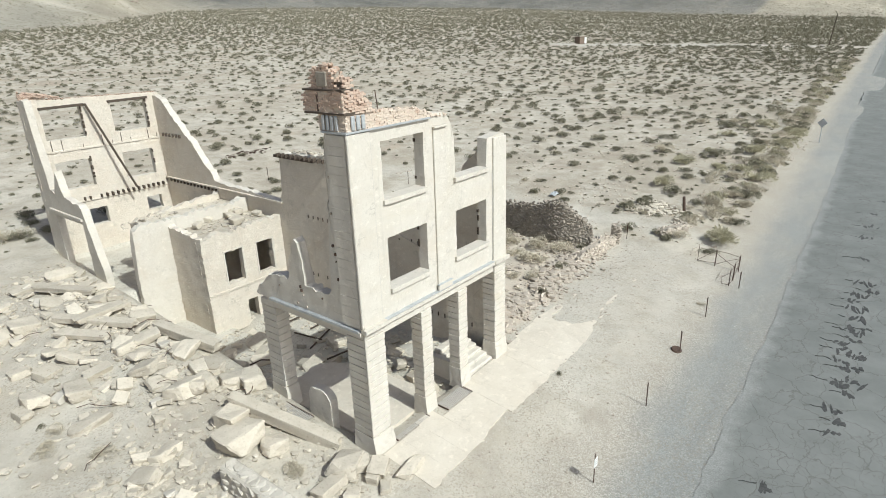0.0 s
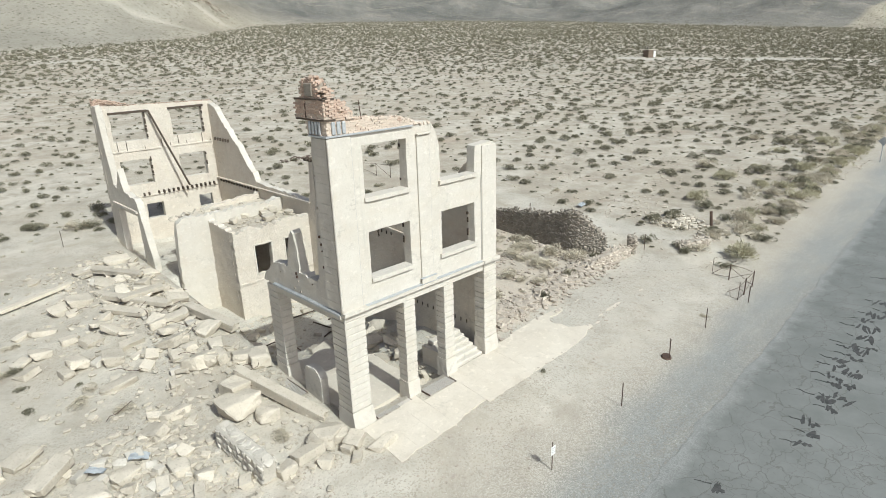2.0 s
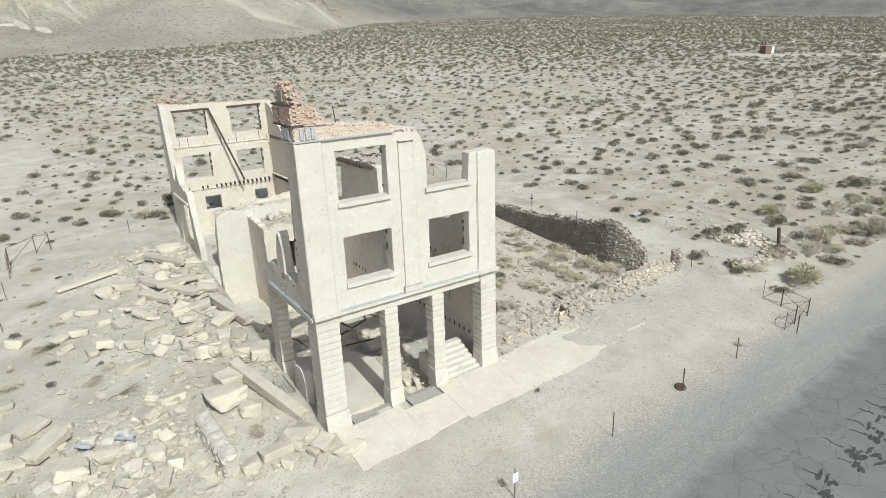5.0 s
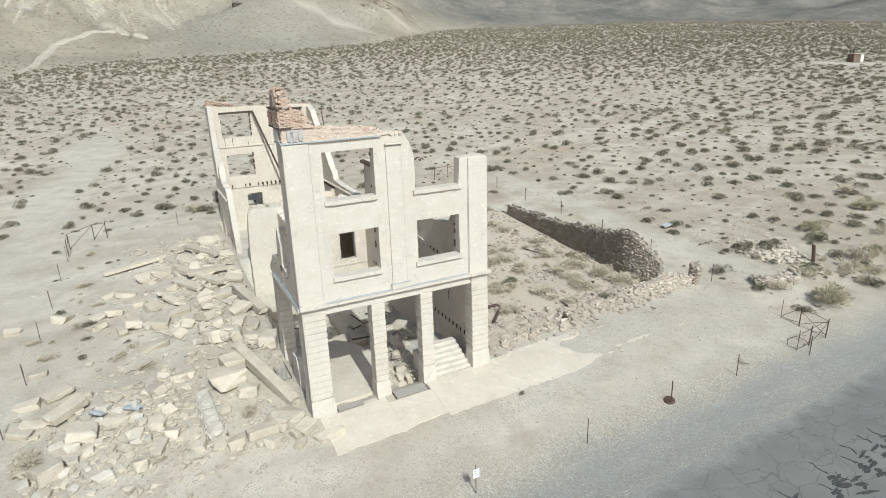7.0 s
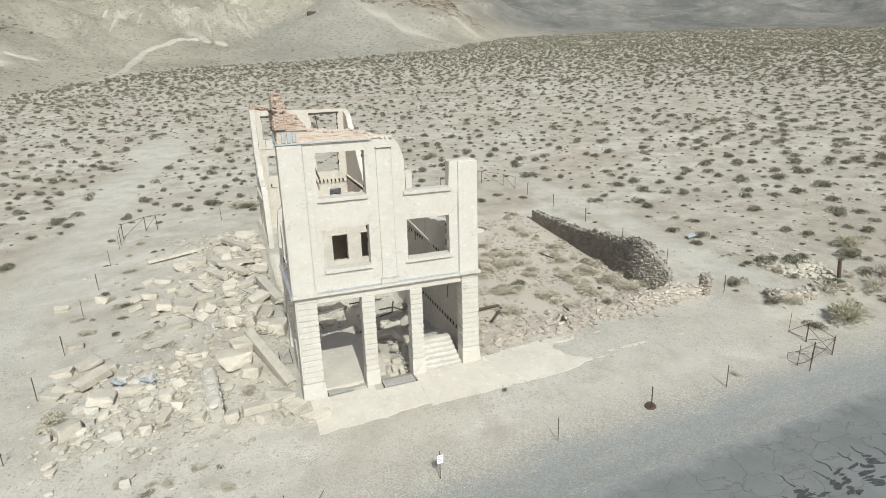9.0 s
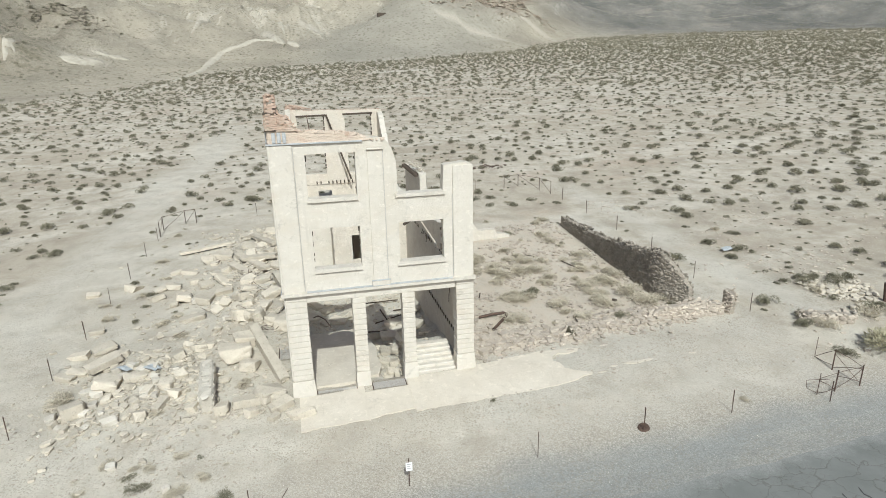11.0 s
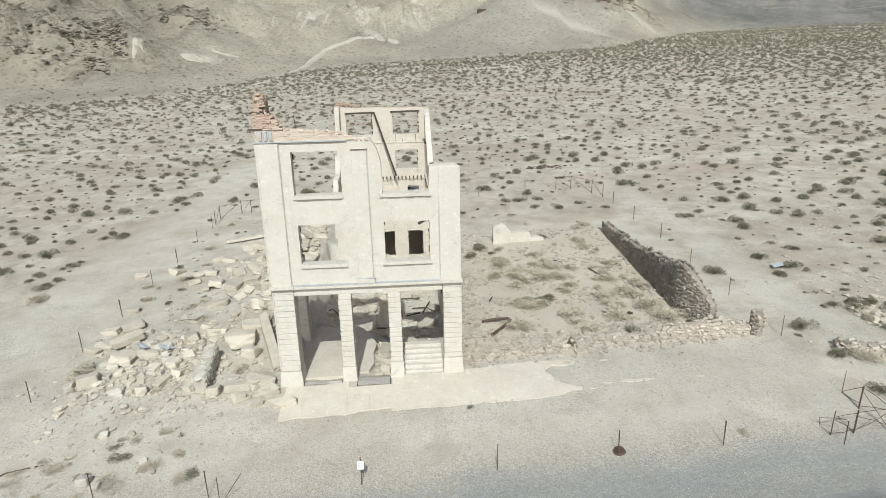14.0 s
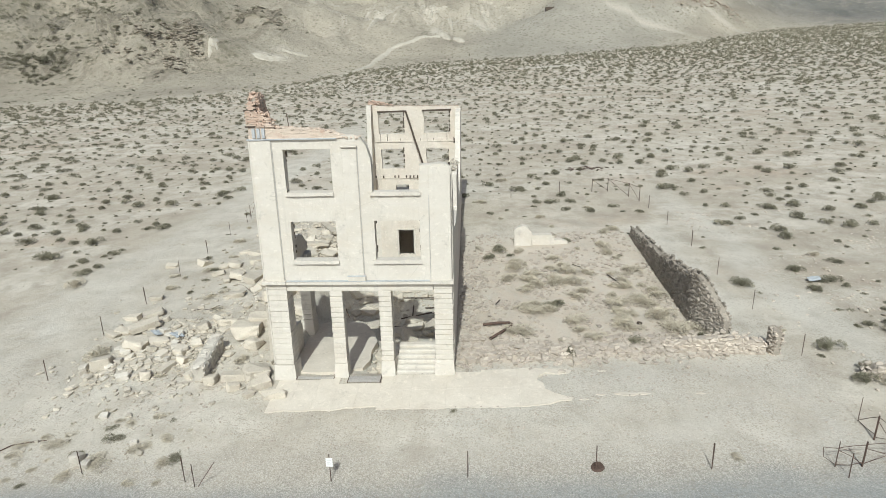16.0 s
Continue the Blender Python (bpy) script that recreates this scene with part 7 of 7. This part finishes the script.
# tall dark brush in the draws of the hillside
brush = []
for cx, cy, sp, count in ((-184, -139, 5, 130), (-190, -150, 7, 170), (-206, -127, 5, 70), (-238, -184, 16, 330), (-222, -150, 13, 200), (-212, -112, 10, 80), (-290, -98, 9, 60)):
    for k in range(count):
        x, y, w = cx + rg.normal(0, sp), cy + rg.normal(0, sp), 1.0 + 2.4 * rg.rand() ** 1.5
        brush.append((x, y, ground(x, y) - 0.3, w, w * 0.9, 6.283 * rg.rand()))
joined("hillside_brush", brush, MID, M_BUSH, "dark brush in the draws of the stony hillside")
# small dry tufts between the shrubs
tufts = []
for gx in np.arange(-120, 6, 1.7):
    for gy in np.arange(-60, 110, 1.7):
        u = rg.rand(5)
        x, y = gx + 1.6 * (u[0] - 0.5), gy + 1.6 * (u[1] - 0.5)
        thick = 0.40 + 0.45 * noise.noise(Vector((x * 0.09, y * 0.09, 12.0)))
        if u[2] > thick or math.hypot(x + 5, y - 5) > 118 or bare(x, y) or foot(x, y) > -15:
            continue
        w = 0.18 + 0.38 * u[3] ** 1.6
        tufts.append((x, y, ground(x, y), w, w * 0.75, 6.283 * u[4]))
TUFT = [bush_template(640 + k, 46, 0.20, 6, 0.4) for k in range(6)]
joined("dry_tufts", tufts[::2], TUFT, M_DRY, "small straw-coloured tufts between the shrubs")
joined("grey_tufts", tufts[1::2], TUFT, M_BUSH, "small grey tufts between the shrubs")
# denser yellowish growth along the road's edge
edge = []
for k in range(210):
    y = 30 + 150 * rg.rand() ** 1.4
    x = 5.0 + bend(y) - abs(rg.normal(0, 1.8))
    if y < 34 and x > 2.5:
        continue
    w = 0.7 + 1.3 * rg.rand()
    edge.append((x, y, ground(x, y), w, w * 1.0, 6.3 * rg.rand()))
VERGE = [bush_template(600 + k, 320, 0.085, 20, 0.2) for k in range(5)]
joined("verge_brush", edge[::3], VERGE, M_GREEN, "yellow-green brush along the road edge")
joined("verge_scrub", [q for i, q in enumerate(edge) if i % 3], VERGE, M_DRY, "straw-coloured brush along the road edge")
